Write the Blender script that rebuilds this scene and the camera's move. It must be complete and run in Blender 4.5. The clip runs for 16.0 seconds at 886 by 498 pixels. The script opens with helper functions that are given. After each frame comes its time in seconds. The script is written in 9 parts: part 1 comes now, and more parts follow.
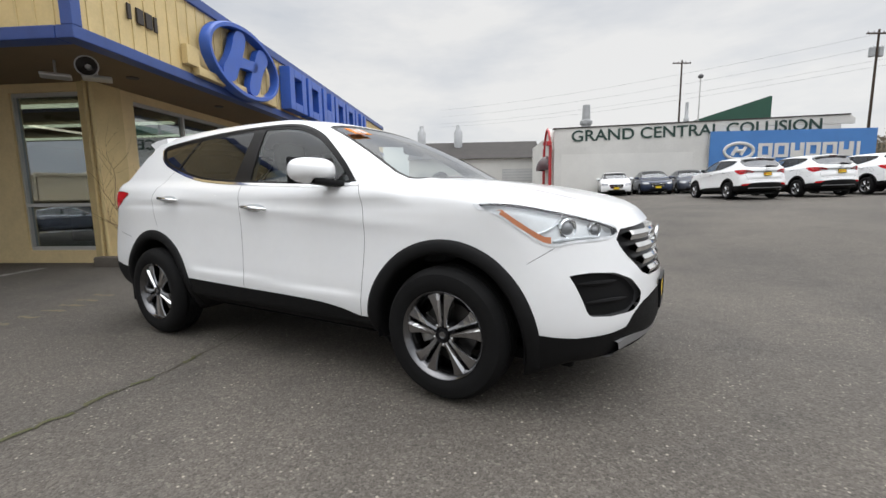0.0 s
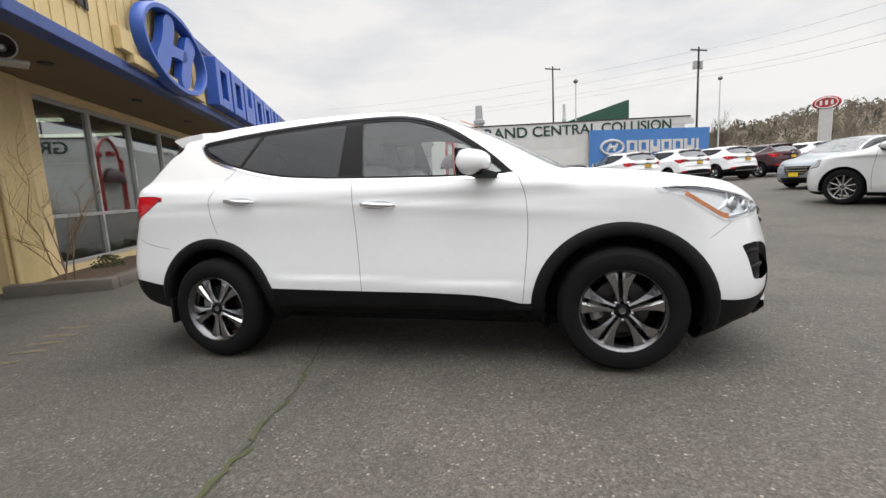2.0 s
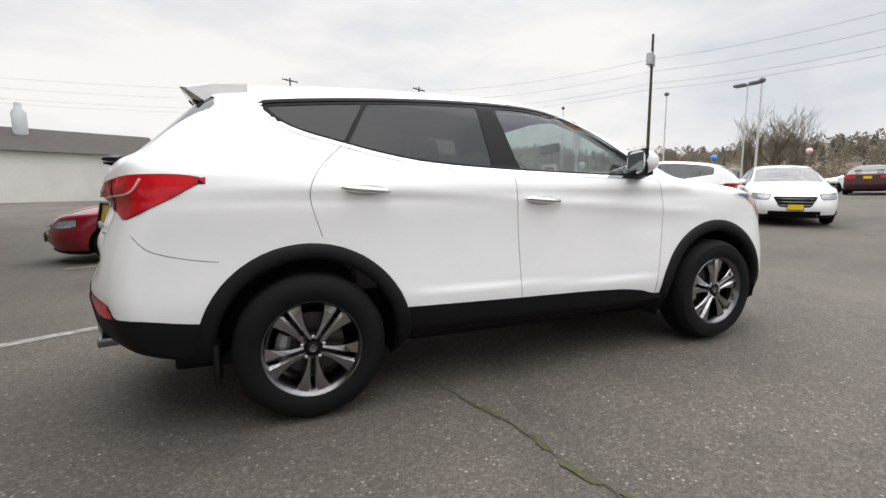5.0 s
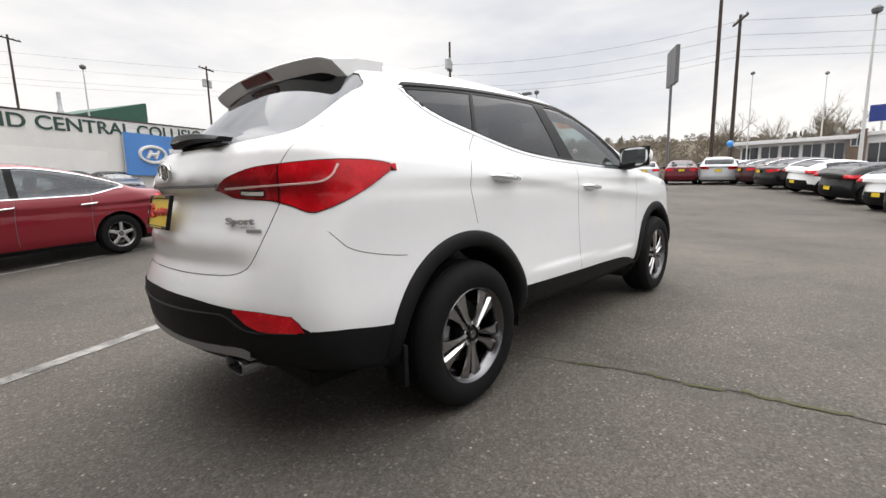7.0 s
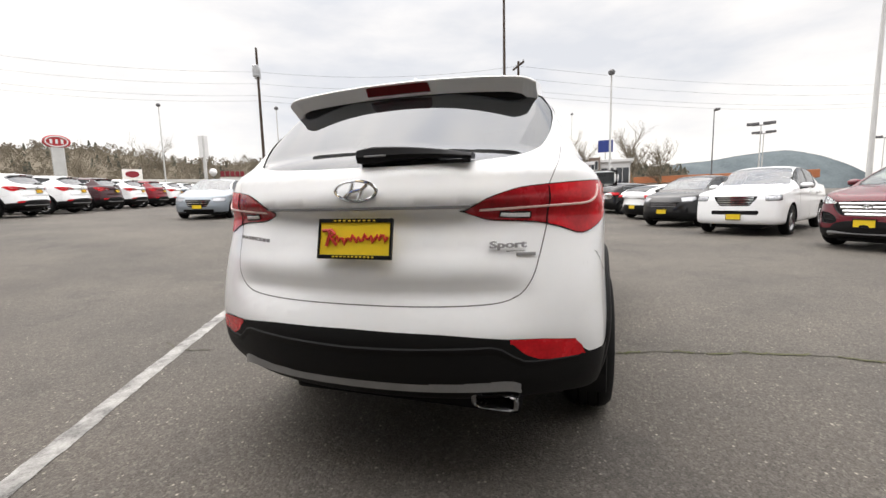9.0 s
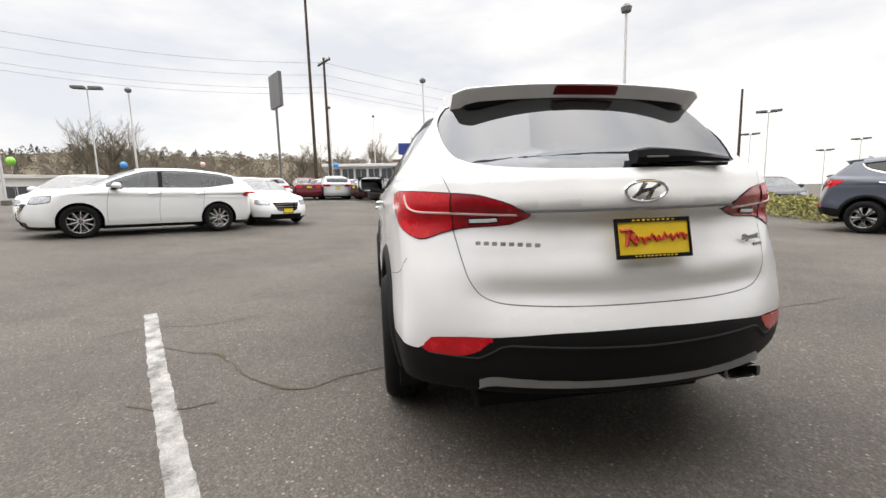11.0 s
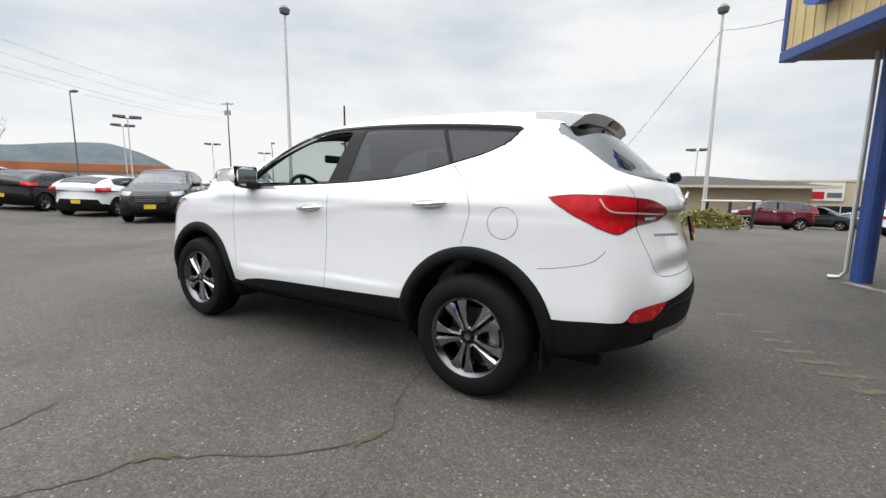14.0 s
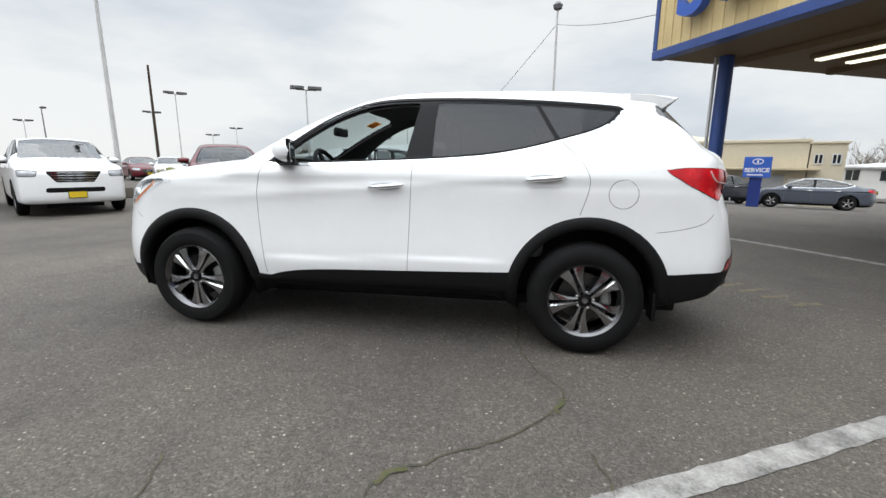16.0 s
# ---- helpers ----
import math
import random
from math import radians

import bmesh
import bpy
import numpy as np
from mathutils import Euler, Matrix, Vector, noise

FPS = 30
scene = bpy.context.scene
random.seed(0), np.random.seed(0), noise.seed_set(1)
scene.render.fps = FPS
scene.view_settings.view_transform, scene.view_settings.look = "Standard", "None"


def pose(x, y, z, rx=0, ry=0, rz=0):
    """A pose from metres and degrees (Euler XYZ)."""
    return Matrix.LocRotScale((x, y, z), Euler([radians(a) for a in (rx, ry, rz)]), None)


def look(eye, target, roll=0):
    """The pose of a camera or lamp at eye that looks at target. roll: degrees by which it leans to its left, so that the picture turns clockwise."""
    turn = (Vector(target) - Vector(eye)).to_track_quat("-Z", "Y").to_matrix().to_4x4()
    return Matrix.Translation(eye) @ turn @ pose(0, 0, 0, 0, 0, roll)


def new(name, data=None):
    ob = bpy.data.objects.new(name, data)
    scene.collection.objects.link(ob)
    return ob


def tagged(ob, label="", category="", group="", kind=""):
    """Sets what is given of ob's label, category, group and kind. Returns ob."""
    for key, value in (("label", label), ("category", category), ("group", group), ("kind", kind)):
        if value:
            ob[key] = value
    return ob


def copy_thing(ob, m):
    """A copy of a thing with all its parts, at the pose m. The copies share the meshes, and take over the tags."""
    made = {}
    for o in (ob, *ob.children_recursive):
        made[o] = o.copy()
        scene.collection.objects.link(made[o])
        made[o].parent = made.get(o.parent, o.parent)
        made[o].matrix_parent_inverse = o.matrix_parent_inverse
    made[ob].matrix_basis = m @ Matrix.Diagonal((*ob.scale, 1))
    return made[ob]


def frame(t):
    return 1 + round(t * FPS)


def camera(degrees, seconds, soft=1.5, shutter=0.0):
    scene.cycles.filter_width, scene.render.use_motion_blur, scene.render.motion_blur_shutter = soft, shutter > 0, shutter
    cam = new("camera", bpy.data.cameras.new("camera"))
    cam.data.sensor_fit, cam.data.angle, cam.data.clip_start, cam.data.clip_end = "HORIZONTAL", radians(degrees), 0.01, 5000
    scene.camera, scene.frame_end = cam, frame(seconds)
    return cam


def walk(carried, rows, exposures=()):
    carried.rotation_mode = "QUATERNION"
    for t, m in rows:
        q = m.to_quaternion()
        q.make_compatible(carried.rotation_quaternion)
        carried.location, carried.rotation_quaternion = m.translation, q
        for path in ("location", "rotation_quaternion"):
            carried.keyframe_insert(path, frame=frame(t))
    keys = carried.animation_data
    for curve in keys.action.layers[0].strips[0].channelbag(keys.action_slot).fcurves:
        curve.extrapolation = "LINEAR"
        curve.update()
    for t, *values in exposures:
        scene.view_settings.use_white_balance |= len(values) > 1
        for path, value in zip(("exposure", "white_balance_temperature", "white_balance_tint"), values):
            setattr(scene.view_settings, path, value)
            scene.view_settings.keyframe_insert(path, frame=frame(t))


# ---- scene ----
cam = camera(92.1, 16.0)
EXPOSURE = [(0, 0.0, 6500, 10), (1.5, 0.08, 6640, 11), (3, 0.12, 6610, 11), (6, 0.22, 6700, 11), (8, 0.32, 6740, 12), (10, 0.44, 6880, 12), (12.5, 0.37, 6540, 10), (14, 0.17, 6400, 9), (16, 0.13, 6340, 8)]
PATH = [
    (0, (2.367, -2.73, 1.122), (1.388, -1.006, 0.86), -0.8),
    (0.5, (2.041, -2.926, 1.134), (1.163, -1.148, 0.87), -0.4),
    (1, (1.719, -3.135, 1.125), (0.939, -1.316, 0.842), -5.1),
    (1.5, (1.383, -3.28, 1.103), (0.76, -1.398, 0.835), -3.6),
    (2, (0.978, -3.346, 1.115), (0.467, -1.433, 0.837), -3.0),
    (2.5, (0.573, -3.414, 1.091), (0.255, -1.46, 0.811), -4.3),
    (3, (0.156, -3.391, 1.06), (0.019, -1.412, 0.8), -3.5),
    (3.5, (-0.246, -3.345, 1.051), (-0.237, -1.358, 0.828), -0.8),
    (6, (-2.218, -2.591, 1.08), (-1.107, -0.948, 0.823), -2.0),
    (6.5, (-2.558, -2.401, 1.059), (-1.304, -0.862, 0.821), -1.8),
    (7, (-2.876, -2.169, 1.063), (-1.437, -0.811, 0.773), -1.2),
    (7.5, (-3.129, -1.855, 1.09), (-1.53, -0.697, 0.767), -0.7),
    (8, (-3.384, -1.539, 1.095), (-1.635, -0.616, 0.799), -0.6),
    (8.5, (-3.563, -1.164, 1.086), (-1.724, -0.437, 0.787), -2.4),
    (9, (-3.704, -0.776, 1.117), (-1.813, -0.169, 0.877), -1.4),
    (9.5, (-3.837, -0.373, 1.132), (-1.886, -0.071, 0.809), 0.2),
    (10, (-3.844, 0.077, 1.143), (-1.87, 0.23, 0.86), -0.7),
    (12.5, (-3.272, 2.113, 1.172), (-1.695, 0.916, 0.894), 0.5),
    (13, (-3.043, 2.438, 1.171), (-1.665, 1.011, 0.915), 0.5),
    (13.5, (-2.784, 2.74, 1.181), (-1.662, 1.114, 0.869), 0.1),
    (14, (-2.428, 2.971, 1.203), (-1.4, 1.281, 0.911), 0.7),
    (14.5, (-2.073, 3.197, 1.201), (-1.23, 1.414, 0.869), -0.9),
    (15, (-1.688, 3.366, 1.167), (-0.965, 1.537, 0.806), 0.7),
    (15.5, (-1.3, 3.47, 1.172), (-0.714, 1.594, 0.806), 2.0),
    (16, (-0.889, 3.553, 1.185), (-0.57, 1.618, 0.792), 0.4),
]
walk(cam, [(t, look(eye, target, roll)) for t, eye, target, roll in PATH], EXPOSURE)
# an overcast sky, brighter overhead, with a weak veiled sun
SKY_STRENGTH, SUN_STRENGTH, SUN_EL, SUN_AZ, ZENITH = 0.084, 0.9, 55.0, 40.0, 3.9

# ---- world and sun ----
world = bpy.data.worlds.new("sky")
scene.world = world
world.use_nodes = True
wn, wl = world.node_tree.nodes, world.node_tree.links
wn.clear()
w_out = wn.new("ShaderNodeOutputWorld")
w_bg = wn.new("ShaderNodeBackground")
w_bg.inputs["Strength"].default_value = SKY_STRENGTH
w_sky = wn.new("ShaderNodeTexSky")
w_sky.sky_type = "NISHITA"
w_sky.sun_disc = False
w_sky.sun_elevation, w_sky.sun_rotation = radians(SUN_EL), radians(90 - SUN_AZ)
w_co = wn.new("ShaderNodeTexCoord")
w_map = wn.new("ShaderNodeMapping")
w_map.inputs["Scale"].default_value = (1.0, 1.0, 3.2)
w_noise = wn.new("ShaderNodeTexNoise")
w_noise.inputs["Scale"].default_value, w_noise.inputs["Detail"].default_value, w_noise.inputs["Roughness"].default_value = 1.7, 7.0, 0.55
w_ramp = wn.new("ShaderNodeValToRGB")
w_sepz = wn.new("ShaderNodeSeparateXYZ")
w_up = wn.new("ShaderNodeMapRange")
w_up.interpolation_type = "SMOOTHSTEP"
for key, value in (("From Min", 0.35), ("From Max", 1.0), ("To Min", 1.0), ("To Max", ZENITH)):
    w_up.inputs[key].default_value = value
w_gain = wn.new("ShaderNodeMix")
w_gain.data_type, w_gain.blend_type = "RGBA", "MULTIPLY"
w_gain.inputs["Factor"].default_value = 1.0
w_ramp.color_ramp.elements[0].position, w_ramp.color_ramp.elements[0].color = 0.36, (7.2, 7.6, 8.2, 1)
w_ramp.color_ramp.elements[1].position, w_ramp.color_ramp.elements[1].color = 0.60, (10.4, 10.35, 10.2, 1)
w_mix = wn.new("ShaderNodeMix")
w_mix.data_type = "RGBA"
w_mix.inputs["Factor"].default_value = 0.92
wl.new(w_co.outputs["Generated"], w_map.inputs["Vector"])
wl.new(w_map.outputs["Vector"], w_noise.inputs["Vector"])
wl.new(w_noise.outputs["Fac"], w_ramp.inputs["Fac"])
wl.new(w_sky.outputs["Color"], w_mix.inputs["A"])
wl.new(w_ramp.outputs["Color"], w_mix.inputs["B"])
wl.new(w_co.outputs["Generated"], w_sepz.inputs[0])
wl.new(w_sepz.outputs["Z"], w_up.inputs["Value"])
wl.new(w_mix.outputs["Result"], w_gain.inputs["A"])
wl.new(w_up.outputs["Result"], w_gain.inputs["B"])
wl.new(w_gain.outputs["Result"], w_bg.inputs["Color"])
wl.new(w_bg.outputs["Background"], w_out.inputs["Surface"])

sun = new("sun", bpy.data.lights.new("sun", "SUN"))
sun.data.energy, sun.data.angle, sun.data.color = SUN_STRENGTH, radians(75), (1.0, 0.97, 0.93)
sun.matrix_world = look((40 * math.cos(radians(SUN_AZ)), 40 * math.sin(radians(SUN_AZ)), 40 * math.tan(radians(SUN_EL))), (0, 0, 0))


# ---- materials ----
def socket(node, name, value):
    node.inputs[name].default_value = value


def material(name, color, rough=0.5, metal=0.0, coat=0.0, vary=0.0, scale=4.0, bump=0.0, bump_scale=60.0, color2=None, spec=0.5, stretch=None, island=0.0):
    """A principled surface whose colour varies at two scales, with fine relief."""
    m = bpy.data.materials.new(name)
    m.use_nodes = True
    nt = m.node_tree
    b = nt.nodes["Principled BSDF"]
    socket(b, "Base Color", (*color, 1))
    socket(b, "Roughness", rough)
    socket(b, "Metallic", metal)
    socket(b, "Specular IOR Level", spec)
    socket(b, "Coat Weight", coat)
    socket(b, "Coat Roughness", 0.04)
    co = nt.nodes.new("ShaderNodeTexCoord")
    vec = co.outputs["Object"]
    if stretch:
        mp = nt.nodes.new("ShaderNodeMapping")
        socket(mp, "Scale", stretch)
        nt.links.new(vec, mp.inputs["Vector"])
        vec = mp.outputs["Vector"]
    if vary > 0 or color2:
        big = nt.nodes.new("ShaderNodeTexNoise")
        socket(big, "Scale", scale)
        socket(big, "Detail", 6.0)
        socket(big, "Roughness", 0.6)
        fine = nt.nodes.new("ShaderNodeTexNoise")
        socket(fine, "Scale", scale * 13.0)
        socket(fine, "Detail", 3.0)
        nt.links.new(vec, big.inputs["Vector"])
        nt.links.new(vec, fine.inputs["Vector"])
        add = nt.nodes.new("ShaderNodeMath")
        add.operation = "MULTIPLY_ADD"
        add.inputs[1].default_value = 0.35
        nt.links.new(fine.outputs["Fac"], add.inputs[0])
        nt.links.new(big.outputs["Fac"], add.inputs[2])
        ramp = nt.nodes.new("ShaderNodeValToRGB")
        c2 = color2 or tuple(min(1.0, c * (1 + vary)) for c in color)
        c1 = color if color2 else tuple(c * (1 - vary) for c in color)
        ramp.color_ramp.elements[0].position, ramp.color_ramp.elements[0].color = 0.48, (*c1, 1)
        ramp.color_ramp.elements[1].position, ramp.color_ramp.elements[1].color = 0.88, (*c2, 1)
        nt.links.new(add.outputs[0], ramp.inputs["Fac"])
        out = ramp.outputs["Color"]
        if island > 0:
            geo = nt.nodes.new("ShaderNodeNewGeometry")
            hs = nt.nodes.new("ShaderNodeHueSaturation")
            mr = nt.nodes.new("ShaderNodeMapRange")
            socket(mr, "To Min", 1 - island)
            socket(mr, "To Max", 1 + island)
            nt.links.new(geo.outputs["Random Per Island"], mr.inputs["Value"])
            nt.links.new(mr.outputs["Result"], hs.inputs["Value"])
            nt.links.new(out, hs.inputs["Color"])
            out = hs.outputs["Color"]
        nt.links.new(out, b.inputs["Base Color"])
        rr = nt.nodes.new("ShaderNodeMapRange")
        socket(rr, "To Min", max(0.02, rough - 0.08))
        socket(rr, "To Max", min(1.0, rough + 0.10))
        nt.links.new(big.outputs["Fac"], rr.inputs["Value"])
        nt.links.new(rr.outputs["Result"], b.inputs["Roughness"])
    if bump > 0:
        bn = nt.nodes.new("ShaderNodeTexNoise")
        socket(bn, "Scale", bump_scale)
        socket(bn, "Detail", 3.0)
        nt.links.new(vec, bn.inputs["Vector"])
        bp = nt.nodes.new("ShaderNodeBump")
        socket(bp, "Strength", bump)
        socket(bp, "Distance", 0.01)
        nt.links.new(bn.outputs["Fac"], bp.inputs["Height"])
        nt.links.new(bp.outputs["Normal"], b.inputs["Normal"])
    return m


def glass(name, tint, alpha, rough=0.02, shine=0.045):
    """A thin pane: clear coat over a tinted see-through sheet."""
    m = bpy.data.materials.new(name)
    m.use_nodes = True
    nt = m.node_tree
    nt.nodes.clear()
    out = nt.nodes.new("ShaderNodeOutputMaterial")
    gl = nt.nodes.new("ShaderNodeBsdfGlossy")
    socket(gl, "Roughness", rough)
    socket(gl, "Color", (0.95, 0.97, 1.0, 1))
    tr = nt.nodes.new("ShaderNodeBsdfTransparent")
    socket(tr, "Color", (*tint, 1))
    df = nt.nodes.new("ShaderNodeBsdfDiffuse")
    socket(df, "Color", (0.012, 0.013, 0.014, 1))
    mixa = nt.nodes.new("ShaderNodeMixShader")
    socket(mixa, "Fac", alpha)
    lw = nt.nodes.new("ShaderNodeLayerWeight")
    pw = nt.nodes.new("ShaderNodeMath")
    pw.operation = "POWER"
    pw.inputs[1].default_value = 5.0
    fr = nt.nodes.new("ShaderNodeMapRange")
    socket(fr, "To Min", shine)
    socket(fr, "To Max", 1.0)
    nt.links.new(lw.outputs["Facing"], pw.inputs[0])
    nt.links.new(pw.outputs[0], fr.inputs["Value"])
    mix = nt.nodes.new("ShaderNodeMixShader")
    nt.links.new(tr.outputs[0], mixa.inputs[1])
    nt.links.new(df.outputs[0], mixa.inputs[2])
    nt.links.new(fr.outputs["Result"], mix.inputs["Fac"])
    nt.links.new(mixa.outputs[0], mix.inputs[1])
    nt.links.new(gl.outputs[0], mix.inputs[2])
    nt.links.new(mix.outputs[0], out.inputs["Surface"])
    return m


def paint(name, color, flake=0.0):
    return material(name, color, rough=0.35, coat=0.85, metal=flake * 0.4, vary=0.02, scale=1.5, spec=0.12 if max(color) < 0.5 else 0.35)


M_WHITE = paint("white_paint", (0.85, 0.86, 0.87))
M_PAINT = {"white": M_WHITE, "red": paint("red_paint", (0.19, 0.008, 0.016), 0.25), "silver": paint("silver_paint", (0.50, 0.52, 0.54), 0.4),
           "grey": paint("grey_paint", (0.22, 0.25, 0.28), 0.5), "navy": paint("navy_paint", (0.018, 0.028, 0.06), 0.3), "black": paint("black_paint", (0.007, 0.007, 0.008), 0.1),
           "maroon": paint("maroon_paint", (0.045, 0.010, 0.014), 0.3), "pearl": paint("pearl_paint", (0.66, 0.67, 0.67), 0.15), "crimson": paint("crimson_paint", (0.105, 0.004, 0.011), 0.1),
           "charcoal": paint("charcoal_paint", (0.035, 0.037, 0.045), 0.4), "slate": paint("slate_paint", (0.075, 0.085, 0.11), 0.5), "blush": paint("blue_white_paint", (0.60, 0.68, 0.76), 0.1)}
M_CLAD = material("black_plastic", (0.0065, 0.0065, 0.007), rough=0.6, spec=0.18, vary=0.15, scale=9, bump=0.12, bump_scale=420)
M_GLOSSBLK = material("gloss_black_trim", (0.008, 0.008, 0.009), rough=0.35, spec=0.12)
M_GAP = material("panel_gap", (0.16, 0.16, 0.165), rough=0.8)
M_CHROME = material("chrome", (0.78, 0.79, 0.80), rough=0.09, metal=1.0)
M_RUBBER = material("tyre_rubber", (0.007, 0.007, 0.0073), spec=0.16, rough=0.75, vary=0.25, scale=8, bump=0.2, bump_scale=120)
M_REDOFF = material("unlit_red_lens", (0.13, 0.006, 0.008), rough=0.12, vary=0.2, scale=20)
M_MIRROR = material("mirror_glass", (0.30, 0.31, 0.32), rough=0.03, metal=1.0)
M_REFLECT = material("lamp_reflector", (0.90, 0.91, 0.92), rough=0.22, metal=0.15, vary=0.10, scale=11)
M_ALLOY = material("machined_alloy", (0.66, 0.66, 0.67), rough=0.18, metal=1.0, vary=0.05, scale=6)
M_ALLOYDK = material("grey_alloy", (0.20, 0.20, 0.205), rough=0.24, metal=0.85, vary=0.1, scale=6)
M_BLADE = material("polished_grey_alloy", (0.34, 0.34, 0.35), rough=0.13, metal=1.0, vary=0.1, scale=6)
M_RIM = material("dark_alloy_barrel", (0.16, 0.16, 0.165), rough=0.22, metal=1.0, vary=0.15, scale=6)
M_GALVCAL = material("cast_caliper", (0.30, 0.30, 0.29), rough=0.45, metal=0.7, vary=0.15, scale=12)
M_STEEL = material("brake_steel", (0.07, 0.068, 0.066), rough=0.4, metal=0.9, vary=0.2, scale=9)
M_RED = material("red_lens", (0.56, 0.007, 0.014), rough=0.25, spec=0.25, coat=0.35, vary=0.30, scale=7)
M_REDDK = material("dark_red_lens", (0.30, 0.005, 0.011), rough=0.25, spec=0.25, coat=0.35, vary=0.35, scale=14)
M_CLEAR = material("clear_lens", (0.74, 0.76, 0.78), rough=0.15, coat=0.6, metal=0.15, vary=0.25, scale=14)
M_LAMPGREY = material("lamp_interior", (0.38, 0.39, 0.41), rough=0.14, metal=0.55, vary=0.45, scale=22)
M_GUIDE = material("pale_light_guide", (0.80, 0.55, 0.52), rough=0.25)
M_AMBER = material("amber_lens", (0.46, 0.15, 0.05), rough=0.2, coat=1.0, vary=0.1, scale=20)
M_LENS = glass("lamp_cover", (0.92, 0.94, 0.95), 0.0, 0.03, 0.06)
M_GLASS = glass("window_glass", (0.62, 0.70, 0.68), 0.08, 0.02, 0.06)
M_REARGLASS = glass("rear_glass", (0.12, 0.125, 0.13), 0.80, 0.02, 0.115)
M_TINT = glass("tinted_glass", (0.13, 0.135, 0.14), 0.6, shine=0.035)
M_CABIN = material("cabin_trim", (0.06, 0.06, 0.063), rough=0.8, vary=0.2, scale=6)
M_SEAT = material("grey_seat_fabric", (0.22, 0.215, 0.21), rough=0.9, vary=0.2, scale=10, bump=0.2, bump_scale=300)
M_YELLOW = material("yellow_plate", (0.78, 0.55, 0.02), rough=0.4, vary=0.05, scale=8)
M_REDINK = material("red_print", (0.50, 0.03, 0.02), rough=0.5)
M_ORANGE = material("orange_sticker", (0.85, 0.30, 0.03), rough=0.5)
M_BADGE = material("badge_silver", (0.42, 0.42, 0.43), rough=0.35, metal=0.5)
M_SATIN = material("satin_silver", (0.24, 0.24, 0.245), rough=0.32, metal=0.6, vary=0.1, scale=8)

# the paper sticker lets some light through
_nt = M_ORANGE.node_tree
_tl = _nt.nodes.new("ShaderNodeBsdfTranslucent")
socket(_tl, "Color", (0.90, 0.50, 0.06, 1))
_mx = _nt.nodes.new("ShaderNodeMixShader")
socket(_mx, "Fac", 0.45)
_nt.links.new(_nt.nodes["Principled BSDF"].outputs[0], _mx.inputs[1])
_nt.links.new(_tl.outputs[0], _mx.inputs[2])
_nt.links.new(_mx.outputs[0], _nt.nodes["Material Output"].inputs["Surface"])


# ---- mesh helpers ----
def smooth_curve(xs, ys):
    """A smooth curve through the given stations, as a function of arrays."""
    xs, ys = np.asarray(xs, float), np.asarray(ys, float)
    d = np.diff(ys) / np.diff(xs)
    m = np.concatenate(([d[0]], np.where(d[1:] * d[:-1] > 0, 2 * d[1:] * d[:-1] / np.where(d[1:] + d[:-1] == 0, 1, d[1:] + d[:-1]), 0), [d[-1]]))

    def f(x):
        x = np.asarray(x, float)
        i = np.clip(np.searchsorted(xs, x) - 1, 0, len(xs) - 2)
        h = xs[i + 1] - xs[i]
        t = np.clip((x - xs[i]) / h, 0, 1)
        return (2 * t**3 - 3 * t**2 + 1) * ys[i] + (t**3 - 2 * t**2 + t) * h * m[i] + (3 * t**2 - 2 * t**3) * ys[i + 1] + (t**3 - t**2) * h * m[i + 1]
    return f


def smax(a, b, k):
    h = np.maximum(k - np.abs(a - b), 0) / k
    return np.maximum(a, b) + h * h * k * 0.25


def smin(a, b, k):
    return -smax(-a, -b, k)


def field_normals(F, V):
    e = 0.004
    g = np.stack([F(V[:, 0] + e, V[:, 1], V[:, 2]) - F(V[:, 0] - e, V[:, 1], V[:, 2]),
                  F(V[:, 0], V[:, 1] + e, V[:, 2]) - F(V[:, 0], V[:, 1] - e, V[:, 2]),
                  F(V[:, 0], V[:, 1], V[:, 2] + e) - F(V[:, 0], V[:, 1], V[:, 2] - e)], 1) / (2 * e)
    n = np.linalg.norm(g, axis=1, keepdims=True)
    return g / np.maximum(n, 1e-6), n[:, 0]


def settle(F, V, h, rounds=4):
    for _ in range(rounds):
        n, s = field_normals(F, V)
        step = np.clip(F(V[:, 0], V[:, 1], V[:, 2]) / np.maximum(s, 0.2), -0.6 * h, 0.6 * h)
        V = V - n * step[:, None]
    return V


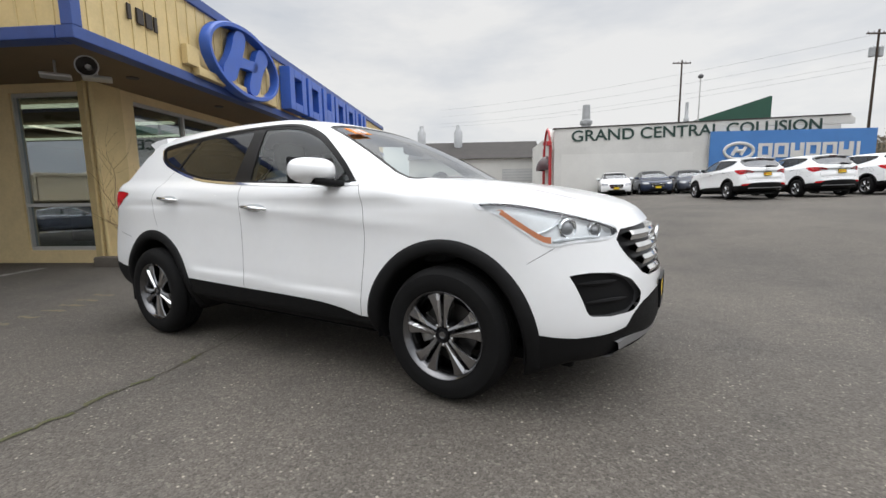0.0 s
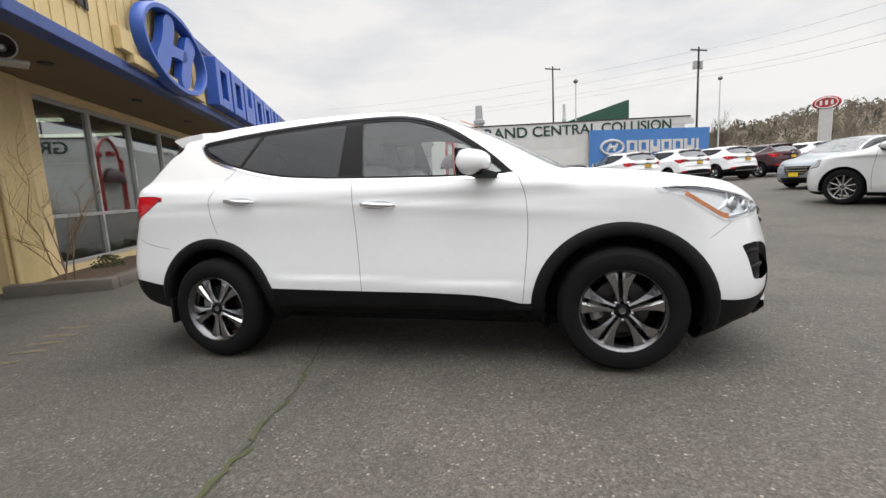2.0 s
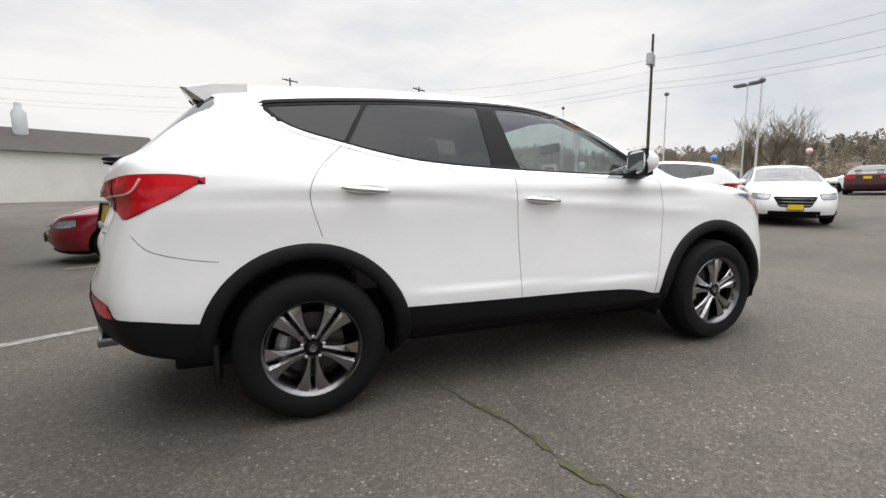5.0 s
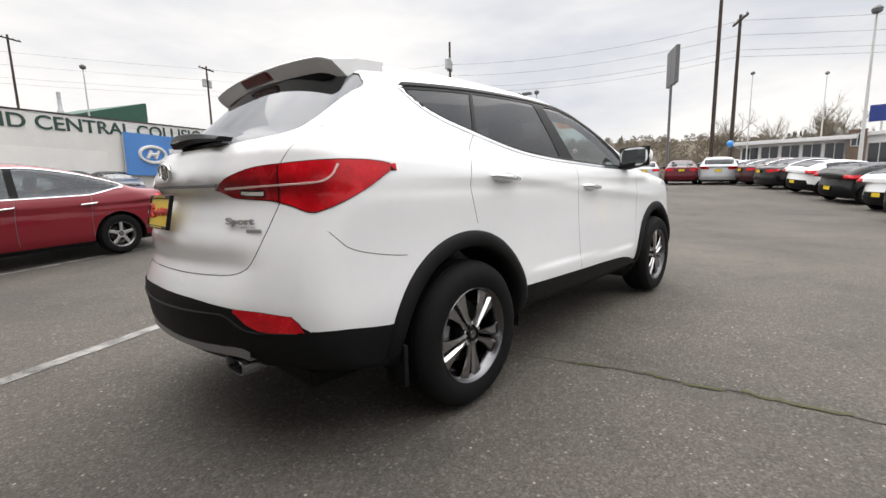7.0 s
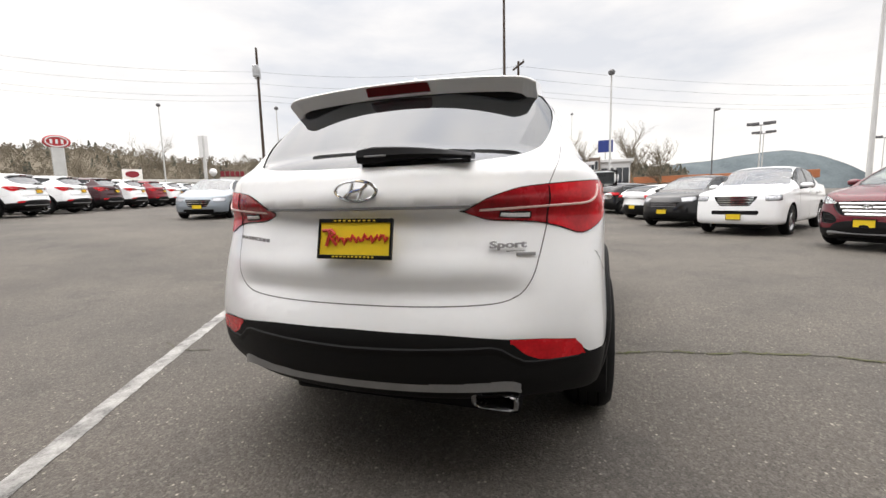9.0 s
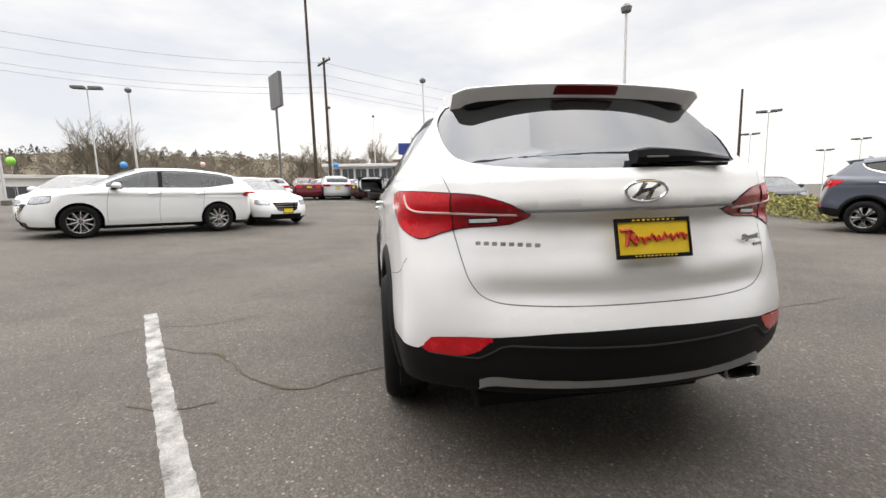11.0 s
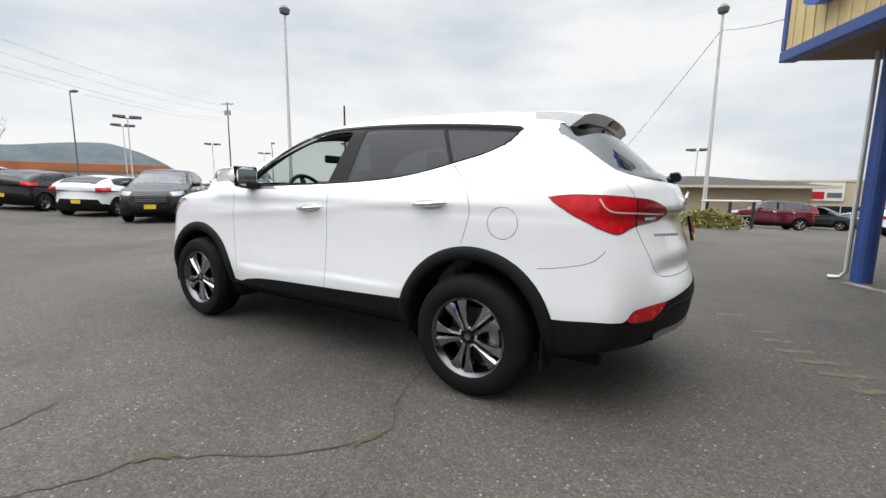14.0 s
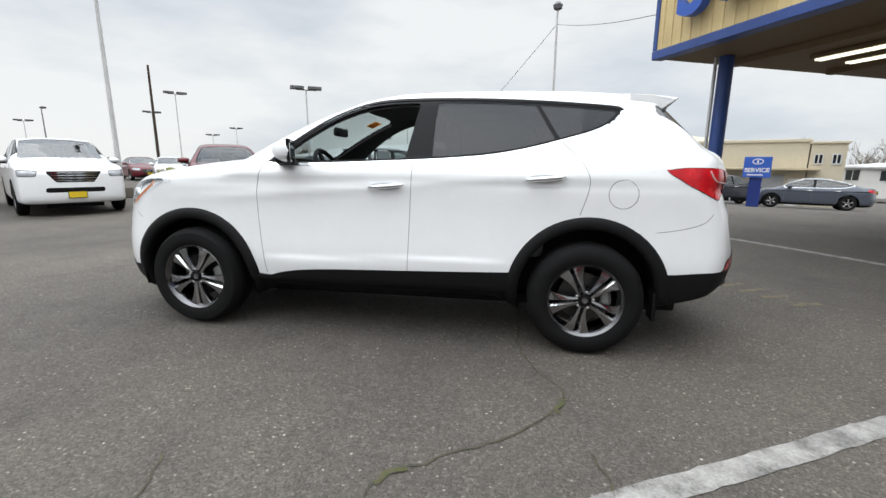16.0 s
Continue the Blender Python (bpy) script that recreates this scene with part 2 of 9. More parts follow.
def surface(F, lo, hi, h):
    """The skin F = 0 as vertices and triangles, by a net of cells of size h."""
    ax = [np.arange(a, b + h, h) for a, b in zip(lo, hi)]
    X, Y, Z = np.meshgrid(*ax, indexing="ij")
    f = F(X.ravel(), Y.ravel(), Z.ravel()).reshape(X.shape)
    s = f < 0
    c = np.zeros([n - 1 for n in s.shape], int)
    for i in (0, 1):
        for j in (0, 1):
            for k in (0, 1):
                c += s[i:s.shape[0] - 1 + i, j:s.shape[1] - 1 + j, k:s.shape[2] - 1 + k]
    act = (c > 0) & (c < 8)
    idx = -np.ones(c.shape, int)
    idx[act] = np.arange(act.sum())
    I = np.argwhere(act)
    V = np.stack([ax[d][I[:, d]] + h / 2 for d in range(3)], 1)
    tris = []
    for d in range(3):
        e, g = [(1, 2), (2, 0), (0, 1)][d]
        a = np.moveaxis(s, (d, e, g), (0, 1, 2))
        q = np.moveaxis(idx, (d, e, g), (0, 1, 2))
        cr = a[:-1, 1:-1, 1:-1] != a[1:, 1:-1, 1:-1]
        p = np.argwhere(cr)
        i0, j0, k0 = p[:, 0], p[:, 1], p[:, 2]
        quad = np.stack([q[i0, j0, k0], q[i0, j0 + 1, k0], q[i0, j0 + 1, k0 + 1], q[i0, j0, k0 + 1]], 1)
        inside = a[i0, j0 + 1, k0 + 1]
        quad[~inside] = quad[~inside][:, ::-1]
        quad = quad[(quad >= 0).all(1)]
        tris += [quad[:, [0, 1, 2]], quad[:, [0, 2, 3]]]
    V, T = settle(F, V, h, 6), np.concatenate(tris)
    n, _ = field_normals(F, V)
    g = np.cross(V[T[:, 1]] - V[T[:, 0]], V[T[:, 2]] - V[T[:, 0]])
    back = (g * n[T].sum(1)).sum(1) < 0
    T[back] = T[back][:, ::-1]
    return V, T


class Skin:
    """A car's outer skin, cut along the lines of its panels, panes and lamps."""

    def __init__(self, F, lo, hi, h):
        self.F, self.h = F, h
        self.V, self.T = surface(F, lo, hi, h)
        self.tag = np.zeros(len(self.T), int)

    def mid(self):
        m = self.V[self.T].mean(1)
        return m[:, 0], m[:, 1], m[:, 2]

    def cut(self, g, where=None):
        """Split the triangles along g(x, y, z) = 0, within where(x, y, z)."""
        val = g(self.V[:, 0], self.V[:, 1], self.V[:, 2])
        tv = val[self.T]
        pos = tv > 0
        cnt = pos.sum(1)
        mixed = (cnt == 1) | (cnt == 2)
        if where is not None:
            mixed &= where(*self.mid())
        if not mixed.any():
            return
        t, p, tg = self.T[mixed], pos[mixed], self.tag[mixed]
        lone = np.where(p.sum(1) == 1, p.argmax(1), (~p).argmax(1))
        r = np.arange(len(t))
        a, b, c = t[r, lone], t[r, (lone + 1) % 3], t[r, (lone + 2) % 3]

        ends = np.concatenate([np.stack([a, b], 1), np.stack([a, c], 1)])
        key = np.sort(ends, 1)
        uniq, inv = np.unique(key, axis=0, return_inverse=True)
        inv = inv.reshape(-1)
        va, vb = val[uniq[:, 0]], val[uniq[:, 1]]
        k = np.clip(va / np.where(va == vb, 1, va - vb), 0.02, 0.98)[:, None]
        P = self.V[uniq[:, 0]] * (1 - k) + self.V[uniq[:, 1]] * k
        base = len(self.V)
        self.V = np.concatenate([self.V, settle(self.F, P, 0.01, 1)])
        ab, ac = inv[:len(t)] + base, inv[len(t):] + base
        fresh = np.concatenate([np.stack([a, ab, ac], 1), np.stack([ab, b, c], 1), np.stack([ab, c, ac], 1)])
        self.T = np.concatenate([self.T[~mixed], fresh])
        self.tag = np.concatenate([self.tag[~mixed], tg, tg, tg])

    def region(self, tag, g, where=None, onto=None):
        """Cut along g = 0 and give the side g < 0 a tag."""
        self.cut(g, where)
        x, y, z = self.mid()
        m = g(x, y, z) < 0
        if where is not None:
            m &= where(x, y, z)
        if onto is not None:
            m &= np.isin(self.tag, onto)
        self.tag[m] = tag

    def band(self, tag, f, half, where, onto=None):
        """Tag a thin band along the line f = 0, where f is a signed distance."""
        g = lambda x, y, z: f(x, y, z) - half
        k = lambda x, y, z: f(x, y, z) + half
        close = lambda x, y, z: where(x, y, z) & (np.abs(f(x, y, z)) < 3 * self.h)
        self.cut(g, close)
        self.cut(k, close)
        x, y, z = self.mid()
        m = (np.abs(f(x, y, z)) < half) & where(x, y, z)
        if onto is not None:
            m &= np.isin(self.tag, onto)
        self.tag[m] = tag

    def piece(self, name, mask, mat, parent, lift=0.0, label="", plain=False):
        """The masked triangles as one mesh, raised by lift along the normals."""
        t = self.T[mask]
        if not len(t):
            return None
        used, inv = np.unique(t, return_inverse=True)
        V = self.V[used]
        _, first, same = np.unique(np.round(V / 3e-4).astype(int), axis=0, return_index=True, return_inverse=True)
        V, inv = V[first], same.reshape(-1)[inv.reshape(-1)].reshape(-1, 3)
        inv = inv[(inv[:, 0] != inv[:, 1]) & (inv[:, 1] != inv[:, 2]) & (inv[:, 0] != inv[:, 2])]
        inv = inv[np.linalg.norm(np.cross(V[inv[:, 1]] - V[inv[:, 0]], V[inv[:, 2]] - V[inv[:, 0]]), axis=1) > 1e-8]
        n, _ = field_normals(self.F, V)
        return skin_mesh(name, V + n * lift, inv.reshape(-1, 3), mat, parent, None if plain else n, label)


def skin_mesh(name, V, T, mat, parent, normals=None, label=""):
    me = bpy.data.meshes.new(name)
    me.from_pydata(V.tolist(), [], T.tolist())
    me.polygons.foreach_set("use_smooth", [True] * len(me.polygons))
    me.materials.append(mat)
    me.update()
    if normals is not None:
        me.normals_split_custom_set_from_vertices(normals.tolist())
    ob = new(name, me)
    ob.parent = parent
    return tagged(ob, label)


def inside(poly):
    """Signed distance to a closed outline of (a, b) pairs, negative within."""
    P = np.asarray(poly, float)
    Q = np.roll(P, -1, 0)

    def f(a, b):
        a, b = np.asarray(a, float), np.asarray(b, float)
        best = np.full(a.shape, 1e9)
        odd = np.zeros(a.shape, bool)
        for (x0, y0), (x1, y1) in zip(P, Q):
            dx, dy = x1 - x0, y1 - y0
            k = np.clip(((a - x0) * dx + (b - y0) * dy) / (dx * dx + dy * dy + 1e-12), 0, 1)
            best = np.minimum(best, np.hypot(a - x0 - k * dx, b - y0 - k * dy))
            if y0 != y1:
                odd ^= ((y0 > b) != (y1 > b)) & (a < x0 + (b - y0) * dx / dy)
        return np.where(odd, -best, best)
    return f


def near_line(pts):
    """Signed distance to an open line of (a, b) pairs, large past its ends."""
    P = np.asarray(pts, float)

    def f(a, b):
        best = np.full(np.asarray(a).shape, 1e9)
        sign = np.ones(best.shape)
        past = np.zeros(best.shape, bool)
        last = len(P) - 2
        for i, ((x0, y0), (x1, y1)) in enumerate(zip(P[:-1], P[1:])):
            dx, dy = x1 - x0, y1 - y0
            t = ((a - x0) * dx + (b - y0) * dy) / (dx * dx + dy * dy + 1e-12)
            k = np.clip(t, 0, 1)
            d = np.hypot(a - x0 - k * dx, b - y0 - k * dy)
            near = d < best
            best = np.where(near, d, best)
            sign = np.where(near, np.sign(dx * (b - y0) - dy * (a - x0)), sign)
            past = np.where(near, ((t < 0) & (i == 0)) | ((t > 1) & (i == last)), past)
        return np.where(past, 1.0, best * np.where(sign == 0, 1, sign))
    return f


def rounded(pts, n=2):
    """An outline with its corners cut smooth (Chaikin)."""
    P = np.asarray(pts, float)
    for _ in range(n):
        Q = np.roll(P, -1, 0)
        P = np.stack([0.75 * P + 0.25 * Q, 0.25 * P + 0.75 * Q], 1).reshape(-1, P.shape[1])
    return P


def spline(pts, n=3):
    """An open line cut smooth, with its ends kept."""
    P = np.asarray(pts, float)
    for _ in range(n):
        P = np.concatenate([P[:1], np.stack([0.75 * P[:-1] + 0.25 * P[1:], 0.25 * P[:-1] + 0.75 * P[1:]], 1).reshape(-1, P.shape[1]), P[-1:]])
    return P


def part(name, bm, mat, parent=None, label="", smooth=False):
    """One mesh object out of a bmesh, under a thing or a part."""
    me = bpy.data.meshes.new(name)
    bm.to_mesh(me)
    bm.free()
    if mat:
        me.materials.append(mat)
    if smooth:
        me.polygons.foreach_set("use_smooth", [True] * len(me.polygons))
        me.set_sharp_from_angle(angle=radians(40))
    ob = new(name, me)
    ob.parent = parent
    return tagged(ob, label)


def empty(name, m=None):
    ob = new(name)
    if m is not None:
        ob.matrix_world = m
    return ob


def box(bm, x0, x1, y0, y1, z0, z1, bevel=0.0, m=None):
    g = bmesh.ops.create_cube(bm, size=1.0)
    vs = g["verts"]
    for v in vs:
        v.co = Vector(((x0 + x1) / 2 + v.co.x * (x1 - x0), (y0 + y1) / 2 + v.co.y * (y1 - y0), (z0 + z1) / 2 + v.co.z * (z1 - z0)))
    if bevel > 0:
        es = list({e for v in vs for e in v.link_edges})
        r = bmesh.ops.bevel(bm, geom=es, offset=bevel, segments=2, affect="EDGES", profile=0.5)
        vs = list({v for f in r["faces"] for v in f.verts} | {v for v in vs if v.is_valid})
    if m is not None:
        bmesh.ops.transform(bm, matrix=m, verts=vs)
    return bm


def lathe(bm, profile, axis="y", steps=40, centre=(0, 0, 0), closed=False):
    """Turn (along, radius) pairs round an axis."""
    rings = []
    for a, r in profile:
        ring = []
        for i in range(steps):
            t = 2 * math.pi * i / steps
            c, s = r * math.cos(t), r * math.sin(t)
            p = (c, a, s) if axis == "y" else (c, s, a) if axis == "z" else (a, c, s)
            ring.append(bm.verts.new(Vector(p) + Vector(centre)))
        rings.append(ring)
    pairs = list(zip(rings[:-1], rings[1:])) + ([(rings[-1], rings[0])] if closed else [])
    for r0, r1 in pairs:
        for i in range(steps):
            bm.faces.new((r0[i], r0[(i + 1) % steps], r1[(i + 1) % steps], r1[i]))
    if not closed:
        for r0 in (rings[0], rings[-1]):
            if (r0[0].co - r0[steps // 2].co).length > 1e-4:
                bm.faces.new(r0)
    bmesh.ops.recalc_face_normals(bm, faces=bm.faces)
    return bm


def prism(bm, outline, depth, m=None):
    """A flat outline in (a, b), given depth along the third axis and set at m."""
    lo = [bm.verts.new((a, b, 0)) for a, b in outline]
    hi = [bm.verts.new((a, b, depth)) for a, b in outline]
    n = len(lo)
    fs = [bm.faces.new(lo[::-1]), bm.faces.new(hi)]
    for i in range(n):
        fs.append(bm.faces.new((lo[i], lo[(i + 1) % n], hi[(i + 1) % n], hi[i])))
    if m is not None:
        bmesh.ops.transform(bm, matrix=m, verts=lo + hi)
    return bm


def tube(bm, pts, radius, steps=8, caps=True):
    """A round bar along a line of points; radius may be a list."""
    P = [Vector(p) for p in pts]
    rad = radius if isinstance(radius, (list, tuple)) else [radius] * len(P)
    rings = []
    for i, p in enumerate(P):
        d = (P[min(i + 1, len(P) - 1)] - P[max(i - 1, 0)]).normalized()
        a = d.orthogonal().normalized() if i == 0 else (rings_a - d * rings_a.dot(d)).normalized()
        rings_a = a
        b = d.cross(a)
        rings.append([bm.verts.new(p + (a * math.cos(2 * math.pi * k / steps) + b * math.sin(2 * math.pi * k / steps)) * rad[i]) for k in range(steps)])
    for r0, r1 in zip(rings[:-1], rings[1:]):
        for k in range(steps):
            bm.faces.new((r0[k], r0[(k + 1) % steps], r1[(k + 1) % steps], r1[k]))
    if caps:
        bm.faces.new(rings[0][::-1])
        bm.faces.new(rings[-1])
    return bm


# ---- wheels ----
def make_wheel(parent, x, y, side, r=0.354, width=0.235, rim=0.232, spokes="twin", name="wheel", lift=0.0):
    """A tyre on an alloy rim; side is +1 for the left of the car and -1 for the right."""
    w = empty(name)
    w.parent = parent
    w.location = (x, y, r + 0.004 + lift)
    w.rotation_euler = (0, random.uniform(0, 6.28), 0) if side > 0 else (0, random.uniform(0, 6.28), math.pi)
    h = width / 2
    bm = bmesh.new()
    prof = [(-h + 0.02, rim - 0.008), (-h + 0.004, rim + 0.012), (-h, rim + 0.05), (-h + 0.006, rim + 0.085), (-h + 0.03, r - 0.012), (-h + 0.055, r - 0.002)]
    for g in (-0.045, 0.0, 0.045):
        prof += [(g - 0.006, r), (g - 0.004, r - 0.009), (g + 0.004, r - 0.009), (g + 0.006, r)]
    prof += [(h - 0.055, r - 0.002), (h - 0.03, r - 0.012), (h - 0.006, rim + 0.085), (h, rim + 0.05), (h - 0.004, rim + 0.012), (h - 0.02, rim - 0.008)]
    lathe(bm, prof, steps=56, closed=True)
    part("tyre", bm, M_RUBBER, w, "black rubber tyre with grooved tread", True)
    # rim barrel and lip
    bm = bmesh.new()
    lathe(bm, [(-h + 0.02, rim - 0.004), (-h + 0.03, rim - 0.02), (0.0, rim - 0.035), (h - 0.045, rim - 0.03), (h - 0.030, rim - 0.016), (h - 0.014, rim - 0.008), (h - 0.010, rim - 0.002),
               (h - 0.016, rim + 0.004), (0.0, rim - 0.02), (-h + 0.02, rim + 0.0)], steps=48, closed=True)
    part("rim", bm, M_RIM if spokes == "twin" else M_ALLOYDK, w, "dark alloy rim", True)
    bm = bmesh.new()
    lathe(bm, [(0.0, 0.02), (0.0, rim - 0.078), (-0.02, rim - 0.078), (-0.02, 0.02)], steps=32)
    part("brake_disc", bm, M_STEEL, w, "grey steel brake disc", True)
    face = h - 0.035
    n = 10 if spokes == "ten" else 5
    for i in range(n):
        a = 2 * math.pi * i / n
        if spokes == "twin":
            # a pair of blades with a slot between them; each has a grey face and a bright inner bevel
            r0, r1 = 0.040, rim - 0.007
            turn = Matrix.Rotation(a, 4, "Y")
            for s in (-1, 1):
                face_bm, edge_bm = bmesh.new(), bmesh.new()
                prev = None
                for t in (0.0, 0.3, 0.55, 0.75, 0.9, 1.0):
                    u = r0 + (r1 - r0) * t
                    v_in = 0.0050 + 0.007 * t
                    v_mid = v_in + 0.0065 + 0.007 * t
                    v_out = 0.026 + 0.020 * t + 0.056 * t ** 2.4
                    top = face + 0.006 + 0.03 * u - 0.010 * t ** 4
                    fa = [face_bm.verts.new((u, yy, s * vv)) for yy, vv in ((top, v_mid), (top - 0.003 - 0.004 * t, v_out - 0.004), (top - 0.012, v_out), (face - 0.045, v_out - 0.003))]
                    eb = [edge_bm.verts.new((u, yy, s * vv)) for yy, vv in ((top, v_mid), (top - 0.014, v_in), (face - 0.045, v_in - 0.001))]
                    if prev:
                        for bm_, p, q, m_ in ((face_bm, prev[0], fa, 3), (edge_bm, prev[1], eb, 2)):
                            for k in range(m_):
                                bm_.faces.new((p[k], p[k + 1], q[k + 1], q[k]) if s > 0 else (p[k + 1], p[k], q[k], q[k + 1]))
                    prev = (fa, eb)
                for bm_, mat_, nm_, lab_ in ((face_bm, M_BLADE, "spoke", "dark grey polished spoke"), (edge_bm, M_ALLOY, "spoke_edge", "bright machined spoke edge")):
                    bmesh.ops.transform(bm_, matrix=turn, verts=bm_.verts)
                    part(nm_, bm_, mat_, w, lab_)
        else:
            wide = 0.013 if spokes == "ten" else 0.026
            bm = bmesh.new()
            box(bm, 0.04, rim - 0.01, face - 0.04, face, -wide, wide, 0.006, Matrix.Rotation(a, 4, "Y"))
            part("spoke", bm, M_ALLOY, w)
    bm = bmesh.new()
    lathe(bm, [(face - 0.06, 0.02), (face - 0.05, 0.072), (face - 0.01, 0.068), (face - 0.002, 0.052), (face - 0.012, 0.034), (face + 0.002, 0.032), (face + 0.006, 0.024), (face + 0.006, 0.004)], steps=28)
    part("hub", bm, M_GLOSSBLK if spokes == "twin" else M_ALLOYDK, w, "round hub with centre cap", True)
    bm = bmesh.new()
    lathe(bm, [(face + 0.004, 0.002), (face + 0.009, 0.018), (face + 0.007, 0.019)], steps=20)
    part("centre_cap", bm, M_ALLOYDK, w, "", True)
    for i in range(5):
        a = 2 * math.pi * (i + 0.5) / 5
        bm = bmesh.new()
        lathe(bm, [(face - 0.02, 0.009), (face + 0.002, 0.009), (face + 0.004, 0.005)], steps=8, centre=(0.053 * math.cos(a), 0, 0.053 * math.sin(a)))
        part("lug_nut", bm, M_CHROME, w, "", True)
    if spokes == "twin":
        # caliper over the rear edge of the disc; it does not turn with the wheel
        bm = bmesh.new()
        yc = y + side * 0.008
        rows = []
        for k in range(7):
            a = radians(152 + 9 * k)
            rows.append([bm.verts.new((x + rr * math.cos(a), yc + side * dy, r + lift + rr * math.sin(a))) for rr, dy in ((0.098, -0.03), (0.104, 0.020), (0.120, 0.030), (0.150, 0.030), (0.168, 0.018), (0.172, -0.03))])
        for r0_, r1_ in zip(rows[:-1], rows[1:]):
            for k in range(5):
                bm.faces.new((r0_[k], r0_[k + 1], r1_[k + 1], r1_[k]))
        bm.faces.new(rows[0])
        bm.faces.new(rows[-1])
        bmesh.ops.recalc_face_normals(bm, faces=bm.faces)
        part("brake_caliper", bm, M_GALVCAL, parent, "grey cast brake caliper")
    return w


def wheel_well(parent, x, z, r, y_in, y_out, side):
    bm = bmesh.new()
    n = 22
    rows = []
    for yy in (y_in, y_out):
        rows.append([bm.verts.new((x + r * math.cos(math.pi * (-0.06 + 1.12 * i / n)), side * yy, z + r * math.sin(math.pi * (-0.06 + 1.12 * i / n)))) for i in range(n + 1)])
    for i in range(n):
        bm.faces.new((rows[0][i], rows[0][i + 1], rows[1][i + 1], rows[1][i]))
    bm.faces.new(rows[0])
    part("wheel_arch_liner", bm, M_CLAD, parent, "", True)


def arch_flare(parent, F, x, z, r0, r1, side, a0, a1, lift, mat, x_line=None):
    """A black arch moulding that follows the flank round a wheel, with a turned-in lip."""
    n, m = 34, 5
    A = np.radians(np.linspace(a0, a1, n))
    R = np.linspace(r0, r1, m)
    X = x + np.outer(np.cos(A), R).ravel()
    Z = z + np.outer(np.sin(A), R).ravel()
    Y = np.full(X.shape, 0.75)
    lo, hi = np.full(X.shape, 0.3), np.full(X.shape, 1.05)
    for _ in range(26):
        Y = (lo + hi) / 2
        neg = F(X, Y, Z) < 0
        lo, hi = np.where(neg, Y, lo), np.where(neg, hi, Y)
    bulge = np.tile(np.sin(np.linspace(0.25, np.pi - 0.15, m)) * lift + 0.004, n)
    Y = (Y + bulge) * side
    V = np.stack([X, Y, Z], 1)
    lip = V.reshape(n, m, 3)[:, 0].copy()
    lip[:, 1] -= side * 0.06
    back = V.reshape(n, m, 3)[:, -1].copy()
    back[:, 1] -= side * 0.02
    G = np.concatenate([lip[:, None], V.reshape(n, m, 3), back[:, None]], 1)
    k = m + 2
    T = []
    for i in range(n - 1):
        for j in range(k - 1):
            q = (i * k + j, (i + 1) * k + j, (i + 1) * k + j + 1, i * k + j + 1)
            T += [(q[0], q[1], q[2]), (q[0], q[2], q[3])]
    T = np.array(T)
    if side > 0:
        T = T[:, ::-1]
    return skin_mesh("arch_moulding", G.reshape(-1, 3), T, mat, parent, None, "matte black plastic wheel-arch moulding")


def seat(parent, x, y, mat=None, z=0.58, tall=1.0):
    bm = bmesh.new()
    box(bm, -0.25, 0.25, -0.25, 0.25, 0.0, 0.16, 0.05)
    s = part("seat_cushion", bm, mat or M_SEAT, parent, "", True)
    s.location = (x, y, z)
    bm = bmesh.new()
    box(bm, -0.07, 0.07, -0.24, 0.24, 0.0, 0.62, 0.05, pose(-0.22, 0, 0.12, 0, -16, 0))
    s = part("seat_back", bm, mat or M_SEAT, parent, "", True)
    s.location = (x, y, z)
    bm = bmesh.new()
    box(bm, -0.05, 0.05, -0.13, 0.13, 0.0, 0.17, 0.04, pose(-0.40, 0, 0.76, 0, -10, 0))
    s = part("headrest", bm, mat or M_SEAT, parent, "", True)
    s.location = (x, y, z)


def cabin(parent, wheel_y, x0, dash_x, rear=True, z=0.58):
    """Seats, dashboard, steering wheel and mirror inside a car."""
    for yy in (-0.38, 0.38):
        seat(parent, x0, yy, None, z)
        if rear:
            seat(parent, x0 - 0.95, yy, None, z - 0.03)
    bm = bmesh.new()
    box(bm, dash_x - 0.22, dash_x + 0.35, -0.68, 0.68, z + 0.14, z + 0.50, 0.07)
    part("dashboard", bm, M_CABIN, parent, "dark dashboard", True)
    bm = bmesh.new()
    ring = [(0.185 * math.cos(2 * math.pi * i / 28), 0.185 * math.sin(2 * math.pi * i / 28), 0) for i in range(29)]
    tube(bm, ring, 0.017, 8, False)
    box(bm, -0.17, 0.17, -0.025, 0.025, -0.02, 0.0, 0.008)
    box(bm, -0.06, 0.06, -0.06, 0.06, -0.03, 0.02, 0.015)
    s = part("steering_wheel", bm, M_CLAD, parent, "black steering wheel", True)
    s.matrix_local = pose(dash_x - 0.36, wheel_y, z + 0.53, 0, -64, 0)
    bm = bmesh.new()
    box(bm, dash_x - 0.32, dash_x - 0.28, -0.12, 0.12, z + 0.82, z + 0.89, 0.015)
    part("rear_view_mirror", bm, M_CLAD, parent, "", True)


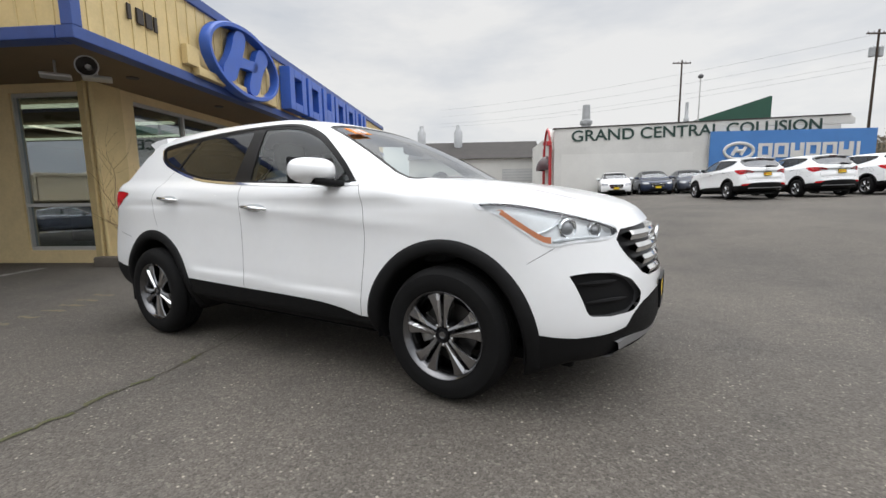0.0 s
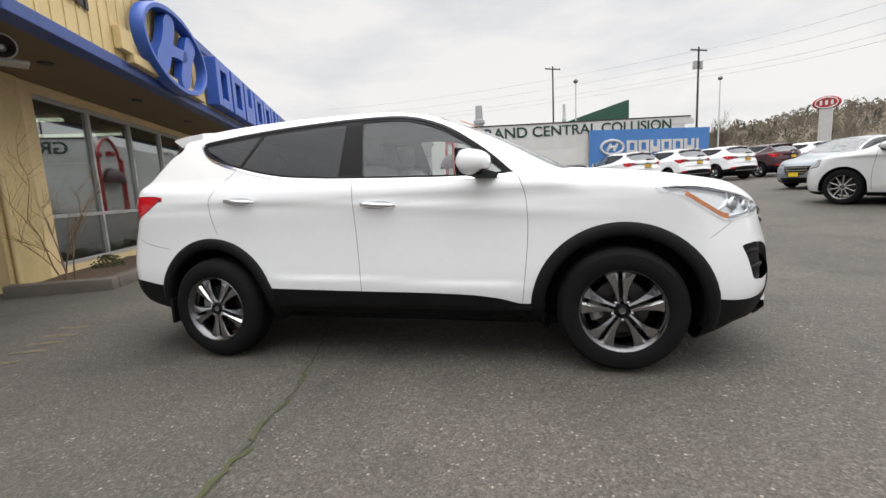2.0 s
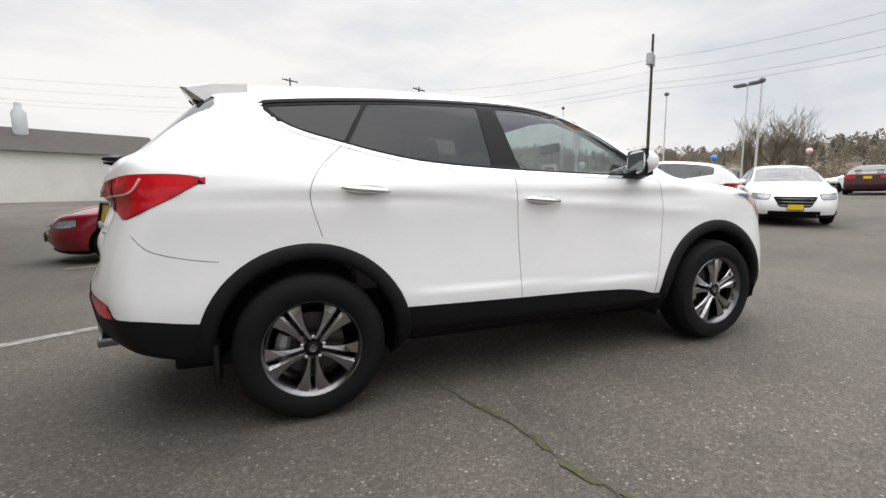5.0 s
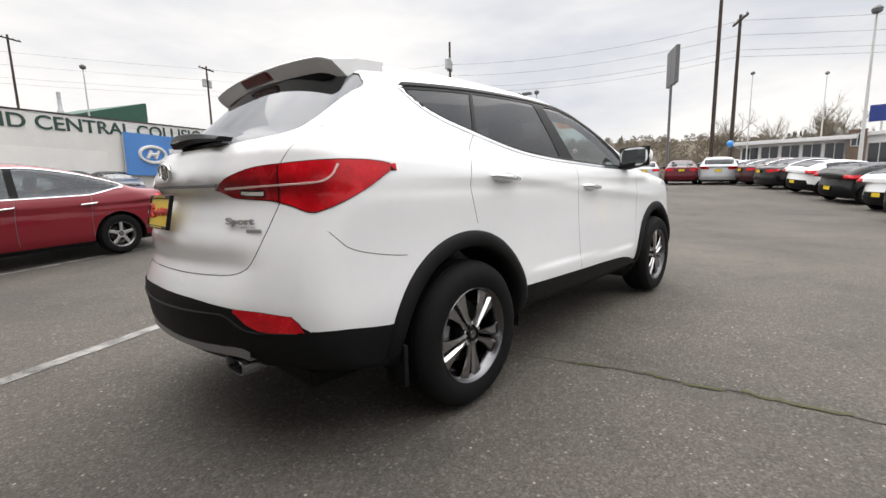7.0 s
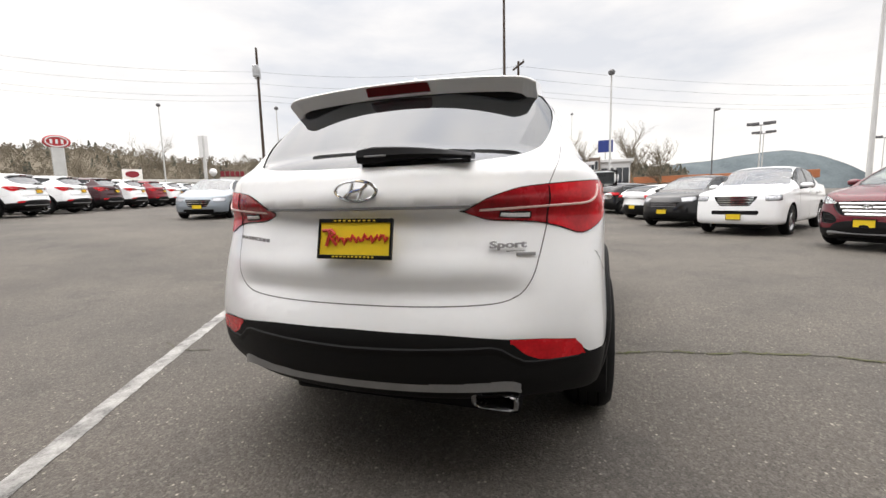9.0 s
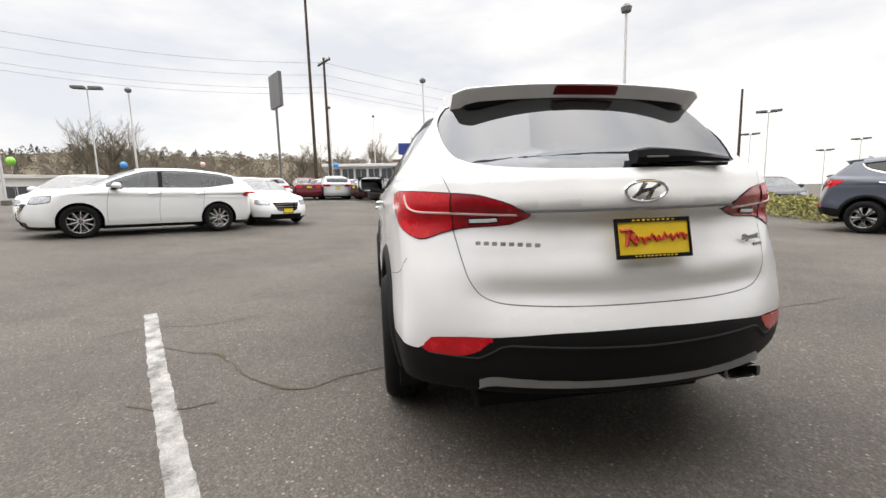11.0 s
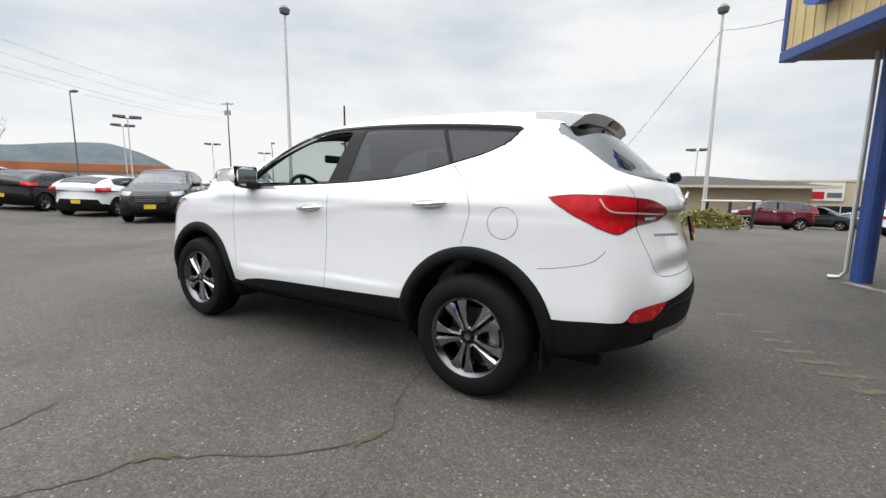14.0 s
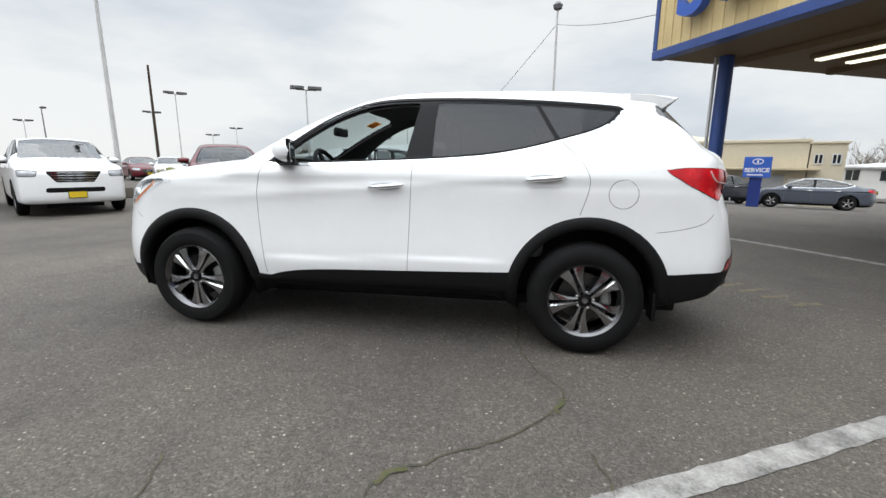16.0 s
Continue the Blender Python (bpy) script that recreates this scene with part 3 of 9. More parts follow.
def lens_strip(name, F, line, side, half, mat, parent, label, lift=0.008):
    """A thin raised strip on a wraparound lamp; the line holds distances behind the middle along the wrap, and heights."""
    line = np.asarray(line, float)
    Q = []
    for a, b in zip(line[:-1], line[1:]):
        k = max(2, int(np.hypot(*(b - a)) / 0.012))
        Q += [a + (b - a) * i / k for i in range(k)]
    Q = np.array(Q + [line[-1]])
    d = np.gradient(Q, axis=0)
    d /= np.linalg.norm(d, axis=1, keepdims=True) + 1e-9
    nr = np.stack([-d[:, 1], d[:, 0]], 1)
    w = np.array([half(i / (len(Q) - 1)) for i in range(len(Q))])[:, None]
    rows = []
    for e in (-1.0, -0.6, 0.6, 1.0):
        P = Q + nr * w * e
        lo, hi = np.zeros(len(P)), np.full(len(P), 1.1)
        for _ in range(30):
            a = (lo + hi) / 2
            neg = F(-P[:, 0] - a, a, P[:, 1]) < 0
            lo, hi = np.where(neg, a, lo), np.where(neg, hi, a)
        V = np.stack([-P[:, 0] - a, a, P[:, 1]], 1)
        n, _ = field_normals(F, V)
        V = V + n * (lift if abs(e) < 0.9 else 0.001)
        V[:, 1] *= side
        rows.append(V)
    G = np.stack(rows, 1)
    bm = bmesh.new()
    vs = [[bm.verts.new(tuple(p)) for p in r] for r in G]
    for r0, r1 in zip(vs[:-1], vs[1:]):
        for k in range(3):
            bm.faces.new((r0[k], r0[k + 1], r1[k + 1], r1[k]))
    bm.faces.new(vs[0])
    bm.faces.new(vs[-1])
    bmesh.ops.recalc_face_normals(bm, faces=bm.faces)
    return part(name, bm, mat, parent, label, True)


def lamp_lens(parent, F, hp, z, r, side):
    """A dark projector lens in a bright ring, set behind a headlamp cover."""
    a = lamp_point(F, hp, z)
    m = Matrix.Translation((hp + a - 0.022, side * (a - 0.016), z)) @ Matrix.Rotation(side * radians(38), 4, "Z")
    bm = bmesh.new()
    lathe(bm, [(-0.03, r * 0.7), (0.0, r * 0.78), (0.006, r * 0.95), (0.0, r * 1.08), (-0.03, r * 1.12)], "x", 22)
    o = part("lens_ring", bm, M_CHROME, parent, "chrome lens ring", True)
    o.matrix_local = m
    bm = bmesh.new()
    lathe(bm, [(-0.012, r * 0.78), (0.004, r * 0.6), (0.012, r * 0.3), (0.014, 0.001)], "x", 20)
    o = part("projector_lens", bm, M_SATIN, parent, "dark projector lens", True)
    o.matrix_local = m


def lamp_point(F, hp, z):
    lo, hi = 0.0, 1.1
    for _ in range(30):
        a = (lo + hi) / 2
        if float(F(np.array([hp + a]), np.array([a]), np.array([z]))[0]) < 0:
            lo = a
        else:
            hi = a
    return a


def lamp_fin(parent, F, line, side):
    pts = []
    for hp, z in spline(np.array(line, float), 2):
        a = lamp_point(F, hp, z)
        pts.append((hp + a - 0.024, side * (a - 0.018), z))
    bm = bmesh.new()
    tube(bm, pts, 0.007, 6)
    part("lamp_fin", bm, M_CLEAR, parent, "pale light-guide bar", True)


# ---- the sport utility car ----
def suv_field():
    plan = smooth_curve([-2.5, -2.2, -1.7, -1.2, 0.0, 1.0, 1.6, 2.0, 2.35], [0.79, 0.845, 0.895, 0.912, 0.912, 0.908, 0.902, 0.87, 0.80])
    sect = smooth_curve([0.15, 0.30, 0.42, 0.52, 0.58, 0.75, 0.90, 1.00, 1.07, 1.15, 1.25, 1.40], [-0.10, -0.045, -0.015, 0.002, 0.004, -0.006, -0.012, -0.012, -0.018, -0.030, -0.050, -0.10])
    nose = smooth_curve([0.15, 0.25, 0.35, 0.50, 0.66, 0.80, 0.93, 1.02, 1.2], [2.02, 2.17, 2.23, 2.265, 2.255, 2.225, 2.19, 2.14, 2.0])
    tail = smooth_curve([0.15, 0.27, 0.40, 0.50, 0.63, 0.70, 0.74, 0.785, 0.850, 0.868, 0.95, 1.05, 1.10, 1.20, 1.28, 1.40], [1.60, 1.86, 2.335, 2.40, 2.41, 2.392, 2.374, 2.357, 2.3645, 2.3625, 2.330, 2.296, 2.326, 2.290, 2.225, 2.10])
    tail_side = smooth_curve([0.15, 0.27, 0.40, 0.50, 0.63, 0.70, 0.78, 0.86, 0.95, 1.05, 1.10, 1.20, 1.28, 1.40], [1.60, 1.86, 2.335, 2.40, 2.412, 2.404, 2.388, 2.366, 2.334, 2.306, 2.318, 2.288, 2.225, 2.10])
    hood = smooth_curve([0.6, 1.0, 1.3, 1.6, 1.85, 2.0, 2.10, 2.18, 2.3], [1.235, 1.22, 1.195, 1.155, 1.105, 1.065, 1.025, 0.965, 0.80])
    shoulder = smooth_curve([-2.4, -1.6, 0.0, 0.8], [1.30, 1.27, 1.24, 1.23])
    roof = smooth_curve([-2.2, -1.9, -1.6, -1.25, -0.7, -0.2, 0.10, 0.36, 0.60, 0.86, 1.06, 1.25], [1.57, 1.622, 1.655, 1.680, 1.693, 1.685, 1.648, 1.568, 1.468, 1.337, 1.225, 1.10])
    side_in = smooth_curve([-2.3, -1.9, -1.5, -1.0, 0.0, 1.2], [0.12, 0.055, 0.022, 0.004, 0.0, 0.0])

    def F(x, y, z):
        a = np.abs(y)
        low = a - plan(x) - sect(z)
        # sculpted lines along the doors
        low = low - 0.007 * np.exp(-((z - (1.055 - 0.075 * np.clip(x + 0.3, -0.8, 1.6))) / 0.035) ** 2) * np.clip(1.6 - x, 0, 1) * np.clip((x + 1.7) * 2, 0, 1)
        low = low - 0.009 / (1 + np.exp((z - 0.572 + 0.03 * x) / 0.006)) * np.clip((x + 0.95) * 6, 0, 1) * np.clip((0.85 - x) * 6, 0, 1)
        # the sills turn in below the doors
        low = low + 0.9 * np.clip(0.41 - z, 0, 0.12) * np.clip((0.98 - np.abs(x)) * 5, 0, 1)
        front = x - nose(z) + 0.30 * (a / 0.80) ** 2.4
        w = np.clip((a - 0.48) / 0.22, 0, 1)
        w = w * w * (3 - 2 * w)
        back = -x - tail(z) * (1 - w) - tail_side(z) * w + 0.22 * (a / 0.75) ** 2.3
        top = z - np.where(x > 0.7, hood(x), shoulder(x)) + 0.055 * (a / 0.85) ** 2.5 - 0.012 * np.exp(-((a - 0.52 - 0.06 * x) / 0.09) ** 2) * (x > 0.7)
        body = smax(smax(low, front, 0.16), smax(back, top, 0.05), 0.07)
        mid = np.clip((0.98 - np.abs(x)) * 5, 0, 1)
        body = smax(body, 0.22 + 0.09 * mid + 0.09 * np.clip((x - 1.72) * 5, 0, 1) - z, 0.06)
        g = a - (0.868 - side_in(x) - 0.50 * np.maximum(z - 1.16, -0.1) - 0.16 * np.maximum(z - 1.2, 0) ** 2)
        up = z - roof(x) + 0.040 * (a / 0.6) ** 2.4
        bk = (-x - 2.245) + np.maximum(z - 1.225, -0.02) * 1.08 + 0.13 * (a / 0.6) ** 2.3
        fr = np.maximum(1.10 - z, x - 1.22)
        green = smax(smax(g, up, 0.09), smax(bk, fr, 0.03), 0.05)
        return smin(body, green, 0.045)
    return F


DLO_LOW = [(-1.54, 1.512), (-1.465, 1.428), (-1.35, 1.373), (-1.20, 1.331), (-0.99, 1.275), (-0.765, 1.232), (-0.50, 1.209), (-0.26, 1.196), (0.15, 1.180), (0.47, 1.170), (0.77, 1.174)]
DLO_UP = [(0.735, 1.195), (0.625, 1.297), (0.50, 1.391), (0.35, 1.490), (0.186, 1.560), (0.013, 1.602), (-0.34, 1.608), (-0.69, 1.599), (-1.04, 1.579), (-1.385, 1.549), (-1.51, 1.534)]


# wheel arches: place along the car, height and side; the car stands a little twisted on the uneven lot
ARCHES = ((-1.35, 0.365, -1), (1.325, 0.40, -1), (-1.345, 0.383, 1), (1.343, 0.378, 1))


def make_suv(h, name="suv"):
    F = suv_field()
    root = empty(name)
    sk = Skin(F, (-2.55, -1.05, 0.12), (2.4, 1.05, 1.80), h)
    side = lambda x, y, z: np.abs(y) > 0.45
    # arches
    for ax, az, s in ARCHES:
        sk.region(1, lambda x, y, z, ax=ax, az=az: np.hypot(x - ax, z - az) - 0.425, lambda x, y, z, s=s: y * s > 0.52)
    # black lower body
    sill = smooth_curve([-2.5, -2.1, -1.8, -0.95, -0.25, 0.2, 0.48, 0.66, 0.8, 1.75, 1.95, 2.3], [0.56, 0.556, 0.522, 0.512, 0.50, 0.494, 0.484, 0.462, 0.43, 0.47, 0.449, 0.447])
    rear_top = smooth_curve([0.0, 0.30, 0.55, 0.75, 0.79, 0.82, 0.95], [0.662, 0.655, 0.632, 0.612, 0.580, 0.557, 0.555])
    chin_top = smooth_curve([0.0, 0.20, 0.40, 0.50, 0.545, 0.68, 0.95], [0.61, 0.60, 0.567, 0.513, 0.462, 0.446, 0.449])

    def lower(x, y, z):
        a = np.abs(y)
        t = np.where(x < -2.08, rear_top(a), np.where(x > 1.95, chin_top(a), sill(x) - np.where(y > 0, 0.018 * np.clip((x + 0.5) / 1.3, -1.1, 1) * np.clip((x + 2.08) / 0.3, 0, 1), 0)))
        return z - t
    sk.region(2, lower, onto=[0])
    # side panes with a bright surround
    dlo = spline(DLO_LOW, 2).tolist() + spline(DLO_UP, 2).tolist()
    dlo_f = inside(dlo)
    upper = lambda x, y, z: (np.abs(y) > 0.45) & (z > 1.1) & (x > -1.7) & (x < 1.0)
    sk.region(4, lambda x, y, z: dlo_f(x, z) - 0.006, upper)
    sk.region(5, lambda x, y, z: dlo_f(x, z) + 0.010, upper)
    fr_edge = lambda x, z: -(x - (-0.19 - 0.17 * (z - 1.2)))
    rr_edge = lambda x, z: x - (-0.362 - 0.02 * (z - 1.2))
    seam = lambda x, y, z: x - (-1.01 - 0.56 * (1.57 - z))
    sk.region(6, lambda x, y, z: smax(dlo_f(x, z) + 0.026, fr_edge(x, z), 0.02), upper, [5])
    sk.region(7, lambda x, y, z: smax(dlo_f(x, z) + 0.026, rr_edge(x, z), 0.02), upper, [5])
    sk.band(5, seam, 0.013, upper, [7])
    # windscreen
    ws = inside(rounded([(0.24, 0.0), (0.22, 0.30), (0.26, 0.555), (0.36, 0.585), (0.70, 0.675), (0.99, 0.735), (1.075, 0.62), (1.12, 0.30), (1.13, 0.0), (1.12, -0.30), (1.075, -0.62), (0.99, -0.735), (0.70, -0.675), (0.36, -0.585), (0.26, -0.555), (0.22, -0.30)], 1))
    wsw = lambda x, y, z: (z > 1.15) & (x > 0.1) & (x < 1.25)
    sk.region(8, lambda x, y, z: ws(x, y), wsw, [0])
    sk.region(9, lambda x, y, z: ws(x, y) + 0.035, wsw, [8])
    # rear window
    half_rg = [(0.0, 1.232), (0.25, 1.233), (0.495, 1.247), (0.620, 1.280), (0.662, 1.350), (0.668, 1.43), (0.655, 1.49), (0.60, 1.565)]
    rg = inside(rounded(half_rg + [(-a, b) for a, b in half_rg[:0:-1]], 1))
    sk.region(10, lambda x, y, z: rg(y, z), lambda x, y, z: (x < -1.6) & (z > 1.15), [0])
    # tail lamps wrap from the flank to the tailgate
    t_up = smooth_curve([0.885, 0.96, 1.058, 1.213, 1.45, 1.60, 1.72, 1.80, 1.87], [1.150, 1.164, 1.170, 1.168, 1.158, 1.148, 1.126, 1.103, 1.068])
    t_lo = smooth_curve([0.885, 0.921, 1.06, 1.196, 1.30, 1.42, 1.54, 1.74, 1.82, 1.87], [1.150, 1.126, 1.049, 0.998, 0.978, 1.004, 1.023, 1.032, 1.050, 1.068])
    tw = lambda x, y, z: (x < -1.6) & (np.abs(y) > 0.3) & (z > 0.9) & (z < 1.3)
    tp = lambda x, y: -x - np.abs(y)
    tail = lambda x, y, z: np.maximum(np.maximum(z - t_up(tp(x, y)), t_lo(tp(x, y)) - z), np.maximum(0.885 - tp(x, y), tp(x, y) - 1.87))
    sk.region(11, tail, tw, [0])
    sk.region(19, lambda x, y, z: np.maximum(tail(x, y, z) + 0.004, 1.468 - tp(x, y)), lambda x, y, z: tw(x, y, z) & (tp(x, y) > 1.40), [11])
    sk.region(12, lambda x, y, z: -tail(x, y, z) - 0.0035, tw, [11, 19])
    # rear reflectors
    rf = inside([(0.548, 0.632), (0.66, 0.627), (0.765, 0.614), (0.788, 0.590), (0.798, 0.562), (0.77, 0.550), (0.734, 0.546), (0.65, 0.555), (0.605, 0.575)])
    sk.region(14, lambda x, y, z: rf(np.abs(y), z), lambda x, y, z: x < -2.0)
    # headlamps
    h_up = smooth_curve([0.60, 0.70, 0.815, 0.984, 1.185, 1.442, 1.54, 1.57], [1.056, 1.078, 1.073, 1.051, 1.020, 0.974, 0.95, 0.925])
    h_lo = smooth_curve([0.60, 0.72, 0.846, 0.996, 1.05, 1.18, 1.40, 1.52, 1.57], [1.056, 1.015, 0.943, 0.877, 0.872, 0.886, 0.890, 0.90, 0.925])
    hw = lambda x, y, z: (x > 1.3) & (np.abs(y) > 0.25) & (z > 0.8)
    hp = lambda x, y: x - np.abs(y)
    head = lambda x, y, z: np.maximum(np.maximum(z - h_up(hp(x, y)), h_lo(hp(x, y)) - z), np.maximum(0.60 - hp(x, y), hp(x, y) - 1.57))
    sk.region(15, head, hw, [0])
    sk.region(23, lambda x, y, z: -head(x, y, z) - 0.011, hw, [15])
    sk.region(16, lambda x, y, z: np.maximum(np.maximum(z - h_lo(hp(x, y)) - 0.038, 0.735 - hp(x, y)), hp(x, y) - 1.02), hw, [15])
    lens = [lambda x, y, z, c=c, e=e: np.hypot((hp(x, y) - c) * 0.62, z - e) - 0.034 for c, e in ((1.19, 0.945), (1.40, 0.932))]
    for i, f in enumerate(lens):
        sk.region(24 + i, f, hw, [15])
    # grille and fog lamp openings
    gr = inside([(0.0, 0.952), (0.26, 0.946), (0.50, 0.934), (0.55, 0.88), (0.50, 0.81), (0.39, 0.71), (0.33, 0.69), (0.0, 0.68), (-0.33, 0.69), (-0.39, 0.71), (-0.50, 0.81), (-0.55, 0.88), (-0.50, 0.934), (-0.26, 0.946)])
    sk.region(17, lambda x, y, z: gr(y, z), lambda x, y, z: x > 1.9, [0])
    fg = inside([(0.800, 0.742), (0.72, 0.748), (0.60, 0.735), (0.50, 0.695), (0.42, 0.62), (0.44, 0.565), (0.50, 0.535), (0.64, 0.532), (0.735, 0.545), (0.752, 0.560)])
    sk.region(18, lambda x, y, z: fg(np.abs(y), z), lambda x, y, z: x > 1.75, [0, 2])
    # seams between panels
    seams = []

    def next_seam():
        seams.append(30 + len(seams))
        return seams[-1]
    flank = lambda x, y, z: (np.abs(y) > 0.6) & (z < 1.33) & (z > 0.42)
    for ln in ([(-1.165, 1.318), (-1.27, 1.22), (-1.325, 1.13), (-1.335, 1.05), (-1.28, 0.875)], [(-0.25, 1.19), (-0.235, 0.90), (-0.215, 0.44)], [(0.775, 1.175), (0.815, 1.08), (0.828, 0.95), (0.825, 0.80), (0.805, 0.60), (0.785, 0.42)],
               [(-2.055, 0.915), (-2.03, 0.885), (-1.985, 0.838), (-1.82, 0.80), (-1.71, 0.788)]):
        f = near_line(spline(ln, 2))
        sk.band(next_seam(), lambda x, y, z, f=f: f(x, z), 0.0017, flank, [0])
    gate = near_line(spline([(0.668, 1.03), (0.650, 0.93), (0.625, 0.82), (0.56, 0.752), (0.40, 0.742), (0.0, 0.742), (-0.40, 0.742), (-0.56, 0.752), (-0.625, 0.82), (-0.650, 0.93), (-0.668, 1.03)], 2))
    sk.band(next_seam(), lambda x, y, z: gate(y, z), 0.002, lambda x, y, z: (x < -2.05) & (z < 1.04), [0])
    gate2 = near_line([(0.672, 1.155), (0.702, 1.24), (0.705, 1.31)])
    sk.band(next_seam(), lambda x, y, z: gate2(np.abs(y), z), 0.0015, lambda x, y, z: (x < -1.7) & (z > 1.15) & (z < 1.31), [0])
    bonnet = near_line(spline([(1.10, 0.80), (1.4, 0.79), (1.65, 0.765), (1.9, 0.64), (2.04, 0.50)], 2))
    sk.band(next_seam(), lambda x, y, z: bonnet(x, np.abs(y)), 0.0017, lambda x, y, z: (x > 1.0) & (z > 0.97), [0])
    bump = near_line([(1.74, 0.786), (1.80, 0.824), (1.862, 0.866)])
    sk.band(next_seam(), lambda x, y, z: bump(x, z), 0.0014, lambda x, y, z: (x > 1.5) & (np.abs(y) > 0.6) & (z < 0.9), [0])
    sk.band(next_seam(), lambda x, y, z: np.hypot(x + 1.525, z - 1.012) - 0.085, 0.002, lambda x, y, z: (y > 0.6) & (x < -1.3) & (x > -1.75) & (z > 0.85) & (z < 1.2), [0])

    tg = sk.tag
    x, y, z = sk.mid()
    belt_line = smooth_curve([a for a, b in DLO_LOW], [b for a, b in DLO_LOW])
    body = sk.piece("body", np.isin(tg, [0]) , M_WHITE, root, 0.0, "glossy white painted steel body")
    for k in seams:
        for s in (1, -1):
            sk.piece("panel_gap", (tg == k) & (y * s > 0), M_GAP, body, -0.0025, "thin dark panel seam", True)
    for s, nm in ((1, "left"), (-1, "right")):
        q = y * s > 0
        belt = z < belt_line(x) + 0.012
        sk.piece("window_trim", (tg == 4) & q & belt, M_CHROME, root, 0.003, "bright belt line under the windows", True)
        sk.piece("window_seal", (tg == 4) & q & ~belt, M_GLOSSBLK, root, 0.002, "black upper window seal", True)
        sk.piece("window_pillar", (tg == 5) & q, M_GLOSSBLK, root, -0.003, "black window frame and pillar")
        f = sk.piece("front_window", (tg == 6) & q, M_GLASS, root, -0.008, "clear front door glass")
        f.visible_shadow = False
        sk.piece("rear_door_window", (tg == 7) & q & (seam(x, y, z) > 0), M_TINT, root, -0.006, "dark tinted rear door glass")
        sk.piece("quarter_window", (tg == 7) & q & (seam(x, y, z) <= 0), M_TINT, root, -0.006, "dark tinted quarter glass")
        lamp = sk.piece("tail_lamp", (tg == 11) & q, M_RED, root, 0.004, "red wraparound tail lamp")
        sk.piece("lamp_edge", (tg == 12) & q, M_GLOSSBLK, lamp, 0.003, "dark lamp edge")
        lens_strip("light_band", F, spline([(1.80, 1.073), (1.60, 1.078), (1.39, 1.083), (1.28, 1.086), (1.225, 1.094), (1.19, 1.112), (1.165, 1.150)], 2), s, lambda k: 0.0042 + 0.008 * max(0, k - 0.62), M_GUIDE, lamp, "pale light-guide strip")
        lens_strip("lens_divider", F, [(1.470, 1.150), (1.472, 1.10), (1.476, 1.05), (1.480, 1.014)], s, lambda k: 0.003, M_GLOSSBLK, lamp, "thin dark lens joint")
        lens_strip("reversing_bezel", F, [(1.555, 1.050), (1.66, 1.052), (1.705, 1.055)], s, lambda k: 0.019, M_GLOSSBLK, lamp, "dark reversing lamp edge")
        lens_strip("reversing_lens", F, [(1.562, 1.050), (1.66, 1.052), (1.698, 1.055)], s, lambda k: 0.013, M_CLEAR, lamp, "clear reversing lamp lens", 0.011)
        sk.piece("inner_lens", (tg == 19) & q, M_REDDK, lamp, 0.005, "darker red lens")
        sk.piece("reflector", (tg == 14) & q, M_RED, root, 0.005, "red bumper reflector")
        hl = sk.piece("headlamp", np.isin(tg, [15, 24, 25]) & q, M_LENS, root, 0.003, "clear wraparound headlamp cover")
        hl.visible_shadow = False
        sk.piece("reflector_bowl", np.isin(tg, [15, 16, 23, 24, 25]) & q, M_REFLECT, hl, -0.032, "bright lamp reflector")
        for c_, e_, r_ in ((1.17, 0.948, 0.046), (1.385, 0.934, 0.036)):
            lamp_lens(hl, F, c_, e_, r_, s)
        lamp_fin(hl, F, [(0.96, 0.925), (1.05, 0.945), (1.12, 0.985), (1.15, 1.012)], s)
        lamp_fin(hl, F, [(1.06, 0.892), (1.22, 0.902), (1.42, 0.902)], s)
        sk.piece("turn_signal", (tg == 16) & q, M_AMBER, hl, 0.005, "amber side marker")
        sk.piece("lamp_bezel", (tg == 23) & q, M_CLEAR, hl, 0.004, "grey lamp edge")
        fog = sk.piece("fog_recess", (tg == 18) & q, M_CLAD, root, -0.035, "black fog lamp recess", True)
        for zz, y0, y1 in ((0.690, 0.56, 0.755), (0.600, 0.50, 0.73)):
            bm = bmesh.new()
            pts = []
            for yy in np.linspace(y0, y1, 7):
                lo, hi = 1.4, 2.4
                for _ in range(24):
                    m_ = (lo + hi) / 2
                    lo, hi = (m_, hi) if float(F(np.array([m_]), np.array([yy]), np.array([zz]))[0]) < 0 else (lo, m_)
                pts.append((lo - 0.028, s * yy, zz + 0.006 * (yy - y0) / (y1 - y0)))
            tube(bm, pts, [0.003, 0.009, 0.011, 0.012, 0.011, 0.009, 0.003], 8)
            part("recess_fin", bm, M_CLAD, fog, "moulded black fin", True)
    wsh = sk.piece("windscreen", tg == 9, M_GLASS, root, -0.004, "clear windscreen")
    wsh.visible_shadow = False
    sk.piece("windscreen_frit", tg == 8, M_GLOSSBLK, root, -0.003, "black windscreen border")
    sk.piece("rear_window", tg == 10, M_REARGLASS, root, -0.004, "dark tinted rear window")
    sk.piece("lower_cladding", tg == 2, M_CLAD, root, 0.004, "matte black lower bumper and sill plastic")
    sk.piece("grille_backing", tg == 17, M_GLOSSBLK, root, -0.035, "black grille mesh", True)
    # dark lining behind the panels
    top = np.isin(tg, [0, 4, 5, 8]) & (z > 0.5)
    sk.piece("cabin_lining", top, M_CABIN, root, -0.035, "dark cabin lining", True)
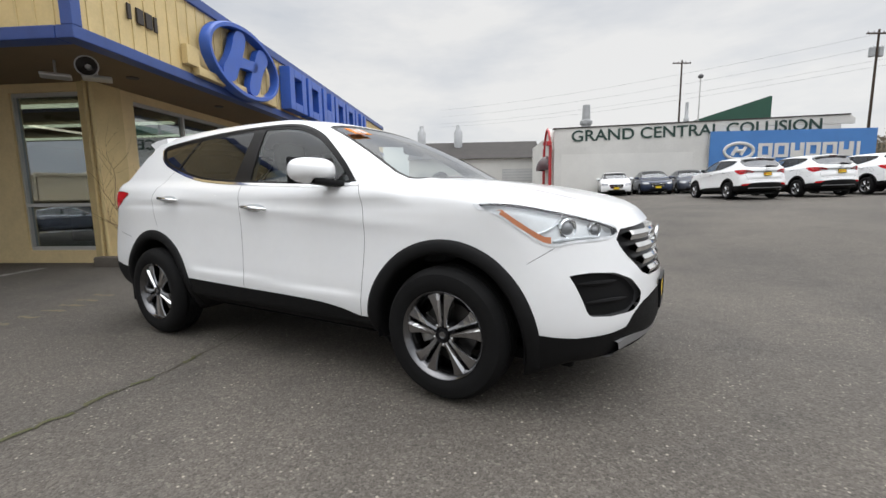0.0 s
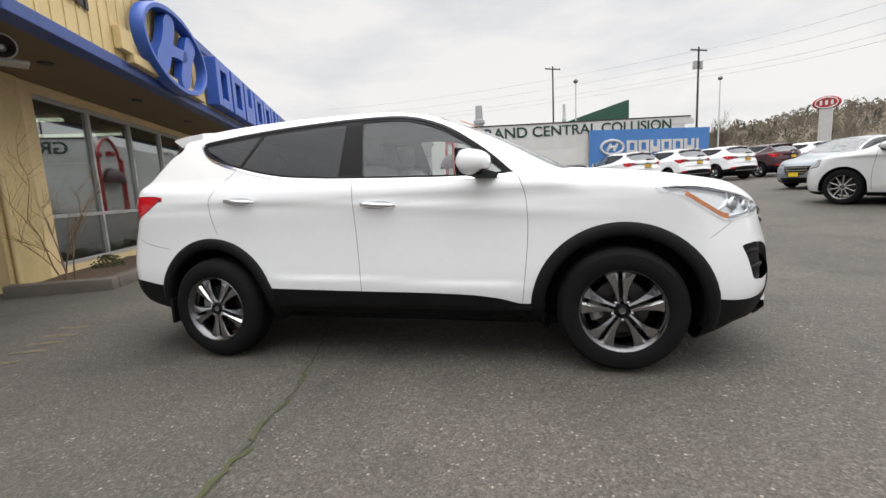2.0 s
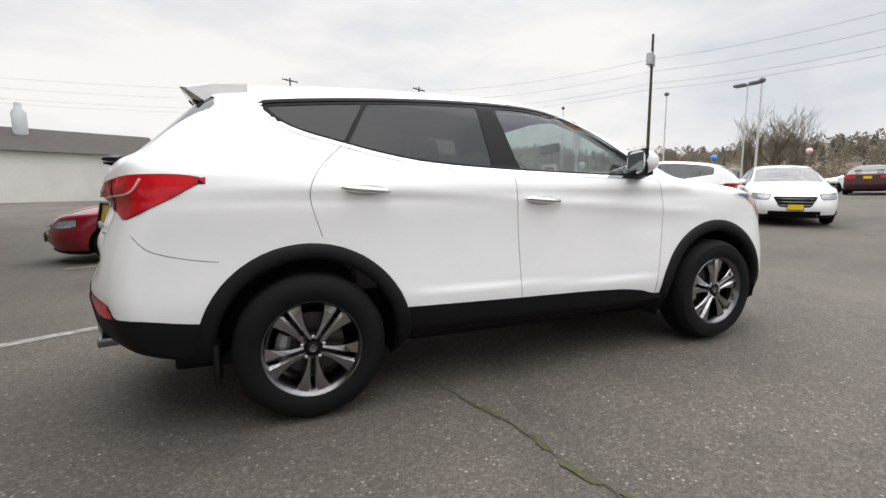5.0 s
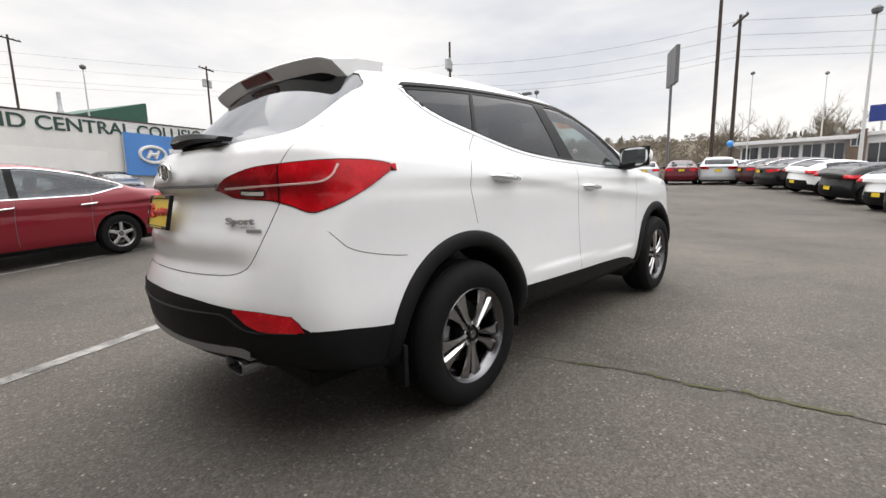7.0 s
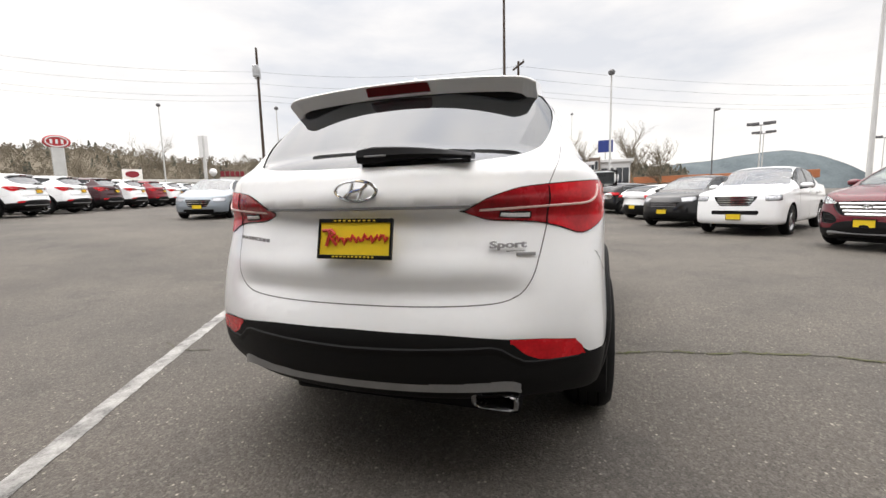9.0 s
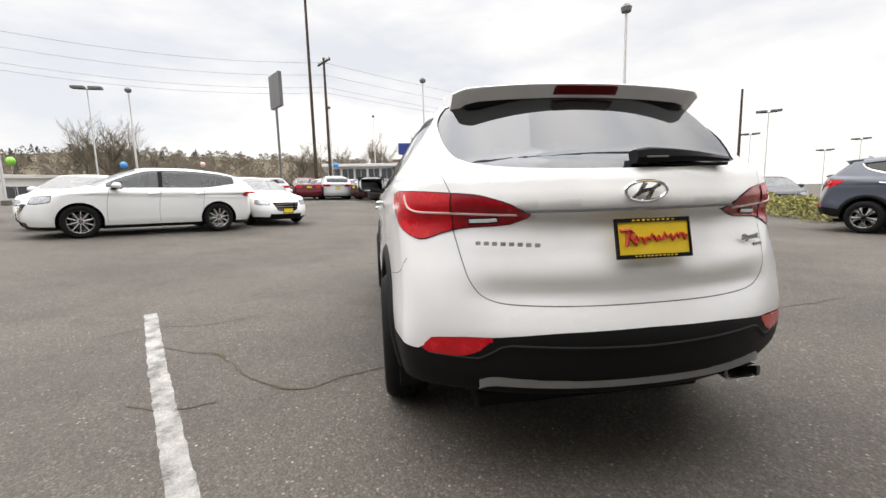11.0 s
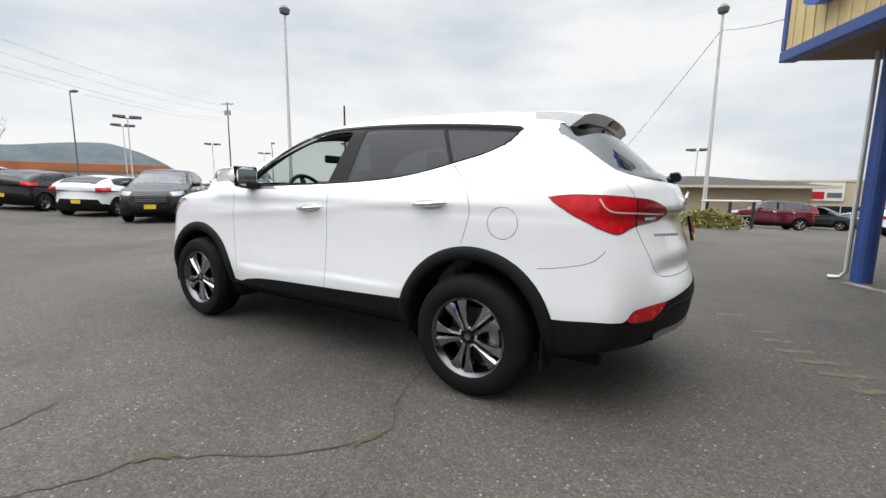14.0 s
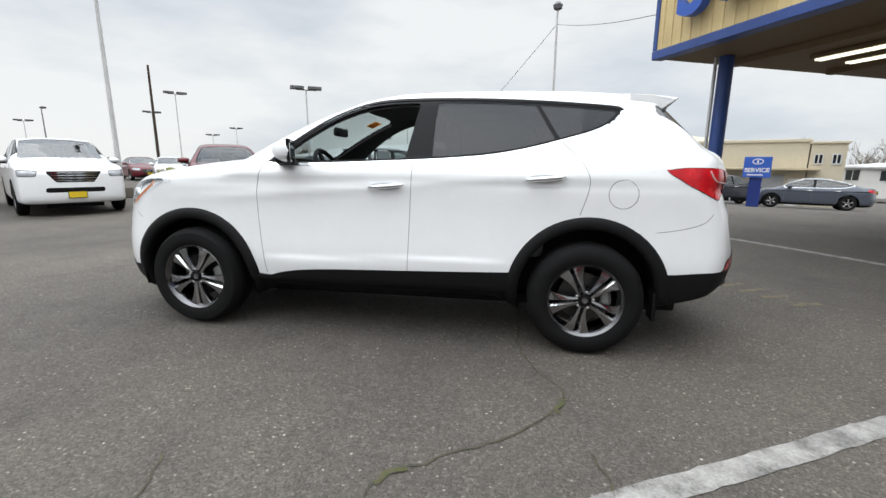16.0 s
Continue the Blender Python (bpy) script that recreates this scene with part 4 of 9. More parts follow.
    # grille bars
    for zz, hw_ in ((0.90, 0.435), (0.835, 0.40), (0.77, 0.345), (0.71, 0.30)):
        ys = np.linspace(-hw_, hw_, 15)
        xs = 2.245 - 0.30 * (np.abs(ys) / 0.8) ** 2.4 - (zz - 0.7) * 0.20
        bm = bmesh.new()
        for i in range(14):
            box_pts = []
            for yy, xx in ((ys[i], xs[i]), (ys[i + 1], xs[i + 1])):
                box_pts.append([bm.verts.new((xx + dx, yy, zz + dz)) for dx, dz in ((0.0, -0.025), (0.008, 0.002), (-0.006, 0.022), (-0.05, 0.0))])
            for k in range(4):
                bm.faces.new((box_pts[0][k], box_pts[0][(k + 1) % 4], box_pts[1][(k + 1) % 4], box_pts[1][k]))
        bmesh.ops.remove_doubles(bm, verts=bm.verts, dist=0.0005)
        bmesh.ops.recalc_face_normals(bm, faces=bm.faces)
        part("grille_bar", bm, M_CHROME, root, "chrome grille bar", True)
    badge(root, (2.226, 0, 0.87), 1, 0.085)
    badge(root, (-2.330, -0.012, 1.146), -1, 0.081)
    # chin guard and rear guard
    for sx, px, zz, tilt in ((1, 2.232, 0.385, -20), (-1, -2.380, 0.470, 14)):
        bm = bmesh.new()
        ys = np.linspace(-0.60, 0.60, 25) if sx > 0 else np.linspace(-0.59, 0.60, 53)
        prev = None
        for yy in ys:
            xx = px - sx * 0.21 * (abs(yy) / 0.75) ** 2.3
            up = 0.022 if sx > 0 else 0.030
            low = 0.0 if abs(yy) < 0.50 else 1.3 * (abs(yy) - 0.50) ** 2
            lip = -0.055
            if sx < 0:
                # rounded ends that curl down, a deeper lower face, cut out above the exhaust
                low = 0.0 if abs(yy) < 0.53 else 0.045 * ((abs(yy) - 0.53) / 0.10) ** 2.2
                xx += 0.5 * low
                lip = -0.058 + 0.030 * min(1.0, max(0.0, (-0.30 - yy) / 0.12))
            ring = [bm.verts.new((xx + sx * dx, yy, zz + dz - low)) for dx, dz in ((-0.02, up + 0.01), (0.012, up), (0.016, -0.012 if sx > 0 else -0.026), (-0.03 if sx > 0 else -0.06, lip), (-0.08 if sx > 0 else -0.13, lip - 0.005))]
            if prev:
                for k in range(4):
                    bm.faces.new((prev[k], prev[k + 1], ring[k + 1], ring[k]))
            prev = ring
        bmesh.ops.recalc_face_normals(bm, faces=bm.faces)
        part("skid_guard", bm, M_SATIN, root, "dark silver bumper guard", True)
    # raised edge along the rear bumper, dipping under the reflectors
    bm = bmesh.new()
    prev = None
    for yy in np.linspace(-0.78, 0.78, 45):
        k = min(1.0, max(0.0, (abs(yy) - 0.50) / 0.12))
        rz = 0.592 + 0.012 * (abs(yy) / 0.6) - 0.062 * k * k * (3 - 2 * k)
        ring = []
        for dz, out in ((0.016, -0.004), (0.004, 0.010), (-0.010, 0.008), (-0.040, -0.004)):
            a_, b_ = -2.6, -1.7
            for _ in range(13):
                m_ = 0.5 * (a_ + b_)
                if float(F(np.array([m_]), np.array([yy]), np.array([rz + dz]))[0]) > 0:
                    a_ = m_
                else:
                    b_ = m_
            ring.append(bm.verts.new((b_ - out, yy, rz + dz)))
        if prev:
            for k_ in range(3):
                bm.faces.new((prev[k_], prev[k_ + 1], ring[k_ + 1], ring[k_]))
        prev = ring
    bmesh.ops.recalc_face_normals(bm, faces=bm.faces)
    part("bumper_ridge", bm, M_CLAD, root, "moulded ridge of the black bumper", True)
    # arches, liners, sill step
    for ax, az, s in ARCHES:
        arch_flare(root, F, ax, az, 0.417, 0.492, s, -13 if ax > 0 else -10, 192 if ax > 0 else 196, 0.016, M_CLAD)
        wheel_well(root, ax, az, 0.428, 0.52, 0.895, s)
        make_wheel(root, ax, s * 0.825, s, 0.348 if ax > 0 else 0.354, lift=0.0 if ax < 0 else 0.052 if s < 0 else 0.026)
    for s in (1, -1):
        bm = bmesh.new()
        box(bm, -0.92, 0.90, -0.05, 0.03, -0.022, 0.022, 0.014)
        o = part("sill_moulding", bm, M_CLAD, root, "black plastic sill moulding", True)
        o.location = (0, s * 0.868, 0.408)
        o.scale.y = s
        for nm, hx, hz in (("front", 0.012, 1.040), ("rear", -0.982, 1.100)):
            door_handle(root, F, hx - 0.09, hz, s)
        mirror(root, s, 0.62, 0.845, 1.20)
        bm = bmesh.new()
        box(bm, -1.775, -1.75, s * 0.83 - 0.07, s * 0.83 + 0.045, 0.235, 0.42, 0.008)
        part("mud_flap", bm, M_CLAD, root, "", True)
    # door line trim at the tailgate and plate
    bm = bmesh.new()
    prev = None
    for yy in np.linspace(-0.42, 0.42, 13):
        xx = -2.322 + 0.22 * (abs(yy) / 0.75) ** 2.3
        ring = [bm.verts.new((xx + dx, yy, 1.083 + dz)) for dx, dz in ((0.02, 0.006), (-0.010, 0.004), (-0.010, -0.004), (0.02, -0.008))]
        if prev:
            for k in range(4):
                bm.faces.new((prev[k], prev[(k + 1) % 4], ring[(k + 1) % 4], ring[k]))
        prev = ring
    bmesh.ops.recalc_face_normals(bm, faces=bm.faces)
    part("tailgate_strip", bm, M_GAP, root, "grey tailgate finisher above the plate")
    plate(root, (-2.364, -0.02, 0.978), -1, True)
    plate(root, (2.262, 0.0, 0.56), 1, False)
    # exhaust tip
    bm = bmesh.new()
    lathe(bm, [(-0.10, 0.030), (0.03, 0.036), (0.034, 0.033), (0.03, 0.029), (-0.08, 0.024)], axis="x", steps=20)
    for v in bm.verts:
        r_, t_ = math.hypot(v.co.y, v.co.z), math.atan2(v.co.z, v.co.y)
        k_ = (abs(math.cos(t_)) ** 5 + abs(math.sin(t_)) ** 5) ** -0.2
        v.co = Vector((v.co.x, 2.35 * r_ * k_ * math.cos(t_), 0.80 * r_ * k_ * math.sin(t_)))
    o = part("exhaust_tip", bm, M_ALLOYDK, root, "dull steel oval exhaust tip", True)
    o.matrix_local = pose(-2.262, -0.50, 0.396, 0, 0, 180)
    # spoiler
    spoiler(root)
    wiper(root)
    for yy, w_, n_ in ((0.50, 0.20, 8), ):
        for i in range(n_):
            bm = bmesh.new()
            box(bm, -0.003, 0.003, -0.0095, 0.0095, -0.0075, 0.0075, 0.002)
            o = part("badge_letter", bm, M_BADGE, root, "small chrome badge lettering")
            o.matrix_local = pose(-2.232 - 0.012 * i, yy + w_ / 2 - i * 0.028 - 0.01, 0.972 - 0.001 * i, 0, 0, -24)
    bm = bmesh.new()
    box(bm, -0.004, 0.004, -0.035, 0.035, -0.009, 0.009, 0.003)
    o = part("badge_letter", bm, M_BADGE, root, "small chrome badge lettering")
    o.matrix_local = pose(-2.222, -0.565, 0.920, 0, 0, 25)
    # aerial, sticker, interior
    bm = bmesh.new()
    tube(bm, [(-1.55, 0, 1.655), (-1.66, 0, 1.70)], [0.014, 0.006], 8)
    part("aerial", bm, M_WHITE, root, "", True)
    cabin(root, 0.38, 0.10, 0.88)
    # underside
    bm = bmesh.new()
    box(bm, -2.0, 1.9, -0.55, 0.55, 0.20, 0.28, 0.02)
    part("underbody", bm, M_CLAD, root, "", False)
    for ax in (-1.35, 1.325):
        bm = bmesh.new()
        tube(bm, [(ax, -0.8, 0.36), (ax, 0.8, 0.36)], 0.05, 10)
        part("axle", bm, M_CLAD, root, "", True)
    return root, F


def badge(parent, at, sx, r):
    """An oval ring with a slanted bar shape inside."""
    bm = bmesh.new()
    ring = [(0, r * math.cos(2 * math.pi * i / 28), 0.56 * r * math.sin(2 * math.pi * i / 28)) for i in range(29)]
    tube(bm, ring, 0.0070, 8, False)
    for pts in ([(-0.62, -0.34), (-0.34, -0.10), (-0.10, 0.46)], [(0.62, 0.34), (0.34, 0.10), (0.10, -0.46)], [(-0.36, -0.08), (0.0, 0.03), (0.36, 0.08)]):
        tube(bm, [(0, a * r * 0.95, b * r) for a, b in pts], 0.0088, 8)
    o = part("emblem", bm, M_CHROME, parent, "oval chrome emblem", True)
    o.matrix_local = Matrix.Translation(at) @ Matrix.Rotation(radians(8 * sx), 4, "Y") @ Matrix.Diagonal((1, 1 if sx > 0 else -1, 1 if sx > 0 else 0.8, 1))
    return o


def plate(parent, at, sx, big):
    """A yellow dealer plate in a dark frame, with a red script drawn as strokes."""
    fr = empty("dealer_plate")
    fr.parent = parent
    fr.matrix_local = Matrix.Translation(at) @ Matrix.Rotation(radians(90 * sx), 4, "Z") @ Matrix.Rotation(radians(-12 if big else 0), 4, "X") @ Matrix.Diagonal((0.91, 1, 0.90, 1) if big else (1, 1, 1, 1))
    bm = bmesh.new()
    for a in ((-0.160, 0.160, -0.080, -0.064), (-0.160, 0.160, 0.064, 0.080), (-0.160, -0.151, -0.064, 0.064), (0.151, 0.160, -0.064, 0.064)):
        box(bm, a[0], a[1], -0.012, 0.004, a[2], a[3], 0.002)
    part("plate_frame", bm, M_GLOSSBLK, fr, "dark plate frame")
    bm = bmesh.new()
    box(bm, -0.152, 0.152, -0.006, 0.002, -0.064, 0.064)
    part("plate_panel", bm, M_YELLOW, fr, "yellow dealer panel")
    if big:
        bm = bmesh.new()
        random.seed(5)
        xs = np.linspace(-0.085, 0.142, 27)
        pts = [(u, -0.0085, 0.013 * math.sin(i * 2.2) + 0.006 * math.sin(i * 0.9) + 0.05 * (u - 0.02)) for i, u in enumerate(xs)]
        tube(bm, pts, 0.0058, 5)
        tube(bm, [(-0.12, -0.0085, -0.030), (-0.108, -0.0085, 0.02), (-0.115, -0.0085, 0.033)], 0.0075, 5)
        tube(bm, [(-0.14, -0.0085, 0.032), (-0.10, -0.0085, 0.034), (-0.085, -0.0085, 0.020), (-0.105, -0.0085, 0.006), (-0.075, -0.0085, -0.026)], 0.007, 5)
        part("plate_script", bm, M_REDINK, fr, "red script strokes")
        for zz, c in ((0.071, 9), (-0.071, 11)):
            bm = bmesh.new()
            for i in range(c):
                u = -0.085 + 0.17 * i / (c - 1)
                box(bm, u - 0.005, u + 0.004, -0.0145, -0.011, zz - 0.0025, zz + 0.0025)
            part("frame_print", bm, M_YELLOW, fr, "small yellow frame print")
    return fr


def door_handle(parent, F, x, z, s):
    y = 0.90
    lo, hi = 0.6, 1.05
    for _ in range(20):
        y = (lo + hi) / 2
        if float(F(np.array([x]), np.array([y]), np.array([z]))[0]) < 0:
            lo = y
        else:
            hi = y
    d = empty("door_handle")
    d.parent = parent
    d.location = (x, s * y, z)
    bm = bmesh.new()
    tube(bm, [(-0.115, s * 0.004, 0.010), (-0.09, s * 0.030, 0.008), (0.0, s * 0.036, 0.0), (0.085, s * 0.030, -0.006), (0.115, s * 0.004, -0.008)], [0.006, 0.013, 0.015, 0.013, 0.006], 10)
    part("grip", bm, M_CHROME, d, "chrome door grip", True)
    bm = bmesh.new()
    bmesh.ops.create_uvsphere(bm, u_segments=16, v_segments=8, radius=1)
    bmesh.ops.scale(bm, verts=bm.verts, vec=(0.10, 0.004, 0.026))
    part("handle_cup", bm, M_PAINT["silver"], d, "", True)


def mirror(parent, s, x, y, z, mat=None):
    """A door mirror: painted shell, black foot and glass."""
    m = empty("door_mirror")
    m.parent = parent
    m.location = (x, s * y, z)
    m.rotation_euler = (0, 0, s * radians(22))
    bm = bmesh.new()
    bmesh.ops.create_uvsphere(bm, u_segments=24, v_segments=14, radius=1)
    for v in bm.verts:
        c = v.co
        f = 1.0 - 0.25 * max(0, c.x)
        v.co = Vector((c.x * 0.085 if c.x > 0 else max(c.x, -0.35) * 0.10, math.copysign(abs(c.y) ** 0.7, c.y) * 0.138 * f, math.copysign(abs(c.z) ** 0.72, c.z) * 0.071 * f))
    bmesh.ops.translate(bm, verts=bm.verts, vec=(-0.02, s * 0.155, 0.055))
    part("mirror_shell", bm, mat or M_WHITE, m, "painted mirror shell", True)
    bm = bmesh.new()
    box(bm, -0.06, 0.06, -0.10, 0.10, -0.018, 0.018, 0.012)
    bmesh.ops.translate(bm, verts=bm.verts, vec=(-0.01, s * 0.075, -0.022))
    bmesh.ops.rotate(bm, verts=bm.verts, cent=(0, 0, -0.02), matrix=Matrix.Rotation(s * 0.12, 3, "X"))
    part("mirror_foot", bm, M_CLAD, m, "black mirror foot", True)
    bm = bmesh.new()
    box(bm, -0.004, 0.004, -0.110, 0.110, -0.055, 0.055, 0.003)
    bmesh.ops.translate(bm, verts=bm.verts, vec=(-0.054, s * 0.155, 0.055))
    part("mirror_glass", bm, M_MIRROR, m, "mirror glass")
    bm = bmesh.new()
    box(bm, -0.001, 0.018, -0.134, 0.134, -0.073, 0.073, 0.008)
    bmesh.ops.translate(bm, verts=bm.verts, vec=(-0.052, s * 0.155, 0.055))
    part("mirror_rim", bm, M_CLAD, m, "black mirror rim")


def spoiler(parent):
    """The roof spoiler: a white blade whose rear face leans under, a black lip below it and a brake lamp."""
    sp = empty("spoiler")
    sp.parent = parent
    half = 0.598
    blade, lip = bmesh.new(), bmesh.new()
    rows, lips = [], []
    for yy in np.concatenate([np.linspace(-half, -half + 0.06, 5)[:-1], np.linspace(-half + 0.06, half - 0.06, 23), np.linspace(half - 0.06, half, 5)[1:]]):
        k = abs(yy) / half
        e = max(0.0, (k - 0.88) / 0.12)
        xb = -1.912 + 0.038 * k ** 2.4 + 0.030 * e ** 2
        zt = 1.622 - 0.024 * k ** 2.2 - 0.012 * e ** 2
        xf, zf = -1.55 - 0.03 * k, 1.664 - 0.050 * k ** 2.2
        d, dx = 0.054 + 0.032 * e, 0.046 + 0.066 * e
        rows.append([blade.verts.new((xx, yy, zz)) for xx, zz in ((xf, zf + 0.005), (-1.73, (zf + zt) / 2 + 0.008), (xb + 0.004, zt), (xb, zt - 0.005), (xb + 0.004, zt - 0.011), (xb + dx, zt - d), (xb + dx + 0.05, zt - d - 0.002), (-1.68, zt - 0.06), (xf, zf - 0.06))])
        q = 0.040 - 0.034 * e - 0.008 * k ** 2
        lips.append([lip.verts.new((xx, yy * 0.985, zz)) for xx, zz in ((xb + dx + 0.004, zt - d + 0.006), (xb + dx + 0.004, zt - d - 0.25 * q), (xb + dx + 0.025, zt - d - q), (-1.76 + 0.06 * e, zt - d - q + 0.005), (-1.74 + 0.06 * e, zt - d + 0.006))])
    for bm, rr in ((blade, rows), (lip, lips)):
        n = len(rr[0])
        for r0, r1 in zip(rr[:-1], rr[1:]):
            for k in range(n):
                bm.faces.new((r0[k], r0[(k + 1) % n], r1[(k + 1) % n], r1[k]))
        bm.faces.new(rr[0])
        bm.faces.new(rr[-1])
        bmesh.ops.recalc_face_normals(bm, faces=bm.faces)
    part("spoiler_blade", blade, M_WHITE, sp, "white roof spoiler blade")
    part("spoiler_underside", lip, M_GLOSSBLK, sp, "black lip under the spoiler", True)
    bm = bmesh.new()
    lamp = [bm.verts.new((xx, yy, zz)) for yy in (-0.15, -0.13, 0.13, 0.15) for xx, zz in ((-1.914 if abs(yy) < 0.14 else -1.904, 1.609), (-1.888 if abs(yy) < 0.14 else -1.880, 1.577), (-1.86, 1.577), (-1.88, 1.609))]
    for r in range(3):
        for k in range(4):
            bm.faces.new((lamp[4 * r + k], lamp[4 * r + (k + 1) % 4], lamp[4 * r + 4 + (k + 1) % 4], lamp[4 * r + 4 + k]))
    bm.faces.new(lamp[:4])
    bm.faces.new(lamp[12:])
    bmesh.ops.recalc_face_normals(bm, faces=bm.faces)
    part("brake_lamp", bm, M_REDOFF, sp, "dark red high brake lamp")


def wiper(parent):
    w = empty("rear_wiper")
    w.parent = parent
    w.location = (-2.235, -0.03, 1.262)
    bm = bmesh.new()
    rows = []
    for t in np.linspace(0, 1, 9):
        yy = 0.03 - 0.42 * t
        hh = 0.034 * (1 - 0.72 * t) * (0.75 if t == 0 else 1.0)
        xx = -0.055 + 0.040 * t ** 1.5
        zz = 0.010 + 0.010 * math.sin(math.pi * t) - 0.012 * t
        rows.append([bm.verts.new((xx + dx, yy, zz + dz * hh)) for dx, dz in ((0.05, -1.0), (0.004, -1.0), (-0.006, -0.2), (0.004, 0.8), (0.02, 1.0), (0.06, 0.8))])
    for r0, r1 in zip(rows[:-1], rows[1:]):
        for k in range(6):
            bm.faces.new((r0[k], r0[(k + 1) % 6], r1[(k + 1) % 6], r1[k]))
    bm.faces.new(rows[0])
    bm.faces.new(rows[-1])
    bmesh.ops.recalc_face_normals(bm, faces=bm.faces)
    part("wiper_arm", bm, M_GLOSSBLK, w, "broad black rear wiper arm", True)
    bm = bmesh.new()
    box(bm, -0.016, 0.0, -0.385, -0.06, -0.026, -0.014, 0.003)
    part("wiper_blade", bm, M_CLAD, w)
    bm = bmesh.new()
    box(bm, -0.066, -0.058, -0.09, -0.005, 0.004, 0.010, 0.002)
    part("wiper_glint", bm, M_SATIN, w, "")


# ---- ground ----
LOT = Matrix.Rotation(radians(25), 4, "Z")
GS, GZ = [-90, -45, -22, -10, 3, 10, 31, 60, 120], [-3.4, -1.9, -0.7, 0, 0, 0.39, 0.95, 1.2, 1.4]
ground_curve = smooth_curve(GS, GZ)


def ground_z(x, y):
    swell = 0.052 * (0.5 + 0.5 * math.tanh(2 * (x - 0.4))) * math.exp(-((x - 1.5) ** 2 + y * y) / 11.0) * (0.75 - 0.27 * math.tanh(2 * y))
    k = min(1.0, max(0.0, (x - 14.0) / 14.0))
    rise = 0.30 * k * k * (3 - 2 * k) * math.exp(-((y - 3.0) / 15.0) ** 2)
    return float(ground_curve(np.array([0.45 * x + 0.9 * y]))[0]) + swell + rise


def lot(n, u, z=0.0, turn=0.0, on_ground=True):
    """A pose in the lot's own axes: n away from the showroom front, u along it."""
    p = LOT @ Vector((n, u, 0))
    return Matrix.Translation((p.x, p.y, z + (ground_z(p.x, p.y) if on_ground else 0))) @ Matrix.Rotation(radians(25 + turn), 4, "Z")


def asphalt():
    m = bpy.data.materials.new("worn_asphalt")
    m.use_nodes = True
    nt = m.node_tree
    b = nt.nodes["Principled BSDF"]
    L = nt.links.new
    N = nt.nodes.new
    co = N("ShaderNodeTexCoord").outputs["Object"]

    def noise_tex(scale, detail, rough=0.6):
        t = N("ShaderNodeTexNoise")
        socket(t, "Scale", scale)
        socket(t, "Detail", detail)
        socket(t, "Roughness", rough)
        L(co, t.inputs["Vector"])
        return t.outputs["Fac"]

    def ramp(src, stops):
        r = N("ShaderNodeValToRGB")
        e = r.color_ramp.elements
        while len(e) < len(stops):
            e.new(0.5)
        for k, (pos, c) in zip(e, stops):
            k.position, k.color = pos, (*c, 1)
        L(src, r.inputs["Fac"])
        return r.outputs["Color"]

    def mix(kind, fac, a, c):
        k = N("ShaderNodeMix")
        k.data_type, k.blend_type = "RGBA", kind
        if isinstance(fac, float):
            k.inputs["Factor"].default_value = fac
        else:
            L(fac, k.inputs["Factor"])
        L(a, k.inputs["A"])
        L(c, k.inputs["B"])
        return k.outputs["Result"]
    vor = N("ShaderNodeTexVoronoi")
    socket(vor, "Scale", 88.0)
    L(co, vor.inputs["Vector"])
    sep = N("ShaderNodeSeparateColor")
    L(vor.outputs["Color"], sep.inputs["Color"])
    stones = ramp(sep.outputs["Red"], [(0.0, (0.055, 0.050, 0.047)), (0.45, (0.087, 0.082, 0.075)), (0.80, (0.121, 0.113, 0.104)), (0.95, (0.155, 0.146, 0.135)), (1.0, (0.194, 0.186, 0.172))])
    binder = ramp(noise_tex(120, 3), [(0.34, (0.026, 0.024, 0.022)), (0.66, (0.140, 0.130, 0.118))])
    fine = mix("MIX", 0.55, binder, stones)
    chip = N("ShaderNodeTexVoronoi")
    socket(chip, "Scale", 46.0)
    L(co, chip.inputs["Vector"])
    chip_id = N("ShaderNodeSeparateColor")
    L(chip.outputs["Color"], chip_id.inputs["Color"])
    pick = ramp(chip_id.outputs["Green"], [(0.80, (0.0, 0.0, 0.0)), (0.92, (0.5, 0.5, 0.5)), (1.0, (1.0, 1.0, 1.0))])
    spot = ramp(chip.outputs["Distance"], [(0.16, (1.0, 1.0, 1.0)), (0.36, (0.0, 0.0, 0.0))])
    pale = N("ShaderNodeRGB")
    pale.outputs[0].default_value = (0.46, 0.43, 0.39, 1)
    cluster = ramp(noise_tex(3.2, 5, 0.7), [(0.40, (0.15, 0.15, 0.15)), (0.60, (1.0, 1.0, 1.0))])
    fine = mix("MIX", mix("MULTIPLY", 1.0, mix("MULTIPLY", 1.0, pick, spot), cluster), fine, pale.outputs[0])
    patch = ramp(noise_tex(0.35, 8, 0.62), [(0.30, (0.68, 0.68, 0.69)), (0.52, (1.0, 0.985, 0.96)), (0.72, (1.26, 1.23, 1.19))])
    stain = ramp(noise_tex(1.7, 6, 0.7), [(0.30, (0.80, 0.79, 0.775)), (0.46, (1.02, 0.995, 0.965)), (0.75, (1.10, 1.065, 1.02))])
    tone = mix("MULTIPLY", 1.0, mix("MULTIPLY", 1.0, fine, patch), stain)
    L(tone, b.inputs["Base Color"])
    socket(b, "Roughness", 0.82)
    socket(b, "Specular IOR Level", 0.35)
    bp = N("ShaderNodeBump")
    socket(bp, "Strength", 0.55)
    socket(bp, "Distance", 0.006)
    inv = N("ShaderNodeMath")
    inv.operation = "SUBTRACT"
    inv.inputs[0].default_value = 1.0
    L(vor.outputs["Distance"], inv.inputs[1])
    addm = N("ShaderNodeMath")
    addm.operation = "ADD"
